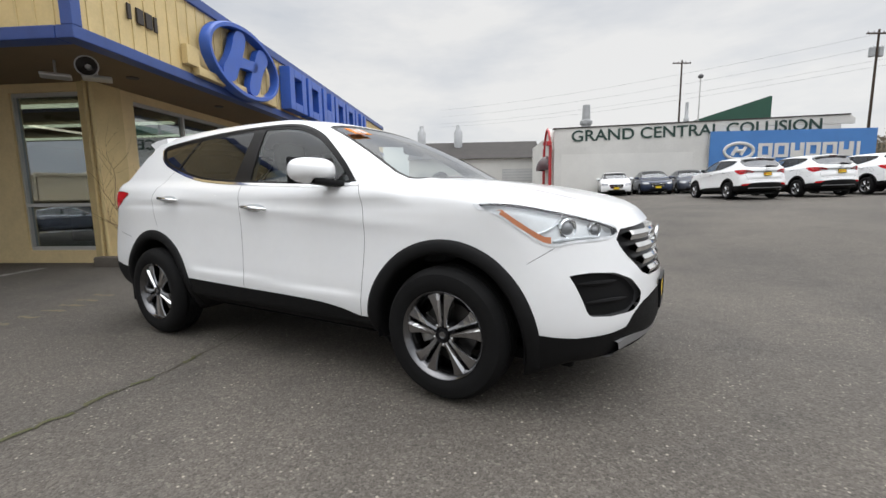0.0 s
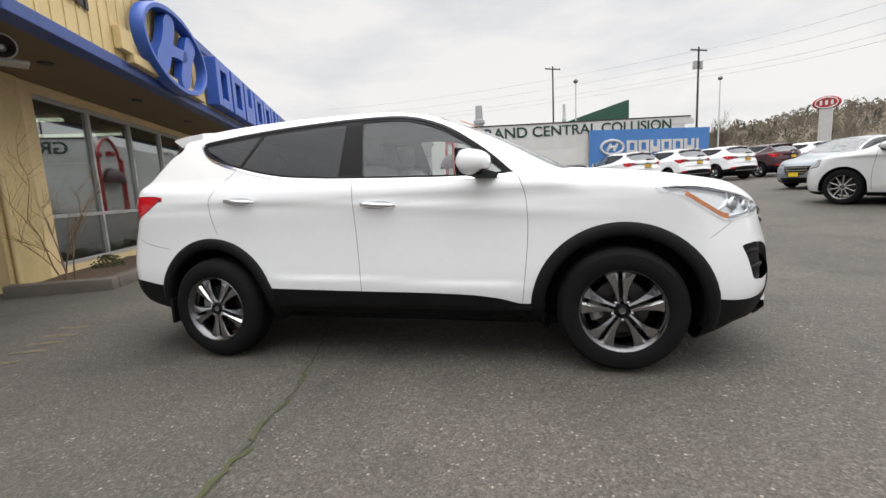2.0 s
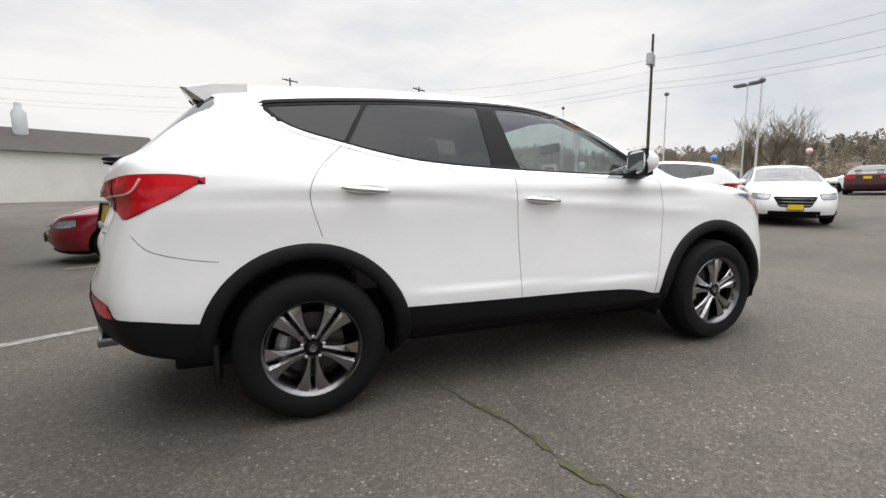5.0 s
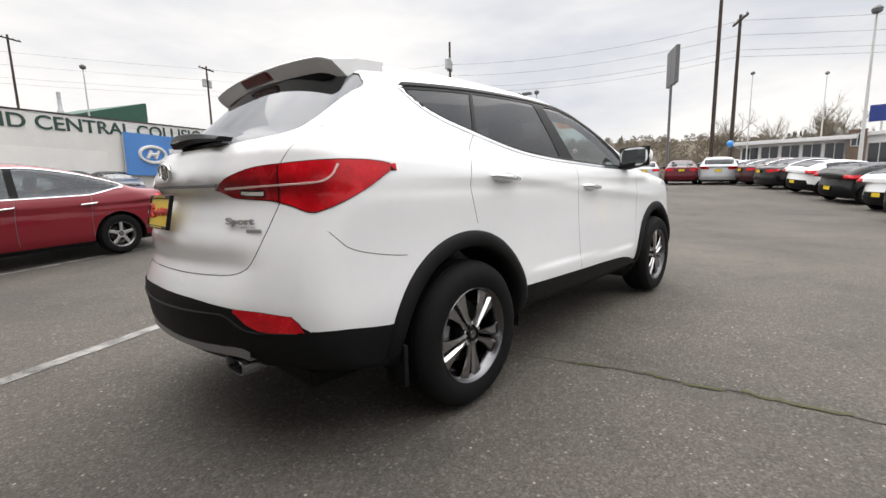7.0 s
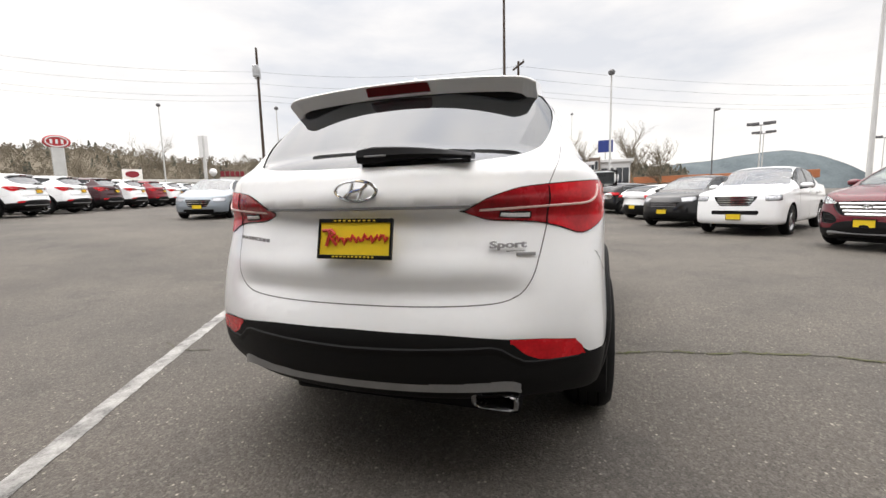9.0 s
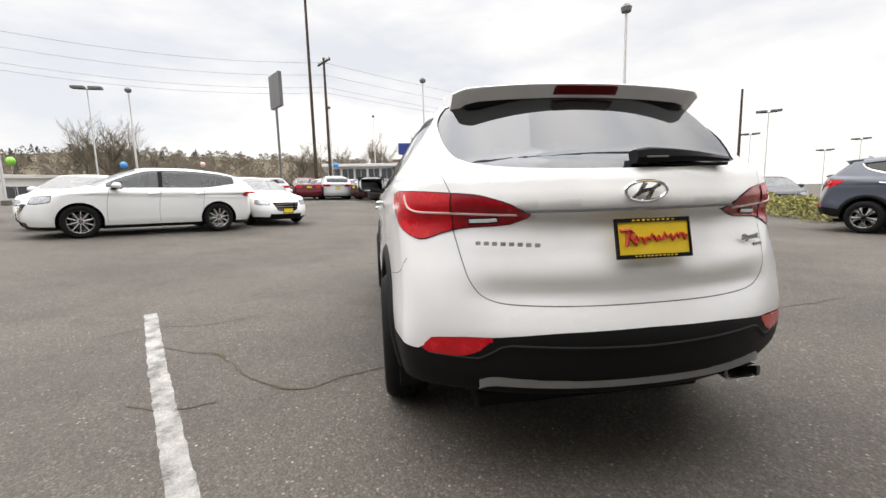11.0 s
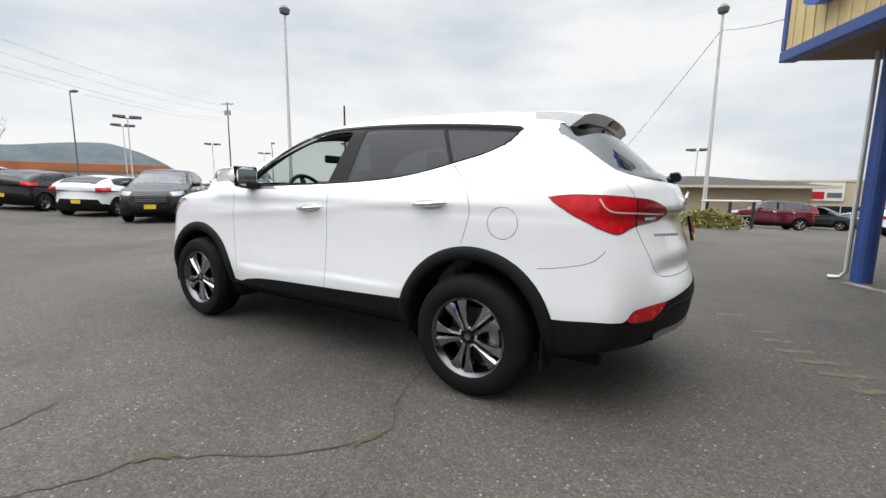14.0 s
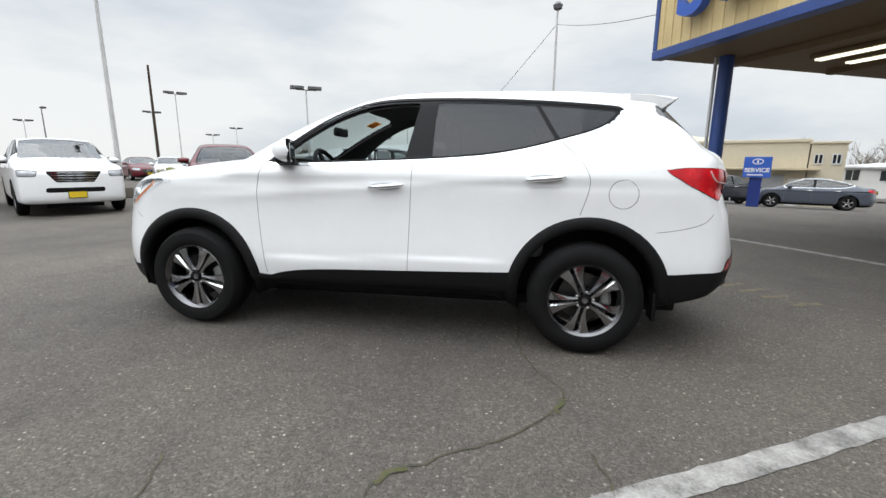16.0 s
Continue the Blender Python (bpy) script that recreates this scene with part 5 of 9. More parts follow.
    L(inv.outputs[0], addm.inputs[0])
    L(noise_tex(160, 2), addm.inputs[1])
    L(addm.outputs[0], bp.inputs["Height"])
    L(bp.outputs["Normal"], b.inputs["Normal"])
    return m


M_ASPHALT = asphalt()


def make_ground():
    xs = np.concatenate([-np.geomspace(900, 30, 14), np.linspace(-26, 40, 133), np.geomspace(46, 900, 14)])
    V, T = [], []
    for sx in xs:
        for sy in xs:
            V.append((sx, sy, ground_z(sx, sy)))
    n = len(xs)
    for i in range(n - 1):
        for j in range(n - 1):
            a = i * n + j
            T.append((a, a + n, a + n + 1, a + 1))
    me = bpy.data.meshes.new("ground")
    me.from_pydata(V, [], T)
    me.polygons.foreach_set("use_smooth", [True] * len(me.polygons))
    me.materials.append(M_ASPHALT)
    tagged(new("ground", me), "worn grey asphalt car lot with pale stone chips", "ground", kind="structure")


make_ground()
M_LINE = material("worn_white_line", (0.40, 0.39, 0.37), rough=0.8, color2=(0.09, 0.087, 0.083), scale=7, bump=0.3, bump_scale=150)
M_YLINE = material("worn_yellow_line", (0.17, 0.130, 0.060), rough=0.8, color2=(0.085, 0.080, 0.073), scale=14, bump=0.3, bump_scale=150)
M_CRACK = material("crack_dirt", (0.035, 0.032, 0.026), rough=0.95, color2=(0.085, 0.082, 0.05), scale=14)
M_MOSS = material("crack_moss", (0.060, 0.072, 0.018), rough=0.95, color2=(0.09, 0.08, 0.05), scale=30, bump=0.6, bump_scale=200)


def strip(name, pts, width, mat, label, category, wobble=0.0, lift=0.004, seed=3, kind=""):
    """A thin band laid along a line on the ground, with ragged edges."""
    rng = random.Random(seed)
    P = spline(np.array(pts, float), 1)
    Q = []
    for a, b in zip(P[:-1], P[1:]):
        k = max(2, int(np.hypot(*(b - a)) / 0.05))
        Q += [a + (b - a) * i / k for i in range(k)]
    Q.append(P[-1])
    bm = bmesh.new()
    prev = None
    for i, q in enumerate(Q):
        d = Q[min(i + 1, len(Q) - 1)] - Q[max(i - 1, 0)]
        d = d / (np.hypot(*d) + 1e-9)
        nrm = np.array((-d[1], d[0]))
        off = wobble * rng.uniform(-1, 1)
        w0, w1 = width / 2 * rng.uniform(1 - 12 * wobble, 1 + 12 * wobble), width / 2 * rng.uniform(1 - 12 * wobble, 1 + 12 * wobble)
        a, b = q + nrm * (w0 + off), q - nrm * (w1 - off)
        cur = (bm.verts.new((a[0], a[1], ground_z(*a) + lift)), bm.verts.new((b[0], b[1], ground_z(*b) + lift)))
        if prev:
            bm.faces.new((prev[0], prev[1], cur[1], cur[0]))
        prev = cur
    return tagged(part(name, bm, mat, None), label, category, kind=kind)


strip("parking_line", [(-3.6, 0.95), (-2.5, 1.52), (-2.0, 1.79), (-0.9, 2.36), (0.1, 2.86), (0.9, 3.25)], 0.112, M_LINE, "worn white painted parking line on asphalt", "line", 0.004, kind="structure")
strip("parking_line", [(-4.6, 5.15), (-2.9, 5.94), (-0.5, 7.06)], 0.09, M_LINE, "worn white painted parking line on asphalt", "line", 0.010, seed=9, kind="structure")
strip("drive_line", [(-4.1, -4.55), (-4.75, -3.55), (-5.45, -2.3), (-6.6, 0.0)], 0.15, M_LINE, "white line painted beside the canopy drive", "line", 0.003, seed=4, kind="structure")
strip("crack", [(-0.98, -0.1), (-0.72, -0.65), (-0.56, -1.12), (-0.46, -1.40), (-0.47, -1.62), (-0.37, -1.90), (-0.31, -2.35), (-0.42, -2.9), (-0.25, -3.7)], 0.0120, M_CRACK, "thin dirt-filled crack in the asphalt", "crack", 0.016, seed=6, kind="structure")
strip("crack", [(-0.98, -0.1), (-0.94, 0.90), (-1.05, 1.18), (-1.20, 1.38), (-1.13, 1.63), (-0.88, 1.86), (-0.62, 2.04), (-0.43, 2.16), (-0.34, 2.42), (-0.12, 2.75)], 0.0120, M_CRACK, "thin dirt-filled crack in the asphalt", "crack", 0.016, seed=7, kind="structure")
strip("crack", [(-1.25, 1.9), (-1.32, 2.15), (-1.2, 2.4)], 0.0120, M_CRACK, "thin dirt-filled crack in the asphalt", "crack", 0.012, seed=11, kind="structure")
strip("crack", [(0.2, 3.35), (0.45, 2.95), (0.32, 2.6), (0.5, 2.2)], 0.0105, M_CRACK, "thin dirt-filled crack in the asphalt", "crack", 0.014, seed=12, kind="structure")
for i, (a, b) in enumerate((((-0.38, -1.86), (-0.36, -2.02)), ((-0.45, -1.42), (-0.47, -1.55)), ((-0.50, 2.10), (-0.40, 2.2)), ((-1.18, 1.48), (-1.14, 1.62)), ((-0.6, -1.05), (-0.52, -1.2)), ((-0.36, -2.02), (-0.32, -2.28)), ((-0.33, -2.42), (-0.40, -2.72)), ((-0.46, -1.62), (-0.40, -1.80)))):
    strip("moss", [a, b], 0.026, M_MOSS, "green moss growing in an asphalt crack", "moss", 0.02, 0.006, seed=20 + i, kind="stuff")
# worn yellow hatching beside the drive
for i, (a, b) in enumerate((((-2.86, -1.95), (-2.62, -1.86)), ((-3.02, -1.50), (-2.86, -1.43)), ((-3.12, -1.28), (-2.92, -1.20)), ((-3.22, -1.08), (-2.98, -0.98)), ((-3.32, -0.90), (-3.06, -0.80)), ((-3.44, -0.72), (-3.18, -0.62)), ((-3.56, -0.52), (-3.3, -0.42)))):
    strip("yellow_mark", [a, b], 0.055, M_YLINE, "faded yellow paint mark on asphalt", "line", 0.02, seed=40 + i, kind="structure")
for i, (a, b) in enumerate((((-1.8, -8.6), (-2.1, -11.6)), ((0.8, -8.6), (0.6, -12.2)))):
    strip("yellow_line", [a, b], 0.10, M_YLINE, "faded yellow parking line", "line", 0.01, seed=50 + i, kind="structure")

# ---- showroom ----
M_TAN = material("tan_painted_wood", (0.64, 0.50, 0.25), rough=0.6, vary=0.10, scale=2.0, bump=0.1, bump_scale=30)
M_TANWALL = material("tan_painted_wall", (0.76, 0.60, 0.33), rough=0.65, vary=0.10, scale=1.5, bump=0.1, bump_scale=40)
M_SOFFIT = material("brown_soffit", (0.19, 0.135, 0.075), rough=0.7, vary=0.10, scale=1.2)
M_BLUE = material("blue_trim_paint", (0.035, 0.075, 0.26), rough=0.4, vary=0.12, scale=3)
M_SIGNBLUE = material("blue_sign_plastic", (0.030, 0.105, 0.47), rough=0.38, coat=0.1, vary=0.08, scale=2)
M_SIGNSIDE = material("dark_blue_sign_side", (0.012, 0.030, 0.17), rough=0.35, vary=0.08, scale=2)
M_ALU = material("aluminium_frame", (0.55, 0.55, 0.54), rough=0.4, metal=0.6, vary=0.06, scale=5)
M_STORE = glass("shop_glass", (0.62, 0.70, 0.68), 0.12, 0.02, 0.24)
M_NUM = material("dark_bronze", (0.03, 0.022, 0.018), rough=0.5)
M_LAMPTUBE = bpy.data.materials.new("fluorescent_tube")
M_LAMPTUBE.use_nodes = True
socket(M_LAMPTUBE.node_tree.nodes["Principled BSDF"], "Emission Color", (1.0, 0.93, 0.70, 1))
socket(M_LAMPTUBE.node_tree.nodes["Principled BSDF"], "Emission Strength", 1.3)
M_CONC = material("concrete_kerb", (0.125, 0.108, 0.090), rough=0.85, vary=0.18, scale=4, bump=0.3, bump_scale=80)
M_SOIL = material("planter_bark", (0.075, 0.048, 0.032), rough=0.95, color2=(0.13, 0.09, 0.06), scale=18, bump=0.8, bump_scale=90)
M_TWIG = material("bare_twig", (0.20, 0.13, 0.07), rough=0.85, vary=0.2, scale=10)
M_LEAF = material("low_shrub_leaf", (0.07, 0.085, 0.03), rough=0.7, vary=0.35, scale=6, island=0.35)
M_FLOORIN = material("showroom_floor", (0.30, 0.28, 0.25), rough=0.35, vary=0.1, scale=1)
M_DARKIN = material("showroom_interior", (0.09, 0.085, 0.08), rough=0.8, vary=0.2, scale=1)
M_STONE = material("grey_stone", (0.20, 0.19, 0.18), rough=0.9, vary=0.25, scale=9, island=0.3)

FN, FU = -3.69, 1.44           # front of the roof edge and its corner
WN, WU = -5.27, 3.32           # front wall and side wall
U_END, N_BACK = 17.9, -15.0


def lot_part(name, bm, mat, parent=None, label="", smooth=False):
    o = part(name, bm, mat, parent, label, smooth)
    if parent is None:
        o.matrix_world = LOT
    return o


def showroom():
    root = empty("showroom", LOT.copy())
    tagged(root, "tan single-storey car showroom with blue-edged roof fascia", "building", kind="structure")
    # fascia with upright battens, on the front and on the side
    bm = bmesh.new()
    box(bm, FN - 0.16, FN, FU + 0.004, U_END + 0.2, 3.10, 4.28)
    part("fascia_board", bm, M_TAN, root, "tan board fascia")
    bm = bmesh.new()
    box(bm, N_BACK, FN - 0.004, FU, FU + 0.16, 3.10, 4.28)
    part("fascia_board", bm, M_TAN, root, "tan board fascia")
    bat = bmesh.new()
    box(bat, FN - 0.006, FN + 0.014, -0.016, 0.016, 3.105, 4.275)
    first = part("batten", bat, M_TAN, root)
    first.location = (0, FU + 0.22, 0)
    for i in range(1, 70):
        o = new("batten", first.data)
        o.parent = root
        o.location = (0, FU + 0.22 + 0.235 * i, 0)
    bat = bmesh.new()
    box(bat, -0.016, 0.016, FU - 0.014, FU + 0.006, 3.105, 4.275)
    first = part("batten", bat, M_TAN, root)
    first.location = (FN - 0.22, 0, 0)
    for i in range(1, 30):
        o = new("batten", first.data)
        o.parent = root
        o.location = (FN - 0.22 - 0.235 * i, 0, 0)
    for nm, z0, z1, out in (("lower_trim", 2.97, 3.12, 0.03), ("upper_trim", 4.24, 4.40, 0.05)):
        bm = bmesh.new()
        box(bm, FN - 0.2, FN + out, FU - out, U_END + 0.24, z0, z1, 0.01)
        box(bm, N_BACK, FN - 0.21, FU - out, FU + 0.2, z0, z1, 0.01)
        part(nm, bm, M_BLUE, root, "blue painted roof trim")
    bm = bmesh.new()
    box(bm, FN - 0.12, FN + 0.034, FU - 0.034, FU + 0.10, 3.115, 4.245, 0.01)
    part("corner_trim", bm, M_BLUE, root, "blue painted corner board")
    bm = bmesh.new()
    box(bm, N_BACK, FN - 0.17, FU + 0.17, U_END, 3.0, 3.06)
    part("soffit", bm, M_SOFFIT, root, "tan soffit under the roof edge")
    for k in range(6):
        bm = bmesh.new()
        lathe(bm, [(2.985, 0.02), (2.985, 0.085), (3.0, 0.09)], "z", 18, (-4.45, 3.2 + 2.3 * k, 0))
        part("soffit_light", bm, M_NUM, root, "dark recessed soffit light", True)
    bm = bmesh.new()
    box(bm, N_BACK, FN - 0.17, FU + 0.17, U_END, 4.2, 4.26)
    part("roof", bm, M_SOFFIT, root, "flat roof deck")
    # corner camera or speaker
    spk = empty("loudspeaker")
    spk.parent = root
    spk.matrix_local = pose(-4.25, 2.2, 2.87, 0, 0, 28) @ Matrix.Scale(0.8, 4)
    for nm, prof, mat, lab in (("horn", [(0.10, 0.05), (0.0, 0.10), (-0.10, 0.165), (-0.115, 0.165), (-0.10, 0.15), (-0.02, 0.09), (0.0, 0.05)], M_NUM, "dark horn bell"), ("horn_rim", [(-0.105, 0.150), (-0.122, 0.155), (-0.125, 0.168), (-0.105, 0.172)], M_ALU, "pale horn rim"), ("driver", [(-0.075, 0.002), (-0.07, 0.03), (-0.04, 0.045), (0.02, 0.05)], M_ALU, "pale centre driver"), ("throat", [(0.09, 0.002), (0.09, 0.06), (0.22, 0.06), (0.22, 0.002)], M_SOFFIT, "")):
        bm = bmesh.new()
        lathe(bm, prof, "y", 24, closed=nm == "horn_rim")
        part(nm, bm, mat, spk, lab, True)
    bm = bmesh.new()
    tube(bm, [(0, 0.12, 0.04), (0, 0.12, 0.145)], 0.02, 8)
    part("bracket", bm, M_SOFFIT, spk)
    for ln, lu in ((-4.80, 2.25), (-4.37, 2.45)):
        bm = bmesh.new()
        box(bm, -0.17, 0.17, -0.06, 0.08, -0.03, 0.02, 0.015, pose(ln, lu, 2.80, -12, 0, 40))
        part("flood_lamp", bm, M_ALU, root, "small grey flood lamp")
        bm = bmesh.new()
        tube(bm, [(ln, lu, 2.80), (ln, lu, 3.0)], 0.015, 8)
        part("lamp_stem", bm, M_ALU, root)
    # walls with openings: (from, to) along each wall
    def wall(name, along, fixed, spans, z_top=3.0, sill=0.22, head=2.86, axis="u"):
        lo, hi = along
        edges = [lo] + [v for s in spans for v in s[:2]] + [hi]
        def slab(a, b, z0, z1, tag):
            bm = bmesh.new()
            if axis == "u":
                box(bm, fixed - 0.18, fixed, a, b, z0, z1)
            else:
                box(bm, a, b, fixed, fixed + 0.18, z0, z1)
            part(name, bm, M_TANWALL, root, tag)
        for k in range(0, len(edges), 2):
            if edges[k + 1] - edges[k] > 0.01:
                slab(edges[k], edges[k + 1], 0.0, z_top, "tan painted wall panel")
        for s in spans:
            slab(s[0], s[1], head, z_top, "tan painted lintel")
            if s[2] > 0:
                slab(s[0], s[1], 0.0, s[2], "tan painted sill wall")
            window(s, fixed, axis, head)
    def window(s, fixed, axis, head):
        a, b, z0, n, mid, door = s
        w = empty("window")
        w.parent = root
        def bar(p, q, r, t, nm="frame_bar", d=0.05, mat=M_ALU):
            bm = bmesh.new()
            if axis == "u":
                box(bm, fixed - 0.09 - d, fixed - 0.09 + d, p, q, r, t, 0.006)
            else:
                box(bm, p, q, fixed + 0.09 - d, fixed + 0.09 + d, r, t, 0.006)
            part(nm, bm, mat, w)
        bar(a, b, z0, z0 + 0.06)
        bar(a, b, head - 0.06, head)
        cols = [a + (b - a) * k / n for k in range(n + 1)]
        for c in cols:
            bar(c - 0.03, c + 0.03, z0 + 0.06, head - 0.06)
        if mid:
            for c0, c1 in zip(cols[:-1], cols[1:]):
                bar(c0 + 0.03, c1 - 0.03, mid - 0.03, mid + 0.03)
        if door:
            for c in (a + 0.16, b - 0.16, (a + b) / 2 - 0.05):
                bar(c - 0.05, c + 0.05, z0 + 0.06, 2.2, "door_stile", 0.03)
            bar(a, b, 2.2, 2.28)
        for c0, c1 in zip(cols[:-1], cols[1:]):
            bm = bmesh.new()
            if axis == "u":
                box(bm, fixed - 0.10, fixed - 0.092, c0 + 0.03, c1 - 0.03, z0 + 0.06, head - 0.06)
            else:
                box(bm, c0 + 0.03, c1 - 0.03, fixed + 0.092, fixed + 0.10, z0 + 0.06, head - 0.06)
            o = part("pane", bm, M_STORE, w)
            o.visible_shadow = False
    wall("front_wall", (WU, U_END), WN, [(4.15, 9.75, 0.20, 4, 1.0, False), (10.0, 11.75, 0.06, 2, 0, True), (12.1, 17.5, 0.25, 4, 1.1, False)])
    wall("side_wall", (N_BACK, WN - 0.18), WU, [(-14.0, -9.6, 0.22, 3, 0, False), (-8.95, -7.6, 0.2, 1, 0.95, False), (-6.78, -5.50, 0.22, 1, 1.0, False)], axis="n", sill=0.2)
    bm = bmesh.new()
    box(bm, WN - 0.22, WN + 0.06, WU - 0.06, WU + 0.5, 0.0, 2.995, 0.01)
    part("corner_post", bm, M_TAN, root, "tan corner post")
    for k in (0, 1):
        bm = bmesh.new()
        tube(bm, [(WN - 0.02 + 0.10 * k, WU - 0.12, 0.05), (WN - 0.02 + 0.10 * k, WU - 0.12, 2.99)], 0.035, 10)
        part("conduit", bm, M_TAN, root, "tan painted conduit pipe", True)
    bm = bmesh.new()
    box(bm, N_BACK, WN, U_END - 0.2, U_END, 0, 3.0)
    part("end_wall", bm, M_TANWALL, root)
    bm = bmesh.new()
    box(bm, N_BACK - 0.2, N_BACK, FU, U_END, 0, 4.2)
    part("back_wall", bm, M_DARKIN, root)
    bm = bmesh.new()
    box(bm, N_BACK, WN - 0.2, WU + 0.2, U_END - 0.21, 0.0, 0.05)
    part("showroom_floor", bm, M_FLOORIN, root, "showroom floor")
    for k in range(3):
        bm = bmesh.new()
        box(bm, -13.5, -6.5, 4.6 + 2.2 * k, 4.72 + 2.2 * k, 2.9, 2.96)
        part("ceiling_tube", bm, M_LAMPTUBE, root, "lit ceiling strip light")
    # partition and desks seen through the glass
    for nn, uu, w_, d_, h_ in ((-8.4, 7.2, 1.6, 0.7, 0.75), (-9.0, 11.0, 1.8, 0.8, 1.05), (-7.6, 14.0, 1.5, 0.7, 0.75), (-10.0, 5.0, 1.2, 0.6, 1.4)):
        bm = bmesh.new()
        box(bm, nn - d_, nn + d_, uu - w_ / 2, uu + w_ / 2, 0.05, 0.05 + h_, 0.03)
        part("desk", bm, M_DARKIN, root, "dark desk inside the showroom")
    return root


showroom()


def sign_emblem():
    """The large oval emblem, an upright ring with a slanted double-stemmed shape."""
    root = empty("emblem_sign", LOT.copy())
    tagged(root, "large blue oval emblem sign standing off the fascia", "sign")
    cu, cz, ru, rz = 4.98, 3.66, 1.28, 0.66
    n = 56
    bm = bmesh.new()
    rings = []
    for i in range(n):
        t = 2 * math.pi * i / n
        c, s = math.cos(t), math.sin(t)
        ring = []
        for k, dn in ((1.0, 0.02), (1.0, 0.17), (0.975, 0.20), (0.875, 0.20), (0.85, 0.17), (0.85, 0.02)):
            ring.append(bm.verts.new((FN + dn + 0.05, cu + ru * c * (1 - (1 - k) * rz / ru * 0.9), cz + rz * s * k)))
        rings.append(ring)
    for i in range(n):
        r0, r1 = rings[i], rings[(i + 1) % n]
        for k in range(6):
            bm.faces.new((r0[k], r0[(k + 1) % 6], r1[(k + 1) % 6], r1[k]))
    bmesh.ops.recalc_face_normals(bm, faces=bm.faces)
    part("emblem_ring", bm, M_SIGNBLUE, root, "blue oval ring", True)
    for name, pts in (("emblem_stem", [(-0.74, -0.42), (-0.40, -0.62), (-0.20, -0.10), (0.05, 0.66), (-0.30, 0.66), (-0.44, 0.06)]), ("emblem_stem", [(0.74, 0.42), (0.40, 0.62), (0.20, 0.10), (-0.05, -0.66), (0.30, -0.66), (0.44, -0.06)]),
                      ("emblem_bar", [(-0.34, -0.20), (0.0, -0.10), (0.30, -0.12), (0.34, 0.20), (0.0, 0.10), (-0.30, 0.12)])):
        bm = bmesh.new()
        prism(bm, rounded([(a * ru, b * rz * 1.25) for a, b in pts], 2).tolist(), 0.13, Matrix(((0, 0, 1, FN + 0.08), (1, 0, 0, cu), (0, 1, 0, cz), (0, 0, 0, 1))))
        bmesh.ops.recalc_face_normals(bm, faces=bm.faces)
        part(name, bm, M_SIGNBLUE, root, "blue slanted emblem stroke", True)
    bm = bmesh.new()
    box(bm, FN + 0.02, FN + 0.14, 3.55, 6.3, 3.10, 3.24, 0.01)
    box(bm, FN + 0.02, FN + 0.12, 3.3, 3.62, 3.22, 3.52, 0.01)
    part("sign_bracket", bm, M_TAN, root, "tan mounting box")


sign_emblem()
# the maker's name along the fascia, as plain upright shapes instead of letters
FRAME = [(0, 0, 0.27, 1), (0.73, 0, 1, 1), (0.27, 0, 0.73, 0.2), (0.27, 0.8, 0.73, 1)]
PAIR = [(0, 0, 0.30, 1), (0.70, 0, 1, 1), (0.30, 0.0, 0.70, 0.45)]
STROKES = {"a": FRAME, "b": FRAME, "c": PAIR, "d": FRAME, "e": FRAME, "f": PAIR, "g": [(0.2, 0, 0.8, 1)]}


def block_letter(root, kind, u, w, z, h, n0, depth, mat, slant=0.0):
    bm = bmesh.new()
    for a0, b0, a1, b1 in STROKES[kind]:
        box(bm, n0, n0 + depth, u + a0 * w, u + a1 * w, z + b0 * h, z + b1 * h, 0.012)
    part("letter_block", bm, mat, root, "plain blue block shape")


lettering = empty("fascia_lettering", LOT.copy())
tagged(lettering, "row of plain blue block shapes along the fascia", "sign")
uu = 6.75
for k, w in zip("abcdefg", (0.98, 0.98, 0.95, 1.0, 0.98, 0.98, 0.42)):
    block_letter(lettering, k, uu, w, 3.16, 0.98, FN + 0.03, 0.26, M_SIGNBLUE)
    uu += w + 0.14
numerals = empty("number_bars", LOT.copy())
tagged(numerals, "four dark number bars fixed to the fascia", "sign")
for i, w in enumerate((0.06, 0.12, 0.12, 0.06)):
    bm = bmesh.new()
    box(bm, FN + 0.012, FN + 0.04, 2.26 + 0.16 * i, 2.26 + 0.16 * i + w, 3.50 - 0.004 * i, 3.70, 0.006)
    part("number_bar", bm, M_NUM, numerals)


M_YKERB = material("yellow_kerb_paint", (0.42, 0.30, 0.06), rough=0.7, vary=0.2, scale=5, bump=0.2, bump_scale=80)


# planter in front of the wall
def planter():
    root = empty("planter", LOT.copy())
    tagged(root, "kerbed planting bed with bark and low plants by the wall", "planter")
    bm = bmesh.new()
    box(bm, -4.10, -3.93, 3.08, 9.9, -0.05, 0.16, 0.03)
    part("kerb", bm, M_CONC, root, "low concrete kerb", True)
    bm = bmesh.new()
    box(bm, WN + 0.05, -3.93, 2.90, 3.07, -0.05, 0.16, 0.03)
    part("kerb", bm, M_CONC, root, "low concrete kerb", True)
    bm = bmesh.new()
    rows = []
    for i in range(40):
        rows.append([bm.verts.new((WN + 0.01 + j * 0.165, 3.08 + i * 0.172, 0.10 + 0.05 * noise.noise(Vector((i * 0.5, j * 0.6, 1.0))))) for j in range(8)])
    for r0, r1 in zip(rows[:-1], rows[1:]):
        for j in range(7):
            bm.faces.new((r0[j], r0[j + 1], r1[j + 1], r1[j]))
    part("bark", bm, M_SOIL, root, "dark red-brown bark", True)
    bm = bmesh.new()
    box(bm, WN + 0.01, -4.02, 9.9, 12.0, 0.0, 0.14, 0.02)
    part("door_step", bm, M_YKERB, root, "yellow painted door step")
    return root


planter()


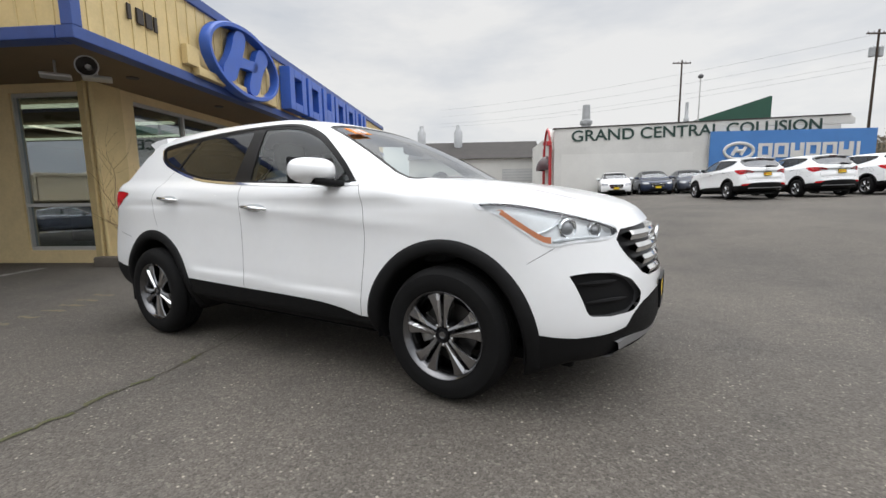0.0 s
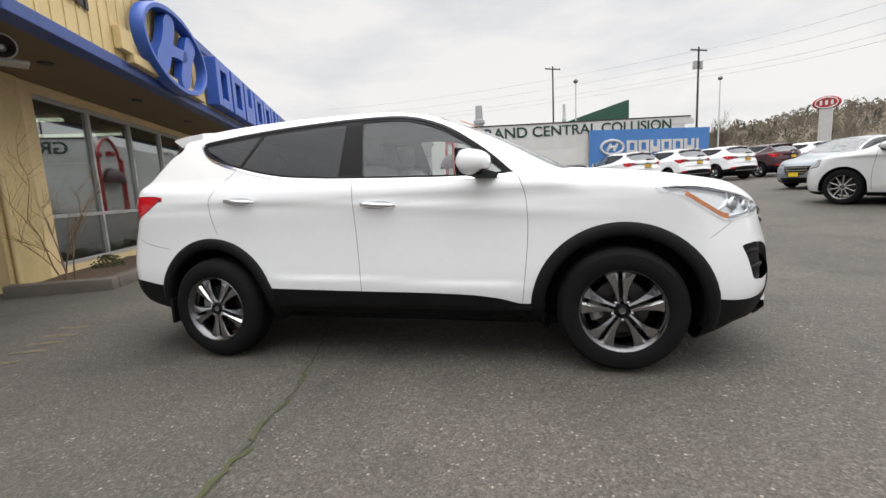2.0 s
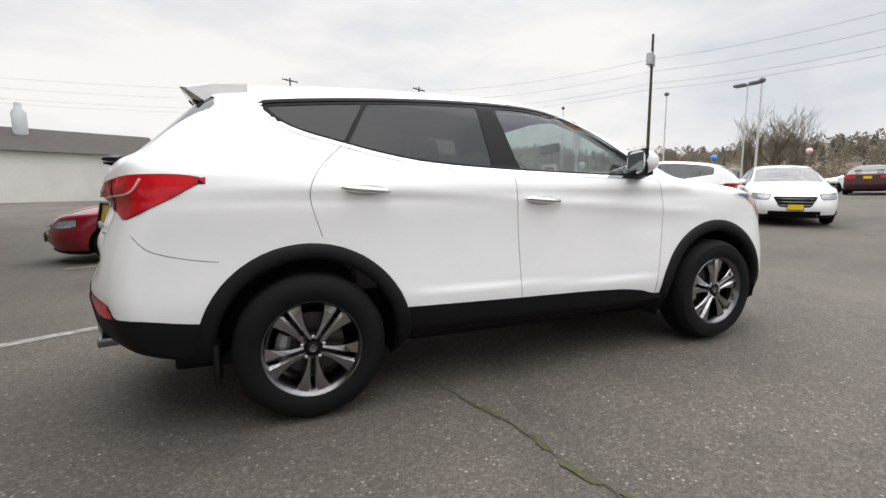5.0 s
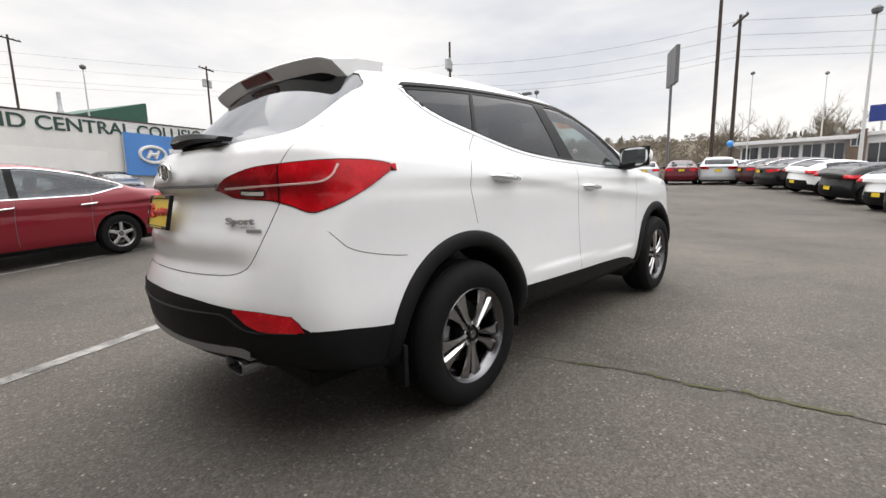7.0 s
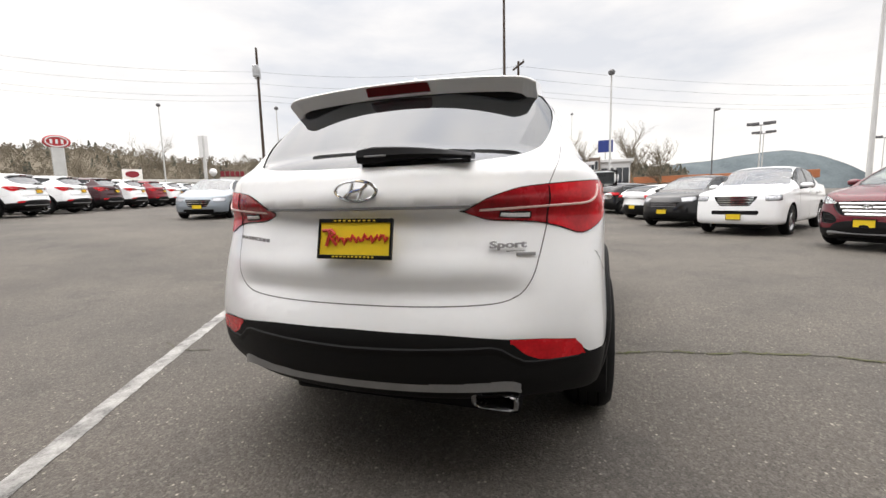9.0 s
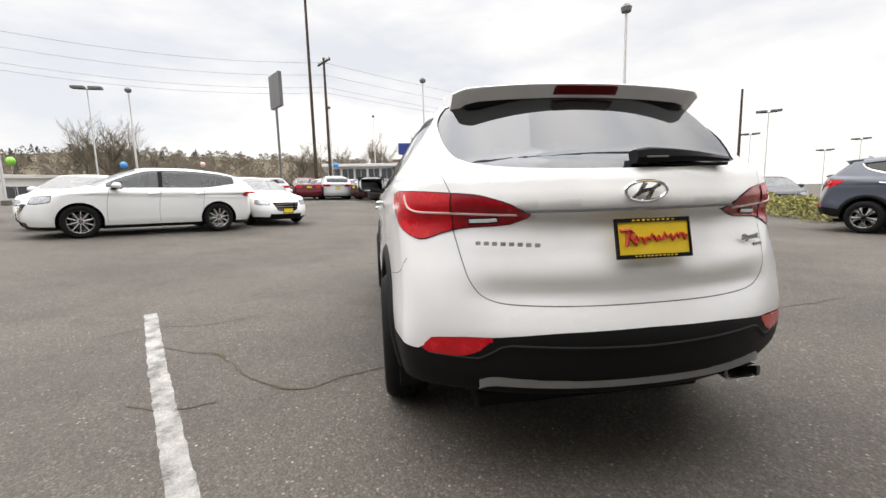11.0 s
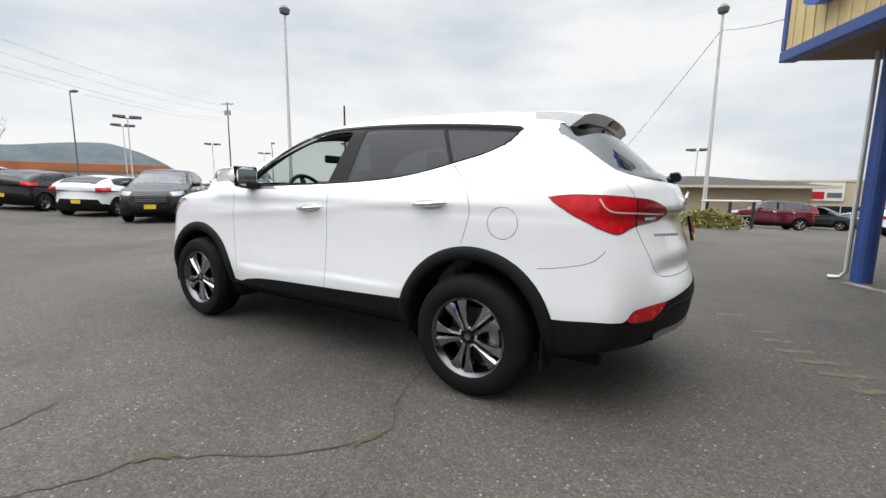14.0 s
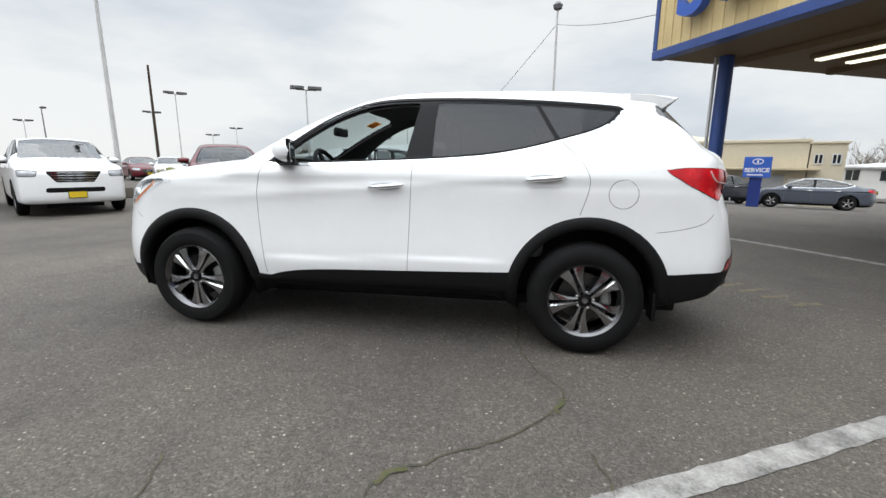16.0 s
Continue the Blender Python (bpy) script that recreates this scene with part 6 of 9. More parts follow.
def twigs(name, at, height, seed, label, spread=0.5):
    """A leafless shrub of thin forking stems."""
    rng = random.Random(seed)
    root = empty(name)
    root.matrix_world = at
    bm = bmesh.new()
    def grow(p, d, ln, r, lvl):
        pts = [p]
        q = p.copy()
        dd = d.copy()
        for _ in range(4):
            dd = (dd + Vector((rng.uniform(-1, 1), rng.uniform(-1, 1), rng.uniform(-0.2, 0.5))) * 0.20).normalized()
            q = q + dd * ln / 4
            pts.append(q.copy())
        tube(bm, pts, [r, r * 0.85, r * 0.7, r * 0.55, r * 0.4], 5, False)
        if lvl > 0:
            for k in range(rng.randint(3, 4)):
                i = rng.randint(1, 4)
                nd = (dd + Vector((rng.uniform(-1, 1), rng.uniform(-1, 1), rng.uniform(0.0, 0.7)))).normalized()
                grow(pts[i], nd, ln * rng.uniform(0.5, 0.75), r * 0.5, lvl - 1)
    for k in range(4):
        grow(Vector((rng.uniform(-0.1, 0.1), rng.uniform(-0.1, 0.1), 0.0)), Vector((rng.uniform(-spread, spread), rng.uniform(-spread, spread), 1)).normalized(), height * 0.55, 0.012, 3)
    part("branchwork", bm, M_TWIG, root, "thin bare brown branches", True)
    return tagged(root, label, "shrub")


twigs("bare_shrub", lot(-4.75, 3.45, 0.1, on_ground=False), 1.7, 4, "leafless brown shrub against the tan corner", 0.35)


def clumps(name, at, radius, height, count, seed, mat, label, size=0.05, category="shrub"):
    """A leafy bush made of many small blades."""
    rng = random.Random(seed)
    V, T = [], []
    for _ in range(count):
        a, e = rng.uniform(0, 6.28), rng.random()
        r = radius * math.sqrt(rng.random()) * (1.0 - 0.5 * e)
        lump = 1 + 0.3 * math.sin(3 * a + seed) + 0.2 * math.sin(7 * a)
        p = Vector((r * math.cos(a) * lump, r * math.sin(a) * lump, height * e ** 0.8 * (1 - 0.25 * r / radius)))
        d = Vector((rng.uniform(-1, 1), rng.uniform(-1, 1), rng.uniform(0, 1.2))).normalized() * size * rng.uniform(0.6, 1.5)
        s = d.orthogonal().normalized() * size * 0.35
        i = len(V)
        V += [p - s, p + d * 0.5 + s, p + d, p + d * 0.4 - s * 1.2]
        T.append((i, i + 1, i + 2, i + 3))
    me = bpy.data.meshes.new("foliage")
    me.from_pydata([tuple(v) for v in V], [], T)
    me.materials.append(mat)
    root = empty(name, at)
    o = new("foliage", me)
    o.parent = root
    bm = bmesh.new()
    for k in range(5):
        t = 1.256 * k
        tube(bm, [(0, 0, 0), (radius * 0.3 * math.cos(t), radius * 0.3 * math.sin(t), height * 0.45), (radius * 0.5 * math.cos(t), radius * 0.5 * math.sin(t), height * 0.75)], [0.02, 0.014, 0.006], 5, False)
    part("branchwork", bm, M_TWIG, root)
    return tagged(root, label, category)


for i, (n_, u_) in enumerate(((-4.6, 5.6), (-4.7, 7.0), (-4.45, 8.2), (-4.7, 9.2), (-4.5, 6.3), (-4.85, 4.6))):
    clumps("bed_plant", lot(n_, u_, 0.09, on_ground=False), 0.22, 0.22, 260, 60 + i, M_LEAF, "small low evergreen plant in the bark bed", 0.04, "plant")
for i in range(14):
    rng = random.Random(100 + i)
    bm = bmesh.new()
    bmesh.ops.create_icosphere(bm, subdivisions=2, radius=1)
    for v in bm.verts:
        v.co = v.co * (1 + 0.25 * noise.noise(v.co * 1.7 + Vector((i, 0, 0))))
    bmesh.ops.scale(bm, verts=bm.verts, vec=(0.11, 0.13, 0.07))
    o = part("stone", bm, M_STONE, None, "", True)
    o.matrix_world = lot(-4.28 - 0.25 * rng.random(), 5.6 + 0.3 * i, 0.15, rng.uniform(0, 180), False)
    tagged(o, "rounded grey stone in the planting bed", "stone", "planter stones")

# ---- drive canopy with blue post ----
CN, CU = -4.90, -3.0


def canopy():
    root = empty("drive_canopy", LOT.copy())
    tagged(root, "tan drive-through canopy with blue trim and one blue post", "canopy", kind="structure")
    bm = bmesh.new()
    box(bm, CN - 0.14, CN, CU, FU - 0.4, 3.08, 4.30)
    part("fascia_board", bm, M_TAN, root, "tan board fascia")
    bm = bmesh.new()
    box(bm, -14.0, CN - 0.15, CU, CU + 0.14, 3.08, 4.30)
    part("fascia_board", bm, M_TAN, root, "tan board fascia")
    bat = bmesh.new()
    box(bat, CN - 0.006, CN + 0.014, -0.014, 0.014, 3.09, 4.25)
    first = part("batten", bat, M_TAN, root)
    first.location = (0, CU + 0.16, 0)
    for i in range(1, 20):
        o = new("batten", first.data)
        o.parent = root
        o.location = (0, CU + 0.16 + 0.19 * i, 0)
    bm = bmesh.new()
    box(bm, CN - 0.18, CN + 0.03, CU - 0.03, FU - 0.4, 2.95, 3.09, 0.01)
    box(bm, CN - 0.08, CN + 0.026, CU - 0.03, CU + 0.05, 3.10, 4.22, 0.01)
    box(bm, CN - 0.18, CN + 0.03, CU - 0.03, FU - 0.4, 4.23, 4.36, 0.01)
    part("canopy_trim", bm, M_BLUE, root, "blue painted canopy trim")
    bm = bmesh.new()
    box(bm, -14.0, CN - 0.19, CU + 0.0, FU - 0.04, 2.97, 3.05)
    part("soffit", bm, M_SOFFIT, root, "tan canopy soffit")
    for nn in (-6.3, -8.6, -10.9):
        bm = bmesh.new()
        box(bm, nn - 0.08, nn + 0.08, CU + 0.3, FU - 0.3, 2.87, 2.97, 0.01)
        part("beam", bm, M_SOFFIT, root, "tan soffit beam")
    for k, nn in enumerate((-7.2, -7.9, -9.9)):
        bm = bmesh.new()
        box(bm, nn - 0.12, nn + 0.12, CU + 1.0, CU + 3.4, 2.90, 2.965, 0.01)
        part("light_housing", bm, M_SOFFIT, root, "strip light housing")
        for s in (-0.05, 0.05):
            bm = bmesh.new()
            tube(bm, [(nn + s, CU + 1.05, 2.885), (nn + s, CU + 3.35, 2.885)], 0.019, 8)
            part("light_tube", bm, M_LAMPTUBE, root, "lit fluorescent tube", True)
    bm = bmesh.new()
    prism(bm, rounded([(-0.11, -0.10), (0.11, -0.10), (0.11, 0.10), (-0.11, 0.10)], 2).tolist(), 2.96, Matrix.Translation((CN - 0.98, CU - 0.0 + 0.55, 0)))
    part("post", bm, M_BLUE, root, "blue painted steel post")
    bm = bmesh.new()
    tube(bm, [(CN - 0.84, CU + 0.47, 2.95), (CN - 0.84, CU + 0.47, 0.12), (CN - 0.80, CU + 0.43, 0.04), (CN - 0.70, CU + 0.36, 0.03)], 0.028, 8)
    part("downpipe", bm, M_ALU, root, "white downpipe", True)


canopy()


def text_mesh(name, body, size, depth, mat, m, parent=None, label="", category="", squash=1.0, bold=0.0, width=0.0):
    cu = bpy.data.curves.new(name, "FONT")
    cu.body, cu.size, cu.extrude, cu.offset = body, size, depth, bold
    cu.align_x = "CENTER"
    tmp = bpy.data.objects.new(name, cu)
    scene.collection.objects.link(tmp)
    bpy.context.view_layer.update()
    me = bpy.data.meshes.new_from_object(tmp.evaluated_get(bpy.context.evaluated_depsgraph_get()))
    bpy.data.objects.remove(tmp)
    me.materials.clear()
    if width:
        xs = [v.co.x for v in me.vertices]
        squash = width / (max(xs) - min(xs))
    me.materials.append(mat)
    o = new(name, me)
    o.parent = parent
    o.matrix_local = m @ Matrix.Diagonal((squash, 1, 1, 1))
    return tagged(o, label, category)


face_n = Matrix(((0, 0, 1, 0), (1, 0, 0, 0), (0, 1, 0, 0), (0, 0, 0, 1)))      # text that faces away from the wall along n
face_mu = Matrix(((1, 0, 0, 0), (0, 0, -1, 0), (0, 1, 0, 0), (0, 0, 0, 1)))     # text that faces along minus u
text_mesh("canopy_letter", "S", 1.15, 0.07, M_SIGNBLUE, LOT @ Matrix.Translation((CN + 0.16, -2.1, 3.42)) @ face_n, None, "blue letter S on the canopy fascia", "sign", 1.0, 0.03)
bm = bmesh.new()
box(bm, CN + 0.06, CN + 0.22, -1.62, -0.92, 3.42, 4.15, 0.02)
o = lot_part("canopy_letter_block", bm, M_SIGNBLUE)
tagged(o, "blue letter block cut off at the roof edge", "sign")


# ---- the white car in the middle ----
suv, SUV_F = make_suv(0.03)
tagged(suv, "glossy white sport utility car with black lower cladding", "car")
bm = bmesh.new()
STICK = Matrix.Translation((0.435, -0.455, 1.532)) @ Euler((radians(3), radians(23.5), 0)).to_matrix().to_4x4() @ Matrix.Rotation(radians(90), 4, "Z")
box(bm, -0.085, 0.085, -0.05, 0.05, 0.0, 0.003, 0.0, None)
o = part("price_sticker", bm, M_ORANGE, suv, "orange year sticker on the windscreen")
o.matrix_local = STICK
text_mesh("sticker_number", "15", 0.10, 0.002, M_PAINT["white"], STICK @ Matrix.Translation((0, -0.035, 0.005)), suv, "pale figures 15", "", 1.2, 0.004)


WORD = Matrix(((0.396, 0, -0.918, -2.243), (-0.918, 0, -0.396, -0.542), (0, 1, 0, 0.940), (0, 0, 0, 1)))
text_mesh("trim_badge", "Sport", 0.033, 0.004, M_BADGE, WORD, suv, "small chrome word Sport", "", 1.75, 0.001)


bm = bmesh.new()
box(bm, 0.030, 0.098, -0.030, -0.018, -0.001, 0.004, 0.001)
o = part("trim_bar", bm, M_BADGE, suv, "small chrome bar under the word")
o.matrix_local = WORD


# ---- other parked cars ----
def car_field(c):
    hw, xf, xr = c["half"], c["nose"], c["tail"]
    plan = smooth_curve([xr, xr + 0.5, xr + 1.1, 0.0, xf - 1.1, xf - 0.5, xf], [hw - 0.13, hw - 0.04, hw - 0.005, hw, hw - 0.005, hw - 0.03, hw - 0.13])
    b = c["belt"]
    sect = smooth_curve([0.12, 0.25, 0.40, 0.60, b - 0.15, b, b + 0.3], [-0.12, -0.04, -0.005, 0.0, -0.015, -0.045, -0.16])
    hz = c["hood"][1][-1]
    nose = smooth_curve([0.12, 0.25, 0.45, hz - 0.05, hz + 0.12, hz + 0.4], [-0.22, -0.06, 0.0, -0.03, -0.13, -0.30])
    tz = c["deck"][1][0]
    tail = smooth_curve([0.12, 0.30, 0.50, tz - 0.25, tz, tz + 0.3], [-0.25, -0.06, 0.0, -0.03, -0.06, -0.20])
    hood, deck, roof = smooth_curve(*c["hood"]), smooth_curve(*c["deck"]), smooth_curve(*c["roof"])
    mid = c["hood"][0][0]

    def F(x, y, z):
        a = np.abs(y)
        low = a - plan(x) - sect(z) - 0.008 * np.exp(-((z - b + 0.14 - 0.03 * x) / 0.03) ** 2)
        front = x - xf - nose(z) + c.get("bow", 0.30) * (a / 0.8) ** 2.4
        back = xr - x - tail(z) + 0.20 * (a / 0.75) ** 2.3
        top = z - np.where(x > mid, hood(x), deck(x)) + 0.05 * (a / 0.85) ** 2.5
        k = c.get("crisp", 1.0)
        body = smax(smax(low, front, 0.16 * k), smax(back, top, 0.06), 0.08 * k)
        body = smax(body, c.get("floor", 0.19) - z, 0.08)
        g = a - (hw - 0.055 - c.get("tumble", 0.5) * np.maximum(z - b, -0.1))
        up = z - roof(x) + 0.04 * (a / 0.6) ** 2.4
        end = np.maximum(np.maximum(b - 0.1 - z, x - c["roof"][0][-1]), c["roof"][0][0] - x)
        green = smax(smax(g, up, 0.09), end, 0.03)
        return smin(body, green, 0.05)
    return F, roof


def make_car(c, key, name="car"):
    F, roof = car_field(c)
    paint_mat = M_PAINT[key]
    root = empty(name)
    hw, xf, xr, b = c["half"], c["nose"], c["tail"], c["belt"]
    af, ar, wr = c["axles"][0], c["axles"][1], c["wheel"]
    sk = Skin(F, (xr - 0.15, -hw - 0.12, 0.08), (xf + 0.15, hw + 0.12, max(c["roof"][1]) + 0.1), 0.045)
    for ax in (af, ar):
        sk.region(1, lambda x, y, z, ax=ax: np.hypot(x - ax, z - wr) - wr - 0.055, lambda x, y, z: np.abs(y) > 0.5)
    if c.get("clad", 0):
        sk.region(2, lambda x, y, z: z - c["clad"] - 0.06 * np.clip((x - xf + 0.5) * 4, 0, 1) - 0.10 * np.clip((xr + 0.5 - x) * 4, 0, 1), None, [0])
    else:
        sk.region(2, lambda x, y, z: z - 0.27, None, [0])
    if c.get("diffuser", 0):
        sk.region(2, lambda x, y, z: smax(np.abs(y) - 0.78 + 0.55 * (z - 0.28), z - 0.60, 0.04), lambda x, y, z: x < xr + 0.5, [0])
    w0, w1 = c["glass"]
    drop = smooth_curve([w0 - 0.5, w0, w0 + c.get("kick", 0.5), w1, w1 + 1], [0.16, 0.14, 0.035, 0.02, 0.02])
    dlo = lambda x, y, z: smax(smax(b + drop(x) - z, z - (roof(x) - 0.075), 0.05), smax(w0 - x, x - w1, 0.05), 0.06)
    upper = lambda x, y, z: (np.abs(y) > 0.40) & (z > b - 0.05)
    sk.region(4, lambda x, y, z: dlo(x, y, z) - 0.012, upper, [0])
    sk.region(5, dlo, upper, [4])
    sk.band(6, lambda x, y, z: x - c["pillar"] + 0.1 * (z - b), 0.045, upper, [5])
    s0, s1 = c["screen"]
    sk.region(8, lambda x, y, z: smax(smax(s0 - x, x - s1 + 0.12 * np.abs(y) ** 2, 0.05), np.abs(y) - (0.60 + 0.13 * (x - s0) / (s1 - s0)) * hw / 0.9, 0.08), lambda x, y, z: z > b - 0.08, [0])
    if "back_x" in c:
        r0, r1 = c["back_x"]
        sk.region(9, lambda x, y, z: smax(smax(r0 - x, x - r1, 0.05), np.abs(y) - 0.60 * hw / 0.9, 0.08), lambda x, y, z: z > b - 0.02, [0])
    else:
        z0, z1 = c["back_z"]
        sk.region(9, lambda x, y, z: smax(smax(z0 - z, z - z1, 0.05), np.abs(y) - 0.66 * hw / 0.9, 0.08), lambda x, y, z: x < xr + c.get("back_deep", 0.75), [0])
    p0, p1, z0, z1 = c["head"]
    hp = lambda x, y: x - np.abs(y) - (xf - hw)
    hd = lambda x, y, z: smax(smax(p0 - hp(x, y), hp(x, y) - p1, 0.03), smax(z0 + 0.12 * np.maximum(-0.1 - hp(x, y), 0) - z, z - z1 - 0.10 * (p1 - hp(x, y)) * 0.5, 0.02), 0.03)
    sk.region(10, hd, lambda x, y, z: x > 0.8, [0])
    sk.region(13, lambda x, y, z: -hd(x, y, z) - 0.014, lambda x, y, z: x > 0.8, [10])
    p0t, p1t, y0, y1 = c["rear"]
    tp = lambda x, y: -x - np.abs(y) - (-xr - hw)
    tl = lambda x, y, z: smax(smax(p0t - tp(x, y), tp(x, y) - p1t, 0.03), smax(y0 + 0.10 * np.maximum(0.1 - tp(x, y), 0) - z, z - y1, 0.02), 0.03)
    sk.region(11, tl, lambda x, y, z: x < -0.8, [0])
    gw, g0, g1 = c["grille"]
    sk.region(12, lambda x, y, z: smax(np.abs(y) - gw * (0.8 + 0.4 * (z - g0) / (g1 - g0)), np.maximum(g0 - z, z - g1), 0.03), lambda x, y, z: x > xf - 0.6, [0, 2])
    sk.region(12, lambda x, y, z: smax(np.abs(y) - 0.5, np.abs(z - c.get("slit", 0.31)) - 0.05, 0.03), lambda x, y, z: x > xf - 0.6, [0, 2])
    for xx in c["doors"]:
        sk.band(20, lambda x, y, z, xx=xx: x - xx - 0.06 * np.sin(z * 3), 0.004, lambda x, y, z: (np.abs(y) > 0.55) & (z < b + 0.03) & (z > 0.32), [0])
    tg = sk.tag
    x, y, z = sk.mid()
    body = sk.piece("body", tg == 0, paint_mat, root, 0.0, "painted steel body")
    for s in (1, -1):
        sk.piece("panel_gap", (tg == 20) & (y * s > 0), M_GAP, body, -0.004, "thin dark door seams", True)
    sk.piece("lower_trim", tg == 2, M_CLAD, root, 0.003, "black lower trim")
    sk.piece("windscreen", tg == 8, c.get("wglass", M_SCREEN), root, -0.004, "windscreen")
    sk.piece("rear_window", tg == 9, M_TINT, root, -0.004, "dark rear window")
    sk.piece("grille", tg == 12, M_GLOSSBLK, root, -0.02, "black grille opening", True)
    for s in (1, -1):
        q = y * s > 0
        sk.piece("window_trim", (tg == 4) & q, M_CHROME if c.get("bright", 1) else M_GLOSSBLK, root, 0.002, "window surround", True)
        sk.piece("side_window", (tg == 5) & q, M_SIDEGLASS, root, -0.005, "side window glass")
        sk.piece("window_pillar", (tg == 6) & q, M_GLOSSBLK, root, -0.002, "black window pillar")
        hl = sk.piece("headlamp", (tg == 10) & q, M_LAMPGREY, root, 0.003, "clear headlamp")
        sk.piece("lamp_bezel", (tg == 13) & q, M_GLOSSBLK, hl, 0.002, "dark lamp edge")
        sk.piece("tail_lamp", (tg == 11) & q, M_RED, root, 0.003, "red tail lamp")
        mirror(root, s, c["mirror"], hw - 0.07, b + 0.02, paint_mat)
        for xx in c["handles"]:
            door_handle(root, F, xx, b - 0.10, s)
        for ax in (af, ar):
            wheel_well(root, ax, wr, wr + 0.058, 0.5, hw - 0.02, s)
            make_wheel(root, ax, s * (hw - 0.115), s, wr, 0.21, wr - 0.115, c.get("spokes", "five"))
    lining = np.isin(tg, [0, 4, 6]) & (z > 0.45)
    sk.piece("cabin_lining", lining, M_CABIN, root, -0.04, "dark cabin lining", True)
    for k in range(c.get("bars", 3)):
        zz = g0 + (g1 - g0) * (k + 0.7) / (c.get("bars", 3) + 0.3)
        bm = bmesh.new()
        prev = None
        for yy in np.linspace(-gw * 0.95, gw * 0.95, 9):
            xx = xf - c.get("bow", 0.30) * (abs(yy) / 0.8) ** 2.4 - 0.01 - 0.15 * max(0, zz - 0.6)
            ring = [bm.verts.new((xx + dx, yy, zz + dz)) for dx, dz in ((0.012, -0.012), (0.012, 0.012), (-0.04, 0.012), (-0.04, -0.012))]
            if prev:
                for q in range(4):
                    bm.faces.new((prev[q], prev[(q + 1) % 4], ring[(q + 1) % 4], ring[q]))
            prev = ring
        bmesh.ops.recalc_face_normals(bm, faces=bm.faces)
        part("grille_bar", bm, M_CHROME if c.get("bright", 1) or c.get("chrome_bars", 0) else M_SATIN, root, "grille bar")
    plate(root, (xf + 0.02, 0, c.get("plate_f", 0.46)), 1, False)
    plate(root, (xr - 0.015, 0, c.get("plate_r", 0.80)), -1, False)
    cabin(root, 0.36, 0.0 + c.get("seat_x", -0.10), c["screen"][1] - 0.35, True, c.get("seat_z", 0.34))
    bm = bmesh.new()
    box(bm, xr + 0.4, xf - 0.4, -0.5, 0.5, 0.17, 0.26, 0.02)
    part("underbody", bm, M_CLAD, root)
    return root


M_SCREEN = glass("car_glass", (0.55, 0.62, 0.61), 0.15, 0.02, 0.13)
M_SIDEGLASS = glass("side_glass", (0.40, 0.44, 0.43), 0.3, 0.02, 0.07)
SEDAN = dict(half=0.905, nose=2.30, tail=-2.40, belt=0.95, axles=(1.37, -1.38), wheel=0.322, hood=([0.75, 1.2, 1.7, 2.05, 2.3], [1.02, 0.98, 0.91, 0.82, 0.66]), deck=([-2.4, -2.2, -1.7, -1.0, 0.75], [0.98, 1.04, 1.07, 1.05, 1.0]),
             roof=([-2.05, -1.75, -1.3, -0.8, -0.3, 0.15, 0.55, 0.95, 1.25, 1.4], [1.00, 1.11, 1.27, 1.40, 1.462, 1.44, 1.33, 1.14, 0.99, 0.9]), glass=(-1.55, 0.92), pillar=-0.15, screen=(0.32, 1.16), back_x=(-1.85, -0.95),
             head=(-0.36, 0.28, 0.62, 0.75), rear=(-0.36, 0.38, 0.80, 0.94), grille=(0.36, 0.45, 0.70), doors=(0.85, -0.15, -1.05), mirror=0.80, handles=(0.0, -0.98), plate_r=0.84, kick=0.6)
HATCH = dict(half=0.895, nose=2.15, tail=-2.05, belt=0.97, axles=(1.30, -1.35), wheel=0.322, hood=([0.75, 1.2, 1.6, 1.95, 2.15], [1.02, 0.99, 0.92, 0.82, 0.66]), deck=([-2.05, -1.8, -1.2, 0.0, 0.75], [0.98, 1.02, 1.05, 1.02, 1.0]),
             roof=([-2.02, -1.88, -1.5, -1.0, -0.4, 0.1, 0.5, 0.9, 1.2, 1.35], [1.02, 1.18, 1.315, 1.38, 1.410, 1.385, 1.28, 1.11, 0.98, 0.9]), glass=(-1.35, 0.88), pillar=-0.25, screen=(0.28, 1.10), back_x=(-1.93, -1.25),
             head=(-0.42, 0.22, 0.64, 0.78), rear=(-0.38, 0.26, 0.84, 1.00), seat_z=0.32, diffuser=1, grille=(0.40, 0.40, 0.68), doors=(0.80, -0.45), mirror=0.76, handles=(-0.25, -0.9), plate_r=0.52, clad=0.36, bright=0, kick=0.9)
SMALLSUV = dict(half=0.91, nose=2.18, tail=-2.22, belt=1.09, axles=(1.30, -1.34), wheel=0.345, hood=([0.7, 1.1, 1.6, 1.95, 2.18], [1.16, 1.13, 1.06, 0.96, 0.80]), deck=([-2.22, -1.9, -1.0, 0.7], [1.12, 1.16, 1.16, 1.13]),
                roof=([-2.20, -2.05, -1.85, -1.4, -0.6, 0.0, 0.4, 0.8, 1.1, 1.25], [1.05, 1.38, 1.54, 1.615, 1.655, 1.635, 1.52, 1.32, 1.15, 1.05]), glass=(-1.70, 0.80), pillar=-0.2, screen=(0.20, 1.02), back_z=(1.16, 1.50), back_deep=0.5,
                head=(-0.40, 0.22, 0.80, 0.94), rear=(-0.34, 0.24, 0.88, 1.08), grille=(0.42, 0.62, 0.80), doors=(0.78, -0.2, -1.05), mirror=0.72, handles=(-0.05, -0.98), plate_f=0.50, plate_r=0.86, seat_z=0.50, clad=0.42, bright=0, floor=0.23, tumble=0.42, kick=0.7)
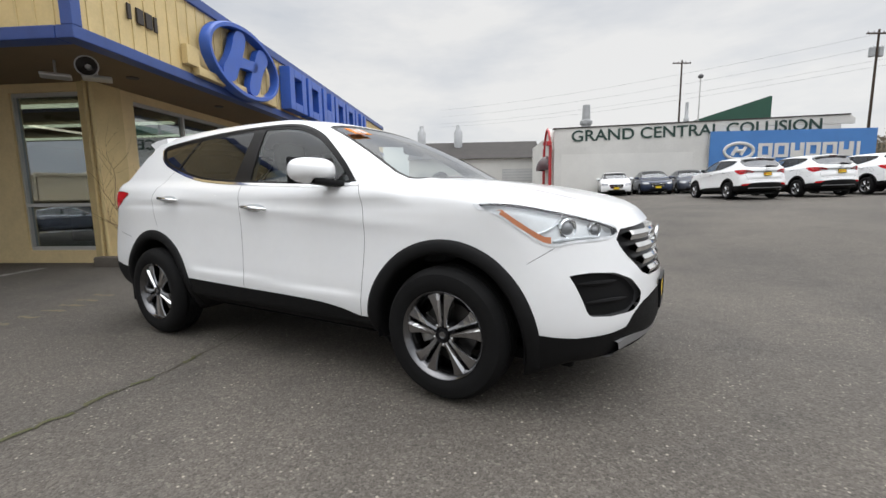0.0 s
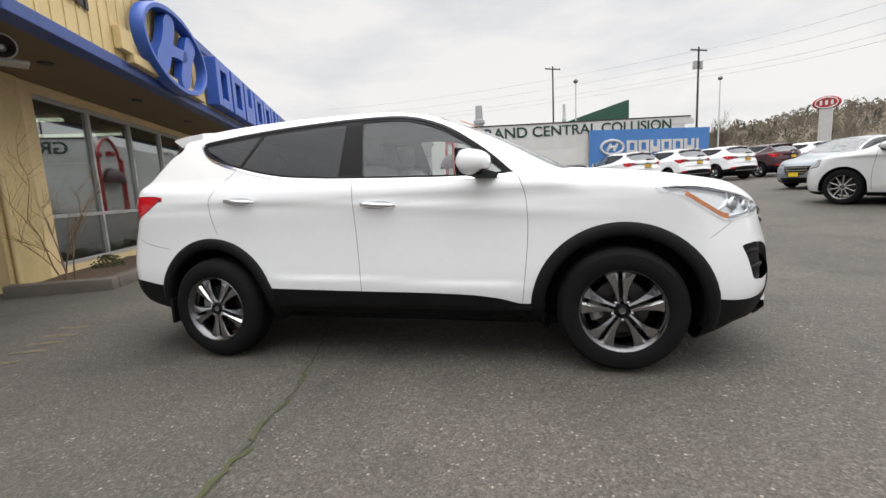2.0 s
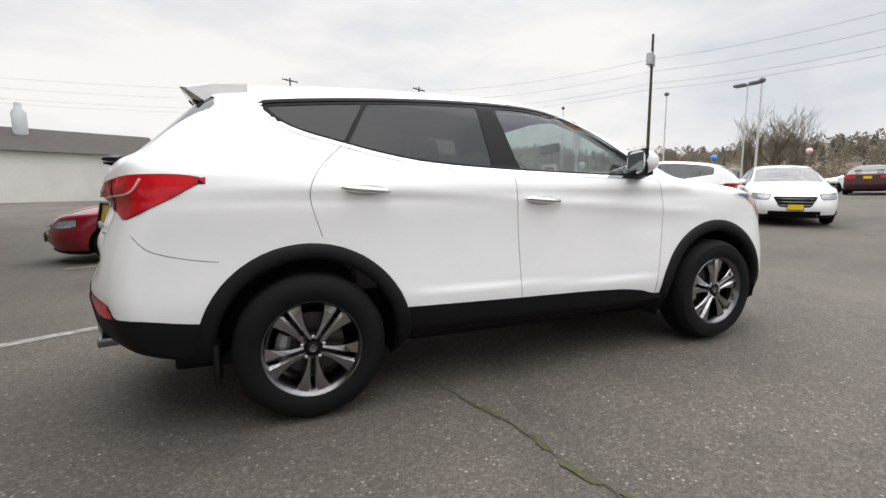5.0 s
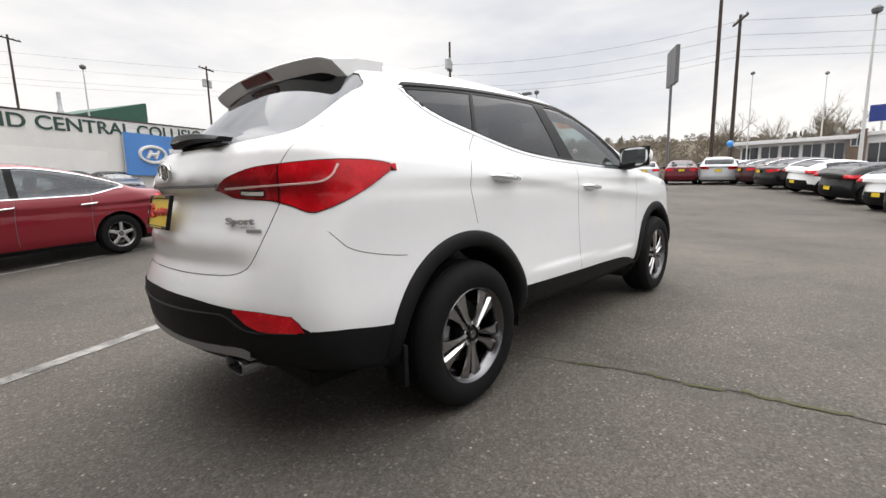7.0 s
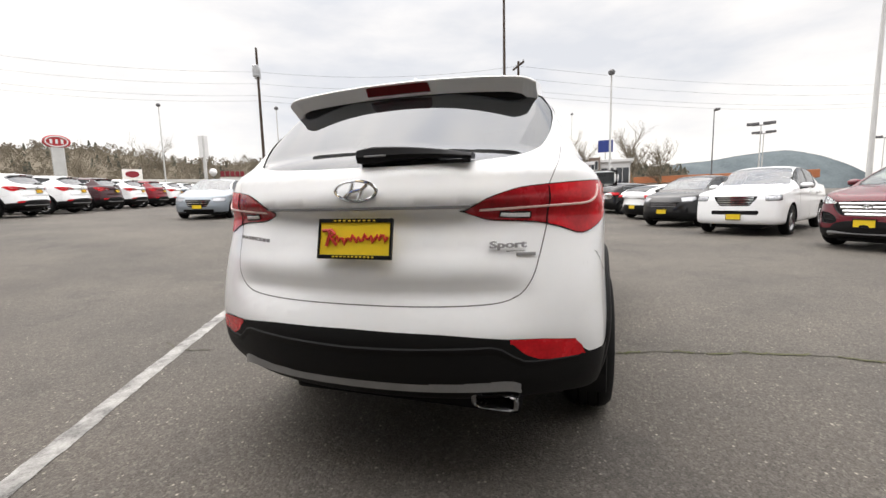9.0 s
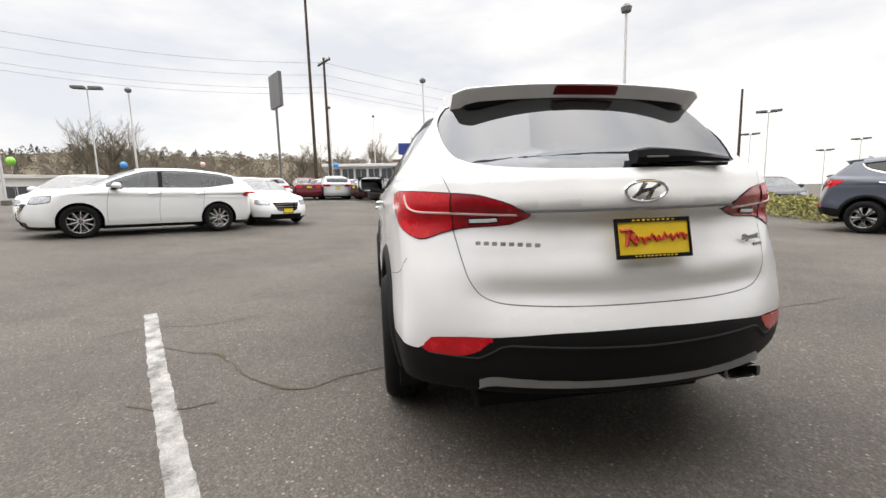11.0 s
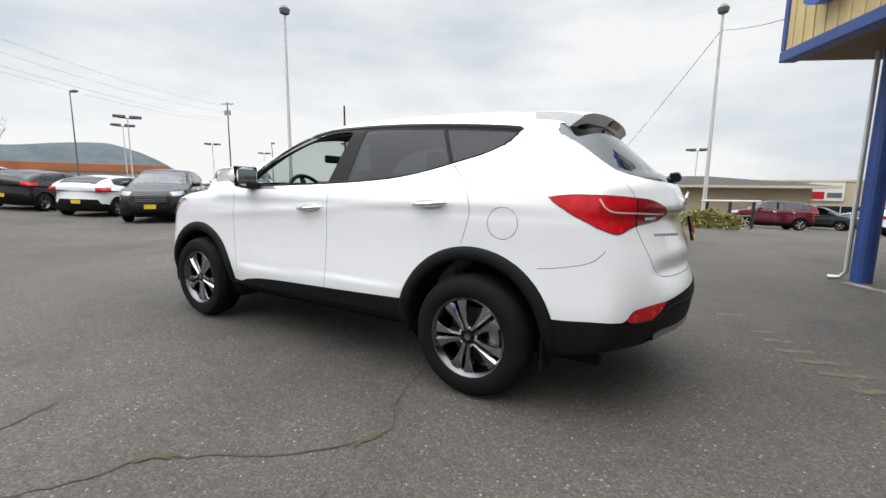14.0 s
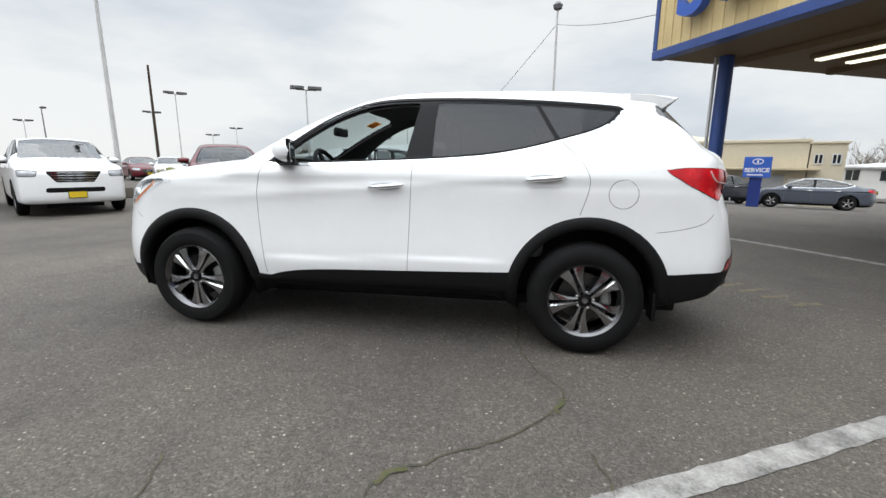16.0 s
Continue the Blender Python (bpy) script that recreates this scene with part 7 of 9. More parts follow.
CROSS = dict(half=0.95, nose=2.35, tail=-2.45, belt=1.08, axles=(1.38, -1.40), wheel=0.362, hood=([0.8, 1.2, 1.7, 2.1, 2.35], [1.13, 1.11, 1.04, 0.93, 0.76]), deck=([-2.45, -2.1, -1.0, 0.8], [1.08, 1.14, 1.15, 1.12]),
             roof=([-2.42, -2.25, -2.0, -1.5, -0.7, 0.0, 0.45, 0.9, 1.25, 1.4], [1.05, 1.28, 1.44, 1.55, 1.605, 1.585, 1.47, 1.27, 1.10, 1.0]), glass=(-1.85, 0.90), pillar=-0.15, screen=(0.25, 1.15), back_z=(1.14, 1.42), back_deep=0.6,
             head=(-0.46, 0.22, 0.74, 0.90), rear=(-0.36, 0.40, 0.86, 1.02), grille=(0.45, 0.55, 0.74), doors=(0.85, -0.15, -1.1), mirror=0.78, handles=(0.0, -1.0), plate_r=0.80, seat_z=0.46, tumble=0.45, spokes="ten", kick=0.8)
PICKUP = dict(half=0.975, nose=2.52, tail=-2.75, belt=1.13, axles=(1.56, -1.54), wheel=0.372, hood=([0.95, 1.4, 1.9, 2.25, 2.45, 2.55], [1.225, 1.20, 1.14, 1.08, 1.03, 0.94]), deck=([-2.75, -2.5, -1.6, -1.1, -0.9, 0.95], [1.24, 1.26, 1.30, 1.40, 1.30, 1.24]),
              roof=([-1.65, -1.35, -1.05, -0.6, 0.0, 0.40, 0.80, 1.15, 1.35], [1.12, 1.40, 1.66, 1.74, 1.745, 1.685, 1.47, 1.24, 1.08]), glass=(-1.05, 0.90), pillar=-0.15, screen=(0.34, 1.13), back_x=(-1.5, -1.1),
              head=(-0.20, 0.27, 0.85, 0.975), rear=(-0.26, 0.16, 0.80, 1.14), grille=(0.40, 0.73, 0.965), doors=(0.90, -0.15, -1.05), mirror=0.84, handles=(0.0, -0.90), plate_f=0.47, plate_r=0.75, seat_z=0.66, chrome_bars=1, clad=0.0, bright=0, floor=0.28, tumble=0.36, bow=0.13, crisp=0.45, slit=0.57, bars=4, kick=0.3)


def recolour(thing, key):
    for o in thing.children_recursive:
        if o.type == "MESH" and o.material_slots:
            m = o.material_slots[0].material
            if m and m.name.endswith("_paint"):
                o.material_slots[0].link = "OBJECT"
                o.material_slots[0].material = M_PAINT[key]


def stand(x, y, heading, dip=0.0):
    """A pose on the sloping ground, nose towards heading (degrees)."""
    c, s = math.cos(radians(heading)), math.sin(radians(heading))
    zf, zr = ground_z(x + 1.35 * c, y + 1.35 * s), ground_z(x - 1.35 * c, y - 1.35 * s)
    zl, zq = ground_z(x - 0.8 * s, y + 0.8 * c), ground_z(x + 0.8 * s, y - 0.8 * c)
    zf -= dip
    f = Vector((2.7 * c, 2.7 * s, zf - zr)).normalized()
    l = Vector((-1.6 * s, 1.6 * c, zl - zq)).normalized()
    u = f.cross(l).normalized()
    l = u.cross(f)
    m = Matrix((f, l, u)).transposed().to_4x4()
    m.translation = (x, y, (zf + zr) / 2)
    return m


def lot_xy(n, u):
    p = LOT @ Vector((n, u, 0))
    return p.x, p.y


BASE = {}


def park(kind, x, y, heading, key, label, category="car"):
    if kind == "suv":
        o = copy_thing(suv, stand(x, y, heading, 0.052))
        for ch in list(o.children_recursive):
            if ch.name.startswith(("price_sticker", "sticker_number", "badge_letter", "trim_badge", "lug_nut", "centre_cap", "panel_gap", "brake_disc", "frame_print", "mirror_rim", "mud_flap", "axle", "handle_cup", "projector_lens", "lamp_bezel")):
                bpy.data.objects.remove(ch)
    elif kind not in BASE:
        o = make_car(*{"sedan": (SEDAN, "red", "sedan"), "hatch": (HATCH, "white", "hatchback"), "small_suv": (SMALLSUV, "black", "small_suv"), "crossover": (CROSS, "pearl", "crossover"), "pickup": (PICKUP, "white", "pickup_truck")}[kind])
        BASE[kind] = o
        o.matrix_world = stand(x, y, heading)
    else:
        o = copy_thing(BASE[kind], stand(x, y, heading))
        for ch in list(o.children_recursive):
            if ch.name.startswith(("lug_nut", "centre_cap", "brake_disc", "mirror_rim", "handle_cup")):
                bpy.data.objects.remove(ch)
    recolour(o, key)
    return tagged(o, label, category, "parked cars")


U = 115.0
# row along the far side, noses towards the painted wall
for i, (n_, key, lab) in enumerate(((12.15, "white", "white sport utility car parked in the dealer row"), (14.95, "white", "white sport utility car parked in the dealer row"), (17.75, "white", "white sport utility car parked in the dealer row"),
                                    (20.7, "maroon", "dark maroon sport utility car parked in the dealer row"), (23.5, "white", "white sport utility car parked in the dealer row"), (26.4, "red", "dark red sport utility car parked in the dealer row"),
                                    (29.3, "white", "white sport utility car parked in the dealer row"), (32.2, "silver", "silver sport utility car parked in the dealer row"), (35.1, "white", "white sport utility car parked in the dealer row"))):
    park("suv", *lot_xy(n_, 16.4 + 0.08 * (n_ - 12)), U - 1 + (i % 3), key, lab)
park("sedan", *lot_xy(0.22, 7.5), 197, "red", "dark red sedan with chrome trim parked beside the showroom")
park("sedan", *lot_xy(9.85, 25.3), -78, "white", "white sedan parked facing out by the painted wall")
park("sedan", *lot_xy(12.1, 25.1), -76, "navy", "navy blue sedan parked facing out by the painted wall")
park("sedan", *lot_xy(14.45, 25.4), -78, "slate", "dark grey sedan parked facing out by the painted wall")
park("crossover", 8.2, 6.65, 125, "pearl", "pearl white crossover parked alone in the lot")
park("sedan", 8.72 + 1.25, 12.2 + 0.75, 207, "grey", "grey-blue sedan parked facing out with a yellow plate")
park("sedan", 11.66, 5.03, -140, "white", "white sedan parked behind the crossover")
# row on the opposite side, seen from behind
for i, (kind, n_, key, lab) in enumerate((("hatch", 12.75, "white", "white hatchback parked with its tail out"), ("hatch", 15.6, "black", "black hatchback parked with its tail out"), ("hatch", 18.4, "white", "white hatchback parked with its tail out"),
                                          ("sedan", 21.2, "black", "black sedan parked with its tail out"), ("sedan", 23.9, "maroon", "dark maroon sedan parked with its tail out"), ("sedan", 26.6, "charcoal", "charcoal sedan parked with its tail out"),
                                          ("sedan", 29.4, "silver", "silver sedan parked with its tail out"), ("crossover", 33.0, "silver", "silver crossover parked at the end of the row"))):
    park(kind, *lot_xy(n_ + 0.3, -11.0), -54, key, lab)
park("small_suv", 13.1, -4.6, 142, "black", "black compact sport utility car facing out")
park("pickup", 10.6, -5.75, 147, "white", "white pickup truck facing out", "truck")
park("suv", 6.9, -7.2, 129, "crimson", "red sport utility car with chrome grille facing out")
park("suv", 3.04, -10.9, 200, "slate", "dark grey sport utility car parked by the hedge")
park("sedan", 10.6, 9.35, 188, "white", "white sedan parked between the grey sedan and the crossover")
park("small_suv", -5.6, -28.6, 12, "crimson", "red sport utility car parked across the drive")
park("sedan", 27.4, 5.62, 15, "crimson", "bright red sedan parked tail out in the far row")
park("sedan", 26.9, 7.65, 18, "silver", "silver sedan parked tail out in the far row")
park("sedan", 26.9, 9.95, 22, "maroon", "dark maroon sedan parked at the end of the lot")
park("crossover", 27.9, 3.75, 12, "silver", "silver crossover parked tail out in the far row")
park("sedan", 31.5, 12.2, 110, "white", "white sedan parked across the end of the lot")
park("sedan", -14.7, -19.6, -25, "slate", "slate grey sedan parked by the service sign")
for i, (x_, y_, key, k) in enumerate(((-9.7, -36.6, "charcoal", "small_suv"), (-12.2, -36.1, "slate", "sedan"), (-14.9, -34.5, "silver", "sedan"), (-12.6, -28.0, "white", "small_suv"), (-13.2, -22.6, "charcoal", "small_suv"))):
    park(k, x_, y_ - 1.5, 160 + 7 * i, key, {"charcoal": "dark vehicle", "slate": "slate grey sedan", "silver": "silver sedan", "white": "white vehicle"}[key] + " parked by the tan warehouse")
for i, (x_, y_, key, k) in enumerate(((16.0, -18.0, "silver", "sedan"), (19.5, -19.5, "white", "sedan"), (8.5, -17.5, "pearl", "crossover"), (23.0, -21.0, "crimson", "sedan"), (13.0, -16.5, "charcoal", "sedan"))):
    park(k, x_, y_, 130 + 5 * i, key, {"silver": "silver sedan", "white": "white sedan", "pearl": "pale crossover", "crimson": "red sedan", "charcoal": "charcoal sedan"}[key] + " parked beyond the hedge")

# the driver's window of the white car is wound down
for ch in list(suv.children):
    if ch.name.startswith("front_window") and sum(v.co.y for v in ch.data.vertices) > 0:
        bpy.data.objects.remove(ch)


# ---- painted workshop across the lot ----
M_SIGNRED = material("red_sign_plastic", (0.42, 0.012, 0.018), rough=0.3, coat=0.3, vary=0.05, scale=1)
M_SIGNWHITE = material("white_sign_plastic", (0.72, 0.72, 0.72), rough=0.35, vary=0.04, scale=1)
M_WHITEWALL = material("white_painted_block", (0.66, 0.65, 0.62), rough=0.8, vary=0.07, scale=0.5, bump=0.15, bump_scale=12)
M_DKGREEN = material("dark_green_lettering", (0.018, 0.05, 0.04), rough=0.6)
M_GREENROOF = material("green_metal_roof", (0.020, 0.085, 0.055), rough=0.5, vary=0.1, scale=0.6)
M_BANNER = material("blue_vinyl_banner", (0.065, 0.21, 0.52), rough=0.5, vary=0.06, scale=0.7)
M_DKROOF = material("dark_shingle", (0.055, 0.05, 0.047), rough=0.9, vary=0.2, scale=1.5, bump=0.3, bump_scale=20)
M_GALV = material("galvanised_steel", (0.42, 0.43, 0.44), rough=0.5, metal=0.5, vary=0.1, scale=2)
M_POLEWHITE = material("pale_pole_paint", (0.55, 0.55, 0.54), rough=0.5, vary=0.08, scale=2)
M_WOODPOLE = material("tarred_wood_pole", (0.055, 0.038, 0.028), rough=0.9, vary=0.25, scale=3, stretch=(6, 6, 0.6))
M_LAMPHEAD = material("dark_lamp_head", (0.12, 0.12, 0.125), rough=0.5, vary=0.1, scale=3)
M_WIRE = material("black_cable", (0.11, 0.11, 0.115), rough=0.7)


def lot_box(root, name, n0, n1, u0, u1, z0, z1, mat, label="", bevel=0.0):
    bm = bmesh.new()
    box(bm, n0, n1, u0, u1, z0, z1, bevel)
    return part(name, bm, mat, root, label)


def workshop():
    # the painted wall stands well in front of the shed and annexe behind it
    near = LOT @ Matrix.Translation((-0.02, -0.58, 0.18)) @ Matrix.Diagonal((0.837, 0.837, 0.837, 1))
    root = empty("workshop", near.copy())
    tagged(root, "long white-painted workshop with green lettering", "building", kind="structure")
    rear = empty("shed", LOT.copy())
    tagged(rear, "dark green roofed shed and annexe behind the workshop", "building", kind="structure")
    U0 = 33.2
    lot_box(root, "front_wall", 7.6, 29.6, U0, U0 + 0.3, 0.6, 6.0, M_WHITEWALL, "white painted block wall")
    bm = bmesh.new()
    prism(bm, [(7.6, 5.96), (30.6, 6.05), (30.6, 6.45), (30.2, 6.70), (7.6, 6.13)], 0.3, Matrix(((1, 0, 0, 0), (0, 0, -1, U0 + 0.3), (0, 1, 0, 0), (0, 0, 0, 1))))
    bmesh.ops.recalc_face_normals(bm, faces=bm.faces)
    part("parapet", bm, M_WHITEWALL, root, "white parapet rising to one end")
    bm = bmesh.new()
    prism(bm, [(7.5, 6.14), (30.2, 6.71), (30.2, 6.80), (7.5, 6.23)], 0.42, Matrix(((1, 0, 0, 0), (0, 0, -1, U0 + 0.36), (0, 1, 0, 0), (0, 0, 0, 1))))
    bmesh.ops.recalc_face_normals(bm, faces=bm.faces)
    part("coping", bm, M_DKROOF, root, "dark coping strip")
    lot_box(root, "side_wall", 7.6, 7.9, U0 + 0.31, U0 + 14, 0.6, 6.0, M_WHITEWALL)
    lot_box(root, "side_wall", 29.3, 29.6, U0 + 0.31, U0 + 14, 0.6, 6.0, M_WHITEWALL)
    lot_box(root, "roof_deck", 7.9, 29.3, U0 + 0.31, U0 + 14, 5.8, 5.95, M_DKROOF)
    # arched entrance on the end wall
    arch = [(33.55, 0.7), (33.55, 4.6), (33.75, 5.5), (34.3, 6.15), (35.0, 6.4), (35.7, 6.15), (36.25, 5.5), (36.45, 4.6), (36.45, 0.7)]
    bm = bmesh.new()
    prism(bm, arch, 0.22, Matrix(((0, 0, -1, 7.59), (1, 0, 0, 0), (0, 1, 0, 0), (0, 0, 0, 1))))
    bmesh.ops.recalc_face_normals(bm, faces=bm.faces)
    part("entrance_panel", bm, M_WHITEWALL, root, "white arched entrance panel")
    for k, line in enumerate((arch, [(a, b) for a, b in ((33.2, 0.7), (33.2, 4.9))], [(a, b) for a, b in ((36.8, 0.7), (36.8, 4.9))])):
        bm = bmesh.new()
        tube(bm, [(7.30, a, b) for a, b in line], 0.10, 8)
        part("red_edging", bm, M_SIGNRED, root, "red painted edging", True)
    bm = bmesh.new()
    n_ = 12
    rows = [[bm.verts.new((7.36 - 1.0 * math.sin(math.pi * p / 16) * math.sin(math.pi * q / n_), 35.0 - 1.15 * math.cos(math.pi * q / n_), 2.9 + 1.25 * math.cos(math.pi * p / 16) * math.sin(math.pi * q / n_))) for q in range(n_ + 1)] for p in range(9)]
    for r0, r1 in zip(rows[:-1], rows[1:]):
        for q in range(n_):
            bm.faces.new((r0[q], r0[q + 1], r1[q + 1], r1[q]))
    bmesh.ops.remove_doubles(bm, verts=bm.verts, dist=0.001)
    part("awning", bm, M_PAINT["maroon"], root, "dark maroon domed awning", True)
    for u_, z_ in ((35.0, 5.2), (33.2, 5.0)):
        bm = bmesh.new()
        box(bm, 6.95, 7.34, u_ - 0.3, u_ + 0.3, z_ - 0.18, z_ + 0.18, 0.05)
        part("sign_lamp", bm, M_SIGNRED, root, "small red sign box")
    # green gable roof behind the parapet
    bm = bmesh.new()
    prism(bm, [(16.5, 0.6), (27.9, 0.6), (27.9, 9.45), (27.7, 9.45), (16.5, 6.0)], 9.0, Matrix(((1, 0, 0, 0), (0, 0, 1, U0 + 6), (0, 1, 0, 0), (0, 0, 0, 1))))
    bmesh.ops.recalc_face_normals(bm, faces=bm.faces)
    part("green_roof", bm, M_GREENROOF, rear, "dark green sloping metal roof")
    for n_, w in ((11.1, 0.42), (20.0, 0.16)):
        bm = bmesh.new()
        lathe(bm, [(4.9, w), (7.2, w), (7.2, w * 1.35), (7.5, w * 1.35), (7.6, w * 0.9), (8.9, w * 0.8)], "z", 14, (n_, U0 + 5, 0))
        part("roof_vent", bm, M_GALV, rear, "grey roof vent", True)
    # annexe
    lot_box(rear, "annexe_wall", -6.0, 7.55, U0 + 8.0, U0 + 8.3, 0.6, 4.6, M_WHITEWALL, "white annexe wall")
    bm = bmesh.new()
    prism(bm, [(0, 4.5), (4.5, 6.6), (4.5, 4.5)], 13.6, Matrix(((0, 0, 1, -6.1), (1, 0, 0, U0 + 7.6), (0, 1, 0, 0), (0, 0, 0, 1))))
    bmesh.ops.recalc_face_normals(bm, faces=bm.faces)
    part("annexe_roof", bm, M_DKROOF, rear, "dark shingle annexe roof")
    lot_box(rear, "roller_door", 3.6, 7.0, U0 + 7.93, U0 + 7.99, 0.7, 3.4, M_GALV, "grey roller door")
    for k in range(9):
        lot_box(rear, "door_slat", 3.62, 6.98, U0 + 7.90, U0 + 7.925, 0.8 + 0.29 * k, 1.03 + 0.29 * k, M_POLEWHITE)
    for n_ in (-3.0, 1.0):
        bm = bmesh.new()
        lathe(bm, [(5.5, 0.45), (7.6, 0.45), (7.9, 0.25), (8.3, 0.2)], "z", 14, (n_ - 2, U0 + 11, 0))
        part("roof_vent", bm, M_GALV, rear, "grey roof vent", True)
    for z_ in (2.4,):
        lot_box(root, "wall_patch", 8.2, 18.6, U0 - 0.006, U0 - 0.001, 0.9, 4.1, material("paler_wall_paint", (0.70, 0.69, 0.66), rough=0.8, vary=0.04, scale=0.6), "paler repainted wall area")
    sign = text_mesh("wall_lettering", "GRAND CENTRAL COLLISION", 1.24, 0.02, M_DKGREEN, near @ Matrix.Translation((18.6, U0 - 0.03, 5.37)) @ Matrix.Rotation(radians(-1.5), 4, "Y") @ face_mu, None, "dark green painted sign reading GRAND CENTRAL COLLISION", "sign", 1.0, 0.014, 19.2)
    ban = empty("wall_banner", near.copy())
    tagged(ban, "blue vinyl banner with white block shapes", "banner")
    lot_box(ban, "banner_sheet", 19.7, 32.0, U0 - 0.36, U0 - 0.30, 2.4, 5.62, M_BANNER, "blue banner sheet")
    for n_ in (19.75, 26.0, 31.95):
        lot_box(ban, "banner_post", n_ - 0.07, n_ + 0.07, U0 - 0.29, U0 - 0.20, 0.6, 5.5, M_POLEWHITE, "pale banner post")
    bm = bmesh.new()
    ring = [(1.1 * math.cos(2 * math.pi * i / 30), 0.0, 0.62 * math.sin(2 * math.pi * i / 30)) for i in range(31)]
    tube(bm, ring, 0.13, 6, False)
    for pts in ([(-0.5, -0.5), (-0.15, 0.5)], [(0.5, 0.5), (0.15, -0.5)], [(-0.3, 0.0), (0.3, 0.05)]):
        tube(bm, [(a * 1.0, 0, b * 0.62) for a, b in pts], 0.13, 6)
    o = part("banner_emblem", bm, M_WHITEWALL, ban, "white oval shape")
    o.location = (21.9, U0 - 0.38, 4.05)
    n_ = 23.35
    for k, w in zip("abcdefg", (1.05, 1.05, 1.0, 1.05, 1.05, 1.05, 0.4)):
        bm = bmesh.new()
        for a0, b0, a1, b1 in STROKES[k]:
            box(bm, n_ + a0 * w, n_ + a1 * w, U0 - 0.41, U0 - 0.365, 3.52 + b0 * 1.1, 3.52 + b1 * 1.1)
        part("banner_block", bm, M_WHITEWALL, ban, "plain white block shape")
        n_ += w + 0.15


workshop()


# ---- poles, lamps, signs and cables ----
def lamp_post(x, y, top, style="single", label="tall pale lamp post with a dark lamp head", turn=0.0):
    root = empty("lamp_post")
    z0 = ground_z(x, y)
    root.matrix_world = Matrix.Translation((x, y, z0)) @ Matrix.Rotation(radians(turn), 4, "Z")
    h = top - z0
    bm = bmesh.new()
    tube(bm, [(0, 0, 0), (0, 0, h * 0.5), (0, 0, h)], [0.085, 0.06, 0.04], 10)
    part("pole", bm, M_POLEWHITE if style != "arm" else M_LAMPHEAD, root, "", True)
    bm = bmesh.new()
    box(bm, -0.22, 0.22, -0.22, 0.22, 0, 0.35, 0.04)
    part("footing", bm, M_CONC, root, "concrete footing")
    if style == "double":
        for s in (-1, 1):
            bm = bmesh.new()
            box(bm, s * 0.62 - 0.48, s * 0.62 + 0.48, -0.30, 0.30, h - 0.02, h + 0.20, 0.03)
            part("lamp_head", bm, M_LAMPHEAD, root, "dark shoebox lamp head")
        bm = bmesh.new()
        tube(bm, [(-0.7, 0, h - 0.05), (0.7, 0, h - 0.05)], 0.04, 6)
        part("cross_arm", bm, M_LAMPHEAD, root)
    elif style == "ball":
        bm = bmesh.new()
        lathe(bm, [(h - 0.16, 0.05), (h - 0.10, 0.17), (h + 0.05, 0.20), (h + 0.17, 0.10), (h + 0.19, 0.02)], "z", 14)
        part("lamp_head", bm, M_LAMPHEAD, root, "dark round flood lamp head", True)
    else:
        bm = bmesh.new()
        tube(bm, [(0, 0, h - 0.1), (0.35, 0, h + 0.02), (0.9, 0, h + 0.02)], 0.035, 6)
        part("arm", bm, M_LAMPHEAD, root)
        bm = bmesh.new()
        box(bm, 0.5, 1.3, -0.2, 0.2, h - 0.08, h + 0.08, 0.03)
        part("lamp_head", bm, M_LAMPHEAD, root, "dark lamp head")
    return tagged(root, label, "lamp post", "lamp posts")


for x_, y_, t_, st, tn in ((2.85, 37.2, 9.76, "ball", 0), (15.4, 41.6, 9.6, "ball", 0), (28.2, 37.6, 10.5, "ball", 0), (30.3, 25.9, 9.6, "ball", 0), (27.3, 16.0, 8.1, "ball", 0), (24.0, -2.45, 8.1, "ball", 0), (51.1, 5.7, 11.6, "ball", 0), (59.2, 0.4, 12.0, "ball", 0),
                           (47.0, -13.6, 9.1, "arm", 180), (11.8, -8.65, 7.7, "ball", 0), (-2.4, -16.6, 7.7, "ball", 0), (14.5, -27.4, 6.45, "double", 30), (36.3, -40.3, 8.5, "double", 50), (44.0, -16.7, 7.1, "double", 70), (53.0, -20.0, 7.3, "double", 70),
                           (49.7, -51.4, 7.9, "double", 50), (61.2, -34.9, 6.9, "double", 60), (70.3, -50.4, 6.9, "double", 50), (45.0, -33.0, 6.2, "arm", 150), (38.5, 24.6, 10.7, "double", 100), (53.3, -68.3, 5.9, "double", 40), (13.0, -51.8, 6.35, "double", 0), (10.6, -55.6, 5.05, "double", 0), (-1.3, -50.0, 5.2, "double", 0), (17.0, -54.3, 4.4, "double", 10), (50.1, -70.6, 7.2, "double", 30)):
    lamp_post(x_, y_, t_, st, "tall pale lamp post with a dark round head" if st == "ball" else "pale lamp post with twin shoebox heads" if st == "double" else "lamp post with a single arm head", tn)


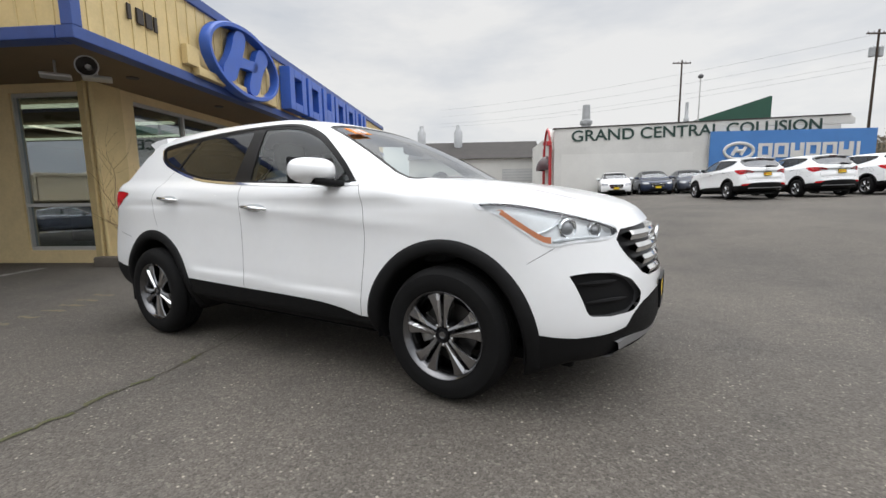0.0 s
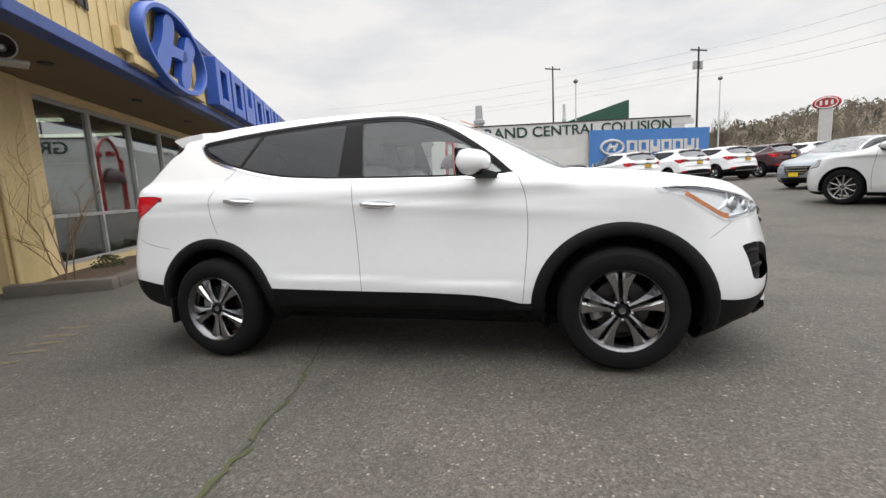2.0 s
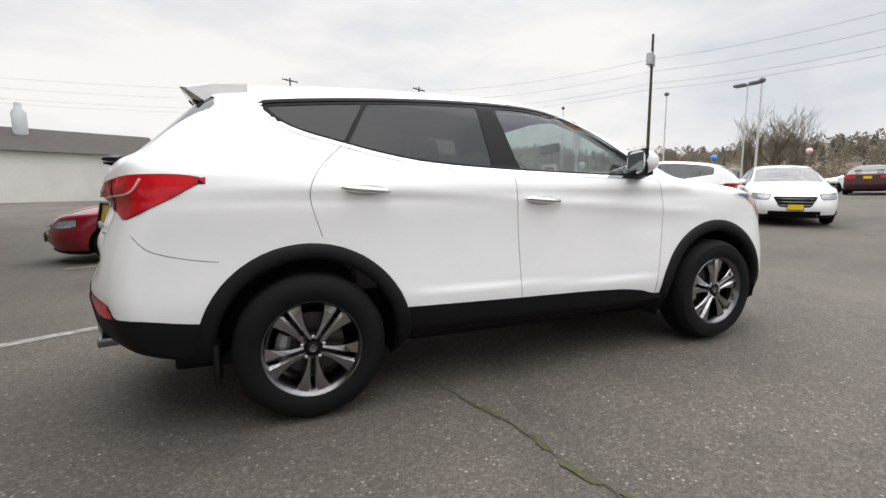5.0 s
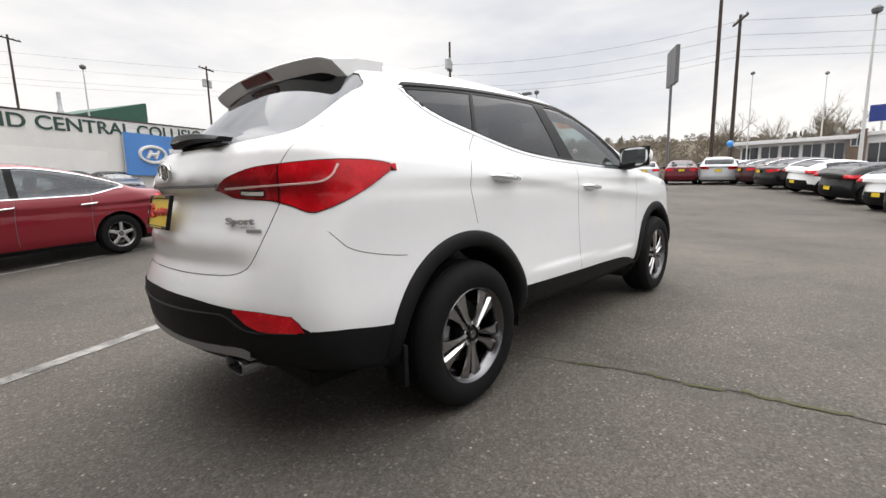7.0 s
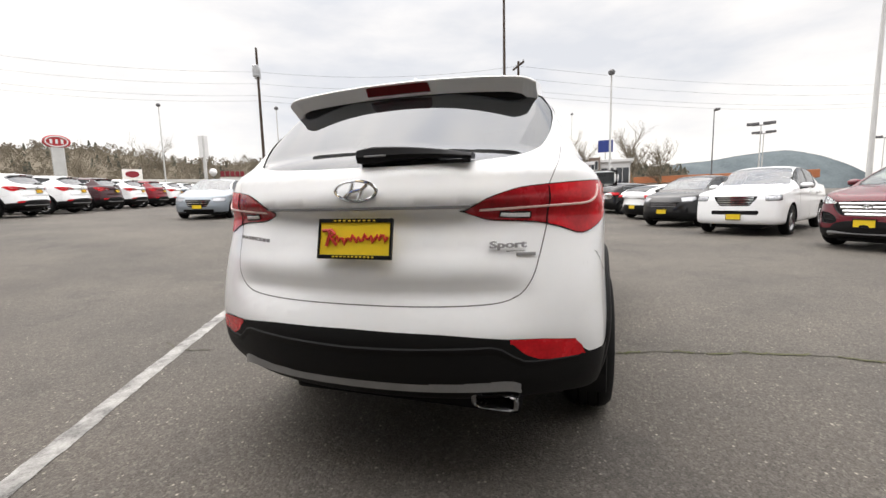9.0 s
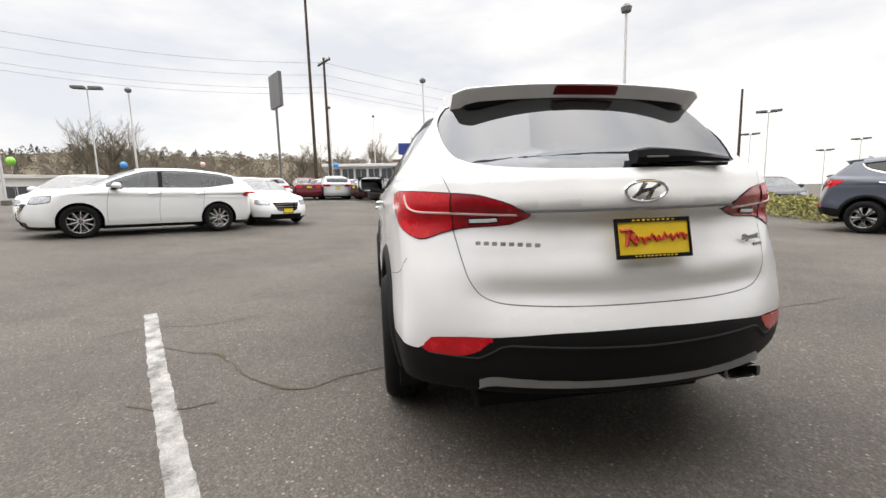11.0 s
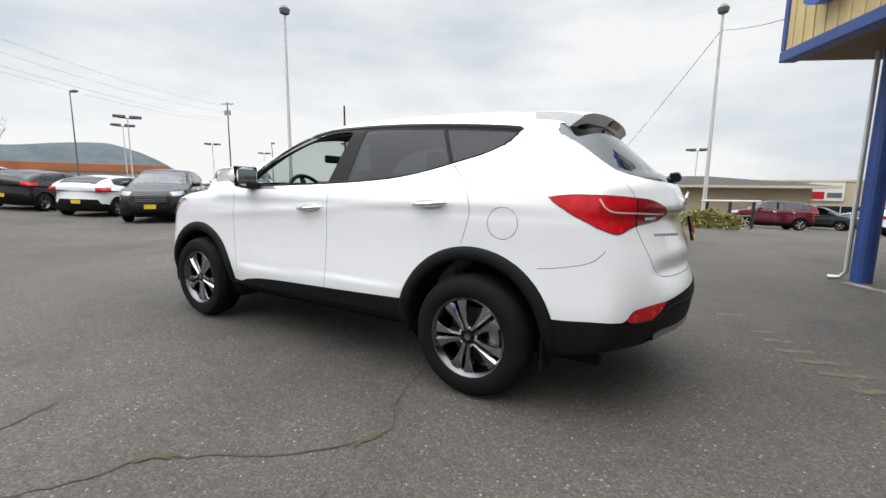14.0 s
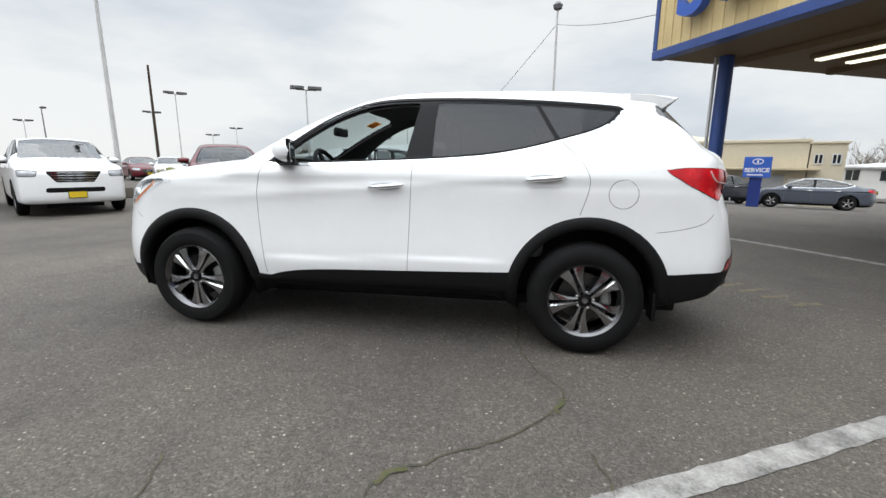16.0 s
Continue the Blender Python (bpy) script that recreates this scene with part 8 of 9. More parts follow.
def utility_pole(x, y, top, arms=1, cans=True, lean=0.0, turn=30.0):
    root = empty("utility_pole")
    z0 = ground_z(x, y)
    root.matrix_world = Matrix.Translation((x, y, z0)) @ Matrix.Rotation(radians(turn), 4, "Z") @ Matrix.Rotation(radians(lean), 4, "X")
    h = top - z0
    bm = bmesh.new()
    tube(bm, [(0, 0, -0.2), (0, 0, h * 0.5), (0, 0, h)], [0.155, 0.13, 0.10], 10)
    part("pole", bm, M_WOODPOLE, root, "dark tarred wooden pole", True)
    for k in range(arms):
        bm = bmesh.new()
        box(bm, -1.25, 1.25, -0.06, 0.06, h - 0.45 - 1.2 * k, h - 0.31 - 1.2 * k, 0.01)
        part("cross_arm", bm, M_WOODPOLE, root, "wooden cross arm")
        for a in (-1.1, -0.5, 0.5, 1.1):
            bm = bmesh.new()
            lathe(bm, [(h - 0.31 - 1.2 * k, 0.05), (h - 0.2 - 1.2 * k, 0.06), (h - 0.12 - 1.2 * k, 0.03)], "z", 8, (a, 0, 0))
            part("insulator", bm, M_GALV, root)
    if cans:
        for a in (-0.42, 0.42):
            bm = bmesh.new()
            lathe(bm, [(h - 2.6, 0.05), (h - 2.6, 0.27), (h - 1.7, 0.27), (h - 1.6, 0.16), (h - 1.5, 0.05)], "z", 14, (a, 0.1, 0))
            part("transformer", bm, M_GALV, root, "grey pole transformer", True)
    return tagged(root, "tall dark wooden utility pole with cross arms", "utility pole", "utility poles")


for x_, y_, t_, a_, c_, l_ in ((0.9, 66.0, 18.4, 1, False, 0), (18.5, 59.0, 16.9, 1, True, 0), (30.0, 27.4, 15.0, 0, True, 0), (36.6, 5.9, 20.0, 0, False, 0), (37.1, 4.7, 13.2, 1, False, 0), (83.7, -52.0, 17.8, 1, True, 0), (36.0, -36.7, 10.7, 0, False, 0)):
    utility_pole(x_, y_, t_, a_, c_, l_)


def cable(p, q, sag, name="cable"):
    bm = bmesh.new()
    P, Q = Vector(p), Vector(q)
    pts = [P.lerp(Q, i / 16) - Vector((0, 0, sag * 4 * (i / 16) * (1 - i / 16))) for i in range(17)]
    tube(bm, pts, 0.011, 4)
    tagged(part(name, bm, M_WIRE, None), "black overhead cable between poles", "cable", "overhead cables")


for dz in (0.0, -1.3, -2.6, -3.2):
    cable((18.5, 59.0, 16.5 + dz), (30.0, 27.4, 12.9 + dz * 0.8), 0.8)
    cable((30.0, 27.4, 12.9 + dz * 0.8), (37.1, 4.7, 12.8 + dz * 0.8), 0.7)
    cable((37.1, 4.7, 12.8 + dz * 0.8), (83.7, -52.0, 17.0 + dz), 1.2)
    cable((-40.0, 72.0, 17.0 + dz), (18.5, 59.0, 16.5 + dz), 0.9)
cable((-2.4, -16.6, 7.0), (-5.0, -5.6, 4.3), 0.25)
cable((-2.4, -16.6, 7.0), (5.2, -35.2, 2.2), 0.1)



def pylon_oval():
    x, y = 32.6, 59.7
    z0 = ground_z(x, y)
    root = empty("pylon_sign", Matrix.Translation((x, y, z0)) @ Matrix.Rotation(radians(150), 4, "Z"))
    tagged(root, "red oval sign on a broad grey pylon", "sign")
    bm = bmesh.new()
    box(bm, -0.62, 0.62, -0.3, 0.3, 0, 7.1, 0.08)
    part("pylon", bm, M_POLEWHITE, root, "grey pylon")
    bm = bmesh.new()
    lathe(bm, [(-0.3, 0.3), (-0.3, 1.22), (-0.2, 1.32), (0.2, 1.32), (0.3, 1.22), (0.3, 0.3)], "y", 32)
    bmesh.ops.scale(bm, verts=bm.verts, vec=(1, 1, 0.60))
    o = part("oval_face", bm, M_SIGNRED, root, "red oval face", True)
    o.location = (0, 0, 7.7)
    for s in (-1, 1):
        bm = bmesh.new()
        ring = [(1.02 * math.cos(2 * math.pi * i / 32), 0, 0.60 * math.sin(2 * math.pi * i / 32)) for i in range(33)]
        tube(bm, ring, 0.07, 6, False)
        for a in (-0.5, 0.0, 0.5):
            box(bm, a - 0.12, a + 0.12, -0.03, 0.03, -0.26, 0.26)
        o = part("oval_mark", bm, M_SIGNWHITE, root, "white ring and bars")
        o.location = (0, s * 0.32, 7.7)


pylon_oval()


def panel_sign(x, y, post_h, w, h, mat, face_turn, label, post_mat=None, double_post=False, lift=0.0):
    z0 = ground_z(x, y)
    root = empty("panel_sign", Matrix.Translation((x, y, z0)) @ Matrix.Rotation(radians(face_turn), 4, "Z"))
    tagged(root, label, "sign")
    for px in ((-w * 0.4, w * 0.4) if double_post else (0,)):
        bm = bmesh.new()
        tube(bm, [(px, 0.06, 0), (px, 0.06, post_h)], 0.10 if post_h > 4 else 0.05, 10)
        part("post", bm, post_mat or M_POLEWHITE, root, "", True)
    bm = bmesh.new()
    box(bm, -w / 2, w / 2, -0.14, 0.14 if not double_post else -0.08, post_h - h + lift, post_h + lift, 0.02)
    part("panel", bm, mat, root, "")
    return root


panel_sign(34.8, 8.5, 10.1, 2.4, 2.7, M_LAMPHEAD, 30, "tall two-panel pylon sign seen nearly edge on", M_LAMPHEAD)
panel_sign(17.6, 21.5, 4.35, 0.5, 1.3, M_SIGNWHITE, 140, "slim white post with a small panel sign")
panel_sign(63.0, -4.2, 7.6, 2.0, 1.7, M_SIGNSIDE, 265, "dark blue dealer sign on a post")
sv = panel_sign(-11.95, -18.7, 2.30, 1.05, 0.95, M_SIGNBLUE, 152, "blue sign reading SERVICE with a white arrow on a blue post", M_SIGNSIDE)
bm = bmesh.new()
box(bm, -0.24, 0.24, -0.05, 0.17, 0.0, 1.34, 0.02)
part("post_casing", bm, M_SIGNSIDE, sv, "dark blue post casing")
text_mesh("sign_text", "SERVICE", 0.25, 0.004, M_SIGNWHITE, Matrix.Translation((0, -0.150, 1.61)) @ face_mu, sv, "white word SERVICE", "", 1.0, 0.008, 0.94)
bm = bmesh.new()
tube(bm, [(0.2 * math.cos(2 * math.pi * i / 24), -0.15, 2.08 + 0.11 * math.sin(2 * math.pi * i / 24)) for i in range(25)], 0.018, 5, False)
box(bm, -0.03, 0.03, -0.16, -0.145, 2.01, 2.15)
box(bm, -0.35, 0.25, -0.155, -0.145, 1.45, 1.50)
part("sign_marks", bm, M_SIGNWHITE, sv, "white oval mark and arrow")

# ---- low buildings round the lot ----
M_CREAM = material("cream_wall", (0.55, 0.49, 0.37), rough=0.8, vary=0.08, scale=0.6)
M_TANSIDING = material("tan_siding", (0.50, 0.43, 0.29), rough=0.8, vary=0.08, scale=0.8)
M_TERRA = material("terracotta_roof", (0.42, 0.15, 0.065), rough=0.8, vary=0.18, scale=0.4)
M_BRICKBLOCK = material("brown_brick_block", (0.16, 0.115, 0.09), rough=0.9, vary=0.2, scale=2.0, bump=0.3, bump_scale=9)
M_DKGLASS = material("dark_window", (0.02, 0.024, 0.03), rough=0.08, coat=0.6)


def low_building(p, q, depth, z_wall, walls, roof, label, rise=0.0, windows=0, win=(1.0, 2.2), base=None, over=0.4, fascia=None, band=0.45, wide=0.36):
    """A building whose front runs from p to q; it goes back to the left of that line."""
    P, Q = Vector((*q, 0)), Vector((*p, 0))
    L = (Q - P).length
    z0 = base if base is not None else min(ground_z(*p), ground_z(*q)) - 0.2
    ang = math.atan2(Q.y - P.y, Q.x - P.x)
    root = empty("building", Matrix.Translation((P.x, P.y, z0)) @ Matrix.Rotation(ang, 4, "Z"))
    tagged(root, label, "building", kind="structure")
    H = z_wall - z0
    bm = bmesh.new()
    box(bm, 0, L, 0, depth, 0, H)
    part("wall", bm, walls, root, "")
    if rise > 0:
        bm = bmesh.new()
        lo = [bm.verts.new(v) for v in ((-over, -over, H), (L + over, -over, H), (L + over, depth + over, H), (-over, depth + over, H))]
        k = min(depth / 2, L / 2)
        hi = [bm.verts.new(v) for v in ((k, depth / 2, H + rise), (L - k, depth / 2, H + rise))]
        bm.faces.new(lo[::-1])
        bm.faces.new((lo[0], lo[1], hi[1], hi[0]))
        bm.faces.new((lo[2], lo[3], hi[0], hi[1]))
        bm.faces.new((lo[1], lo[2], hi[1]))
        bm.faces.new((lo[3], lo[0], hi[0]))
        part("roof", bm, roof, root, "")
        bm = bmesh.new()
        box(bm, -over - 0.03, L + over + 0.03, -over - 0.05, -over - 0.01, H - 0.16, H + 0.02)
        part("gutter", bm, M_POLEWHITE if fascia is None else fascia, root, "")
    else:
        bm = bmesh.new()
        box(bm, -over, L + over, -over, depth + over, H, H + band, 0.03)
        part("roof", bm, roof, root, "")
    for i in range(windows):
        a = L * (i + 0.5) / windows
        w = L / windows * wide
        win_root = empty("window")
        win_root.parent = root
        bm = bmesh.new()
        box(bm, a - w, a + w, -0.03, 0.02, win[0], win[1], 0.0)
        part("pane", bm, M_DKGLASS, win_root)
        for a0, a1, b0, b1 in ((a - w - 0.06, a + w + 0.06, win[1], win[1] + 0.07), (a - w - 0.06, a + w + 0.06, win[0] - 0.07, win[0]), (a - w - 0.06, a - w, win[0], win[1]), (a + w, a + w + 0.06, win[0], win[1]), (a - 0.03, a + 0.03, win[0], win[1])):
            bm = bmesh.new()
            box(bm, a0, a1, -0.06, -0.032, b0, b1)
            part("frame", bm, M_POLEWHITE, win_root)
    return root


low_building((52.9, -1.75), (52.3, 6.4), 12, 4.62, M_SIGNWHITE, M_SIGNWHITE, "white flat-roofed showroom with wide dark windows", 0, 5, (0.9, 3.5), None, 0.7, None, 0.36, 0.41)
low_building((52.7, -6.5), (52.9, -3.1), 8, 4.85, M_SIGNWHITE, M_SIGNWHITE, "small white glazed office", 0, 2, (0.9, 3.5), None, 0.3, None, 0.36, 0.41)
low_building((52.3, -3.06), (52.3, -1.8), 8, 5.35, M_BRICKBLOCK, M_BRICKBLOCK, "brown brick entrance block of the white showroom", 0, 1, (3.2, 4.2), None, 0.02, None, 0.1, 0.3)
low_building((74.5, -34.0), (86.0, 0.0), 16, 2.75, M_WHITEWALL, M_TERRA, "long low building with a terracotta mansard band", 0, 9, (0.6, 2.0), None, 0.6, None, 1.15)
low_building((60.0, 40.0), (26.0, 74.0), 12, 4.2, M_WHITEWALL, M_WHITEWALL, "long low white building beyond the far row", 0, 14, (0.8, 2.2), None, 0.3)
tan_house = low_building((-8.8, -36.4), (13.0, -34.8), 12, 1.50, M_TANSIDING, M_DKROOF, "tan low building with a dark hipped roof", 0.84, 0, (0.6, 1.6), -2.2, 1.2, M_CREAM)
low_building((-25.0, -50.0), (-16.7, -53.0), 24, 3.7, M_CREAM, M_CREAM, "cream warehouse with grey roller doors", 1.5, 3, (0.3, 3.2), -2.6, 0.2, M_POLEWHITE)
low_building((-16.4, -53.0), (-6.2, -54.5), 10, 2.05, M_TANSIDING, M_TANSIDING, "long tan flat-roofed building beside the warehouse", 0, 2, (0.6, 2.2), -2.5, 0.1, None, 0.2)
to_house = tan_house.matrix_world.inverted()
for nm_, m_, z_, r_ in (("roof_flashing", M_SIGNWHITE, ((1.75, 2.02, 2.10)), (0.55, 0.45, 0.2)), ("roof_flue", M_LAMPHEAD, (1.9, 2.8, 3.75), (0.16, 0.15, 0.24))):
    bm = bmesh.new()
    tube(bm, [to_house @ Vector((5.4, -36.0, q_)) for q_ in z_], list(r_), 12)
    part(nm_, bm, m_, tan_house, "", True)
plain = low_building((-18.62, -26.58), (-13.4, -29.35), 6, 2.62, M_CREAM, M_CREAM, "tall plain cream building with a flat awning", 0, 0, (2.7, 3.5), -1.5, 0.1, None, 0.2)
bm = bmesh.new()
box(bm, 0.3, 6.5, -1.0, -0.02, 2.42, 2.56, 0.02)
part("awning", bm, M_TANSIDING, plain, "flat tan awning over the doors")
for a_, b_, z_, m_, nm_ in ((0.9, 2.6, 2.1, M_GALV, "roller_door"), (3.2, 4.9, 2.1, M_GALV, "roller_door"), (5.1, 5.75, 1.9, M_SIGNWHITE, "door")):
    bm = bmesh.new()
    box(bm, a_, b_, -0.06, -0.01, 0.1, z_, 0.01)
    part(nm_, bm, m_, plain)
low_building((-20.15, -25.77), (-18.68, -26.55), 6, 2.50, M_CREAM, M_CREAM, "two-storey cream building with small upper windows", 0, 2, (2.85, 3.35), -1.5, 0.1, None, 0.15, 0.2)
low_building((-39.5, -42.6), (-33.4, -47.0), 6, 1.15, M_WHITEWALL, M_POLEWHITE, "low white building beyond the service yard", 0.4, 3, (1.7, 2.7), -1.9, 0.3, None, 0.2, 0.2)
low_building((6.0, -44.0), (26.0, -46.0), 12, 1.9, M_POLEWHITE, M_GALV, "pale shed with a low grey roof", 1.6, 0, (0, 1), -2.4, 0.3)

for x_, y_, z_, w_ in ((49.7, 49.8, 5.45, 3.4), (54.45, 45.05, 5.65, 1.9)):
    wall_sign = empty("wall_sign", Matrix.Translation((x_, y_, z_)) @ Matrix.Rotation(radians(-45 - 90), 4, "Z"))
    tagged(wall_sign, "row of red sign bars on the white building", "sign")
    for k_ in range(5):
        bm = bmesh.new()
        box(bm, -0.06, 0.06, -w_ / 2 + k_ * w_ / 5, -w_ / 2 + (k_ + 0.8) * w_ / 5, -0.4, 0.4, 0.02)
        part("sign_bar", bm, M_PAINT["red"], wall_sign)
    bm = bmesh.new()
    box(bm, -0.16, -0.06, -w_ / 2 - 0.1, w_ / 2 + 0.1, -1.6, -0.45)
    part("backing", bm, M_WHITEWALL, wall_sign)

oval = empty("wall_sign", Matrix.Translation((46.5, 66.4, 5.9)) @ Matrix.Rotation(radians(-125), 4, "Z"))
tagged(oval, "red oval sign with a pale rim on the white building", "sign")
for r_, d_, m_, nm_ in ((1.0, 0.10, M_SIGNWHITE, "rim"), (0.88, 0.16, M_PAINT["red"], "face")):
    bm = bmesh.new()
    lathe(bm, [(0.0, 0.01), (0.0, 1.05 * r_), (d_, 1.05 * r_), (d_, 0.01)], "x", 28)
    bmesh.ops.scale(bm, verts=bm.verts, vec=(1, 1, 0.55))
    part(nm_, bm, m_, oval)
bm = bmesh.new()
box(bm, -0.9, 0.0, -1.3, 1.3, -4.6, 0.8)
part("backing", bm, M_WHITEWALL, oval, "white wall panel")

board = empty("wall_sign", Matrix.Translation((-12.6, -53.4, 1.1)) @ Matrix.Rotation(radians(172), 4, "Z"))
tagged(board, "white and red sign board on the tan building", "sign")
for nm_, x0_, x1_, z0_, z1_, d_, m_ in (("board", -1.35, 1.35, -0.9, 0.9, 0.0, M_SIGNWHITE), ("red_block", -1.2, -0.1, -0.75, 0.0, 0.03, M_SIGNRED), ("print_bar", 0.1, 1.2, -0.6, -0.1, 0.03, M_LAMPHEAD), ("print_bar", -1.1, 0.2, 0.3, 0.6, 0.03, M_LAMPHEAD)):
    bm = bmesh.new()
    box(bm, x0_, x1_, -0.06 - d_, 0.10 - d_ if d_ == 0 else -0.065, z0_, z1_)
    part(nm_, bm, m_, board)

# ---- hedge, rail and shrubs ----
M_HEDGE = material("yellow_green_leaf", (0.30, 0.29, 0.10), rough=0.7, vary=0.4, scale=4, island=0.4)
for i in (0, 1, 2, 4, 5, 7, 8, 10, 11, 12):
    rng = random.Random(300 + i)
    t = i / 12
    x_, y_ = 2.4 - 5.6 * t + rng.uniform(-0.2, 0.2), -13.2 - 1.0 * t + rng.uniform(-0.3, 0.3)
    clumps("hedge_bush", Matrix.Translation((x_, y_, ground_z(x_, y_))), rng.uniform(0.45, 0.75), rng.uniform(0.45, 0.95), 700, 320 + i, M_HEDGE, "yellow-green hedge bush beside the lot", 0.09, "bush")
for i in range(10):
    rng = random.Random(360 + i)
    x_, y_ = 5.2 + 1.35 * i, -11.5 - 0.62 * i + rng.uniform(-0.2, 0.2)
    clumps("hedge_bush", Matrix.Translation((x_, y_, ground_z(x_, y_))), rng.uniform(0.5, 0.8), rng.uniform(0.5, 0.9), 700, 380 + i, M_HEDGE, "low green hedge bush behind the parked cars", 0.09, "bush")
rail = empty("pipe_rail", Matrix.Translation((-2.5, -15.2, ground_z(-2.5, -15.2))) @ Matrix.Rotation(radians(200), 4, "Z"))
tagged(rail, "low dark pipe rail with a white top bar", "rail")
for a in (0.0, 0.75, 1.5):
    bm = bmesh.new()
    tube(bm, [(a, 0, 0), (a, 0, 0.95)], 0.055, 8)
    part("post", bm, M_NUM, rail)
bm = bmesh.new()
tube(bm, [(-0.2, 0, 0.97), (1.7, 0, 0.97)], 0.045, 8)
part("top_bar", bm, M_POLEWHITE, rail, "white top bar")
bm = bmesh.new()
tube(bm, [(0, 0, 0.45), (1.5, 0, 0.45)], 0.03, 8)
part("mid_bar", bm, M_LAMPHEAD, rail)

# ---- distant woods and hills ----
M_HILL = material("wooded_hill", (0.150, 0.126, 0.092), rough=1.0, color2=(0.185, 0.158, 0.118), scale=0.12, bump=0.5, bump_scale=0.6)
# haze is mixed into the colours: blue in the far hill, paler in conifers
M_FARHILL = material("far_hazy_hill", (0.062, 0.080, 0.090), rough=1.0, color2=(0.125, 0.150, 0.160), scale=0.022, bump=0.4, bump_scale=0.1)
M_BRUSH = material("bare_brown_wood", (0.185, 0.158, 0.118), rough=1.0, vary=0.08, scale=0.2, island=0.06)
M_CONIFER = material("hazed_conifer", (0.092, 0.094, 0.072), rough=1.0, vary=0.2, scale=0.3, island=0.15)


RIDGE = ([-12, -8, 0, 7, 13, 21, 30, 38, 48, 58, 68, 76, 84, 92, 100, 112], [4.2, 5.0, 6.6, 7.6, 8.4, 8.9, 9.0, 8.4, 8.4, 10.4, 9.4, 6.8, 5.5, 8.0, 10.0, 10.0])


def ridge(name, az0, az1, dist, heights, mat, label, base=-6.0, jag=0.0):
    bm = bmesh.new()
    n = 120
    rows = []
    hs = smooth_curve(*heights)
    for i in range(n + 1):
        a = az0 + (az1 - az0) * i / n
        h = float(hs(np.array([a]))[0]) * dist / 100 + jag * noise.noise(Vector((a * 0.7, 3.1, 0.2)))
        c, s = math.cos(radians(a)), math.sin(radians(a))
        rows.append([bm.verts.new((c * d, s * d, z)) for d, z in ((dist - h * 2.2, base), (dist - h * 0.9, h * 0.55), (dist, h), (dist + h * 2, base))])
    for r0, r1 in zip(rows[:-1], rows[1:]):
        for k in range(3):
            bm.faces.new((r0[k], r0[k + 1], r1[k + 1], r1[k]))
    bmesh.ops.recalc_face_normals(bm, faces=bm.faces)
    tagged(part(name, bm, mat, None, "", True), label, "hill", kind="structure")


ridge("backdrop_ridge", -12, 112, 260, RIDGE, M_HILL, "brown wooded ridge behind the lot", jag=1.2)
ridge("backdrop_hill", -36, -6, 900, ([-36, -29.5, -27.5, -25.5, -23, -20.5, -17, -14, -11, -8, -5], [0.0, 0.6, 1.9, 4.1, 6.1, 7.1, 6.7, 6.0, 5.7, 4.2, 2.5]), M_FARHILL, "distant forested hill coloured with blue haze", base=-30)


def far_trees():
    rng = random.Random(77)
    hs = smooth_curve(*RIDGE)
    for nm, mat, lab, count, conifer in (("far_bare_wood", M_BRUSH, "distant bare brown trees on the ridge", 3300, False), ("far_conifers", M_CONIFER, "distant conifers among the bare wood, paled for haze", 260, True)):
        V, T = [], []
        for _ in range(count):
            a = rng.uniform(-12, 110) if not conifer else rng.choice((rng.uniform(20, 80), rng.uniform(-12, 6)))
            h = float(hs(np.array([a]))[0]) * 2.6
            f = rng.uniform(0.0, 1.0) if not conifer else rng.uniform(0.45, 1.0)
            d = 260 - h * (2.2 - 2.2 * f)
            z0 = (-6 + (0.55 * h + 6) * f / 0.59 if f < 0.59 else 0.55 * h + 0.45 * h * (f - 0.59) / 0.41) - 1.0
            x, y = d * math.cos(radians(a)), d * math.sin(radians(a))
            H = rng.uniform(4.5, 7.5) if conifer else rng.uniform(3.5, 6.5)
            for k in range(56):
                e = rng.random() ** 0.8
                r = (1 - e) * 1.7 if conifer else 2.9 * math.sin(math.pi * min(0.97, 0.25 + 0.75 * e)) ** 0.7
                t = rng.uniform(0, 6.28)
                rr = r * math.sqrt(rng.random())
                p = Vector((x + rr * math.cos(t), y + rr * math.sin(t), z0 + H * (0.05 + 0.85 * e)))
                s = rng.uniform(0.25, 0.6) * (1.1 if conifer else 1.0)
                u = Vector((-math.sin(radians(a)), math.cos(radians(a)), rng.uniform(-0.5, 0.5))) * s * (1.0 if conifer else 0.75)
                v = Vector((rng.uniform(-0.3, 0.3), rng.uniform(-0.3, 0.3), 1)) * s * (1.25 if not conifer else 1.0)
                i = len(V)
                V += [p - u * 0.5, p + u * 0.5, p + v + u * 0.1, p + v * 0.5 - u * 0.6]
                T.append((i, i + 1, i + 2, i + 3))
        me = bpy.data.meshes.new(nm)
        me.from_pydata([tuple(v) for v in V], [], T)
        me.materials.append(mat)
        tagged(new(nm, me), lab, "trees", kind="stuff")


far_trees()


TREE_SHAPES = {}


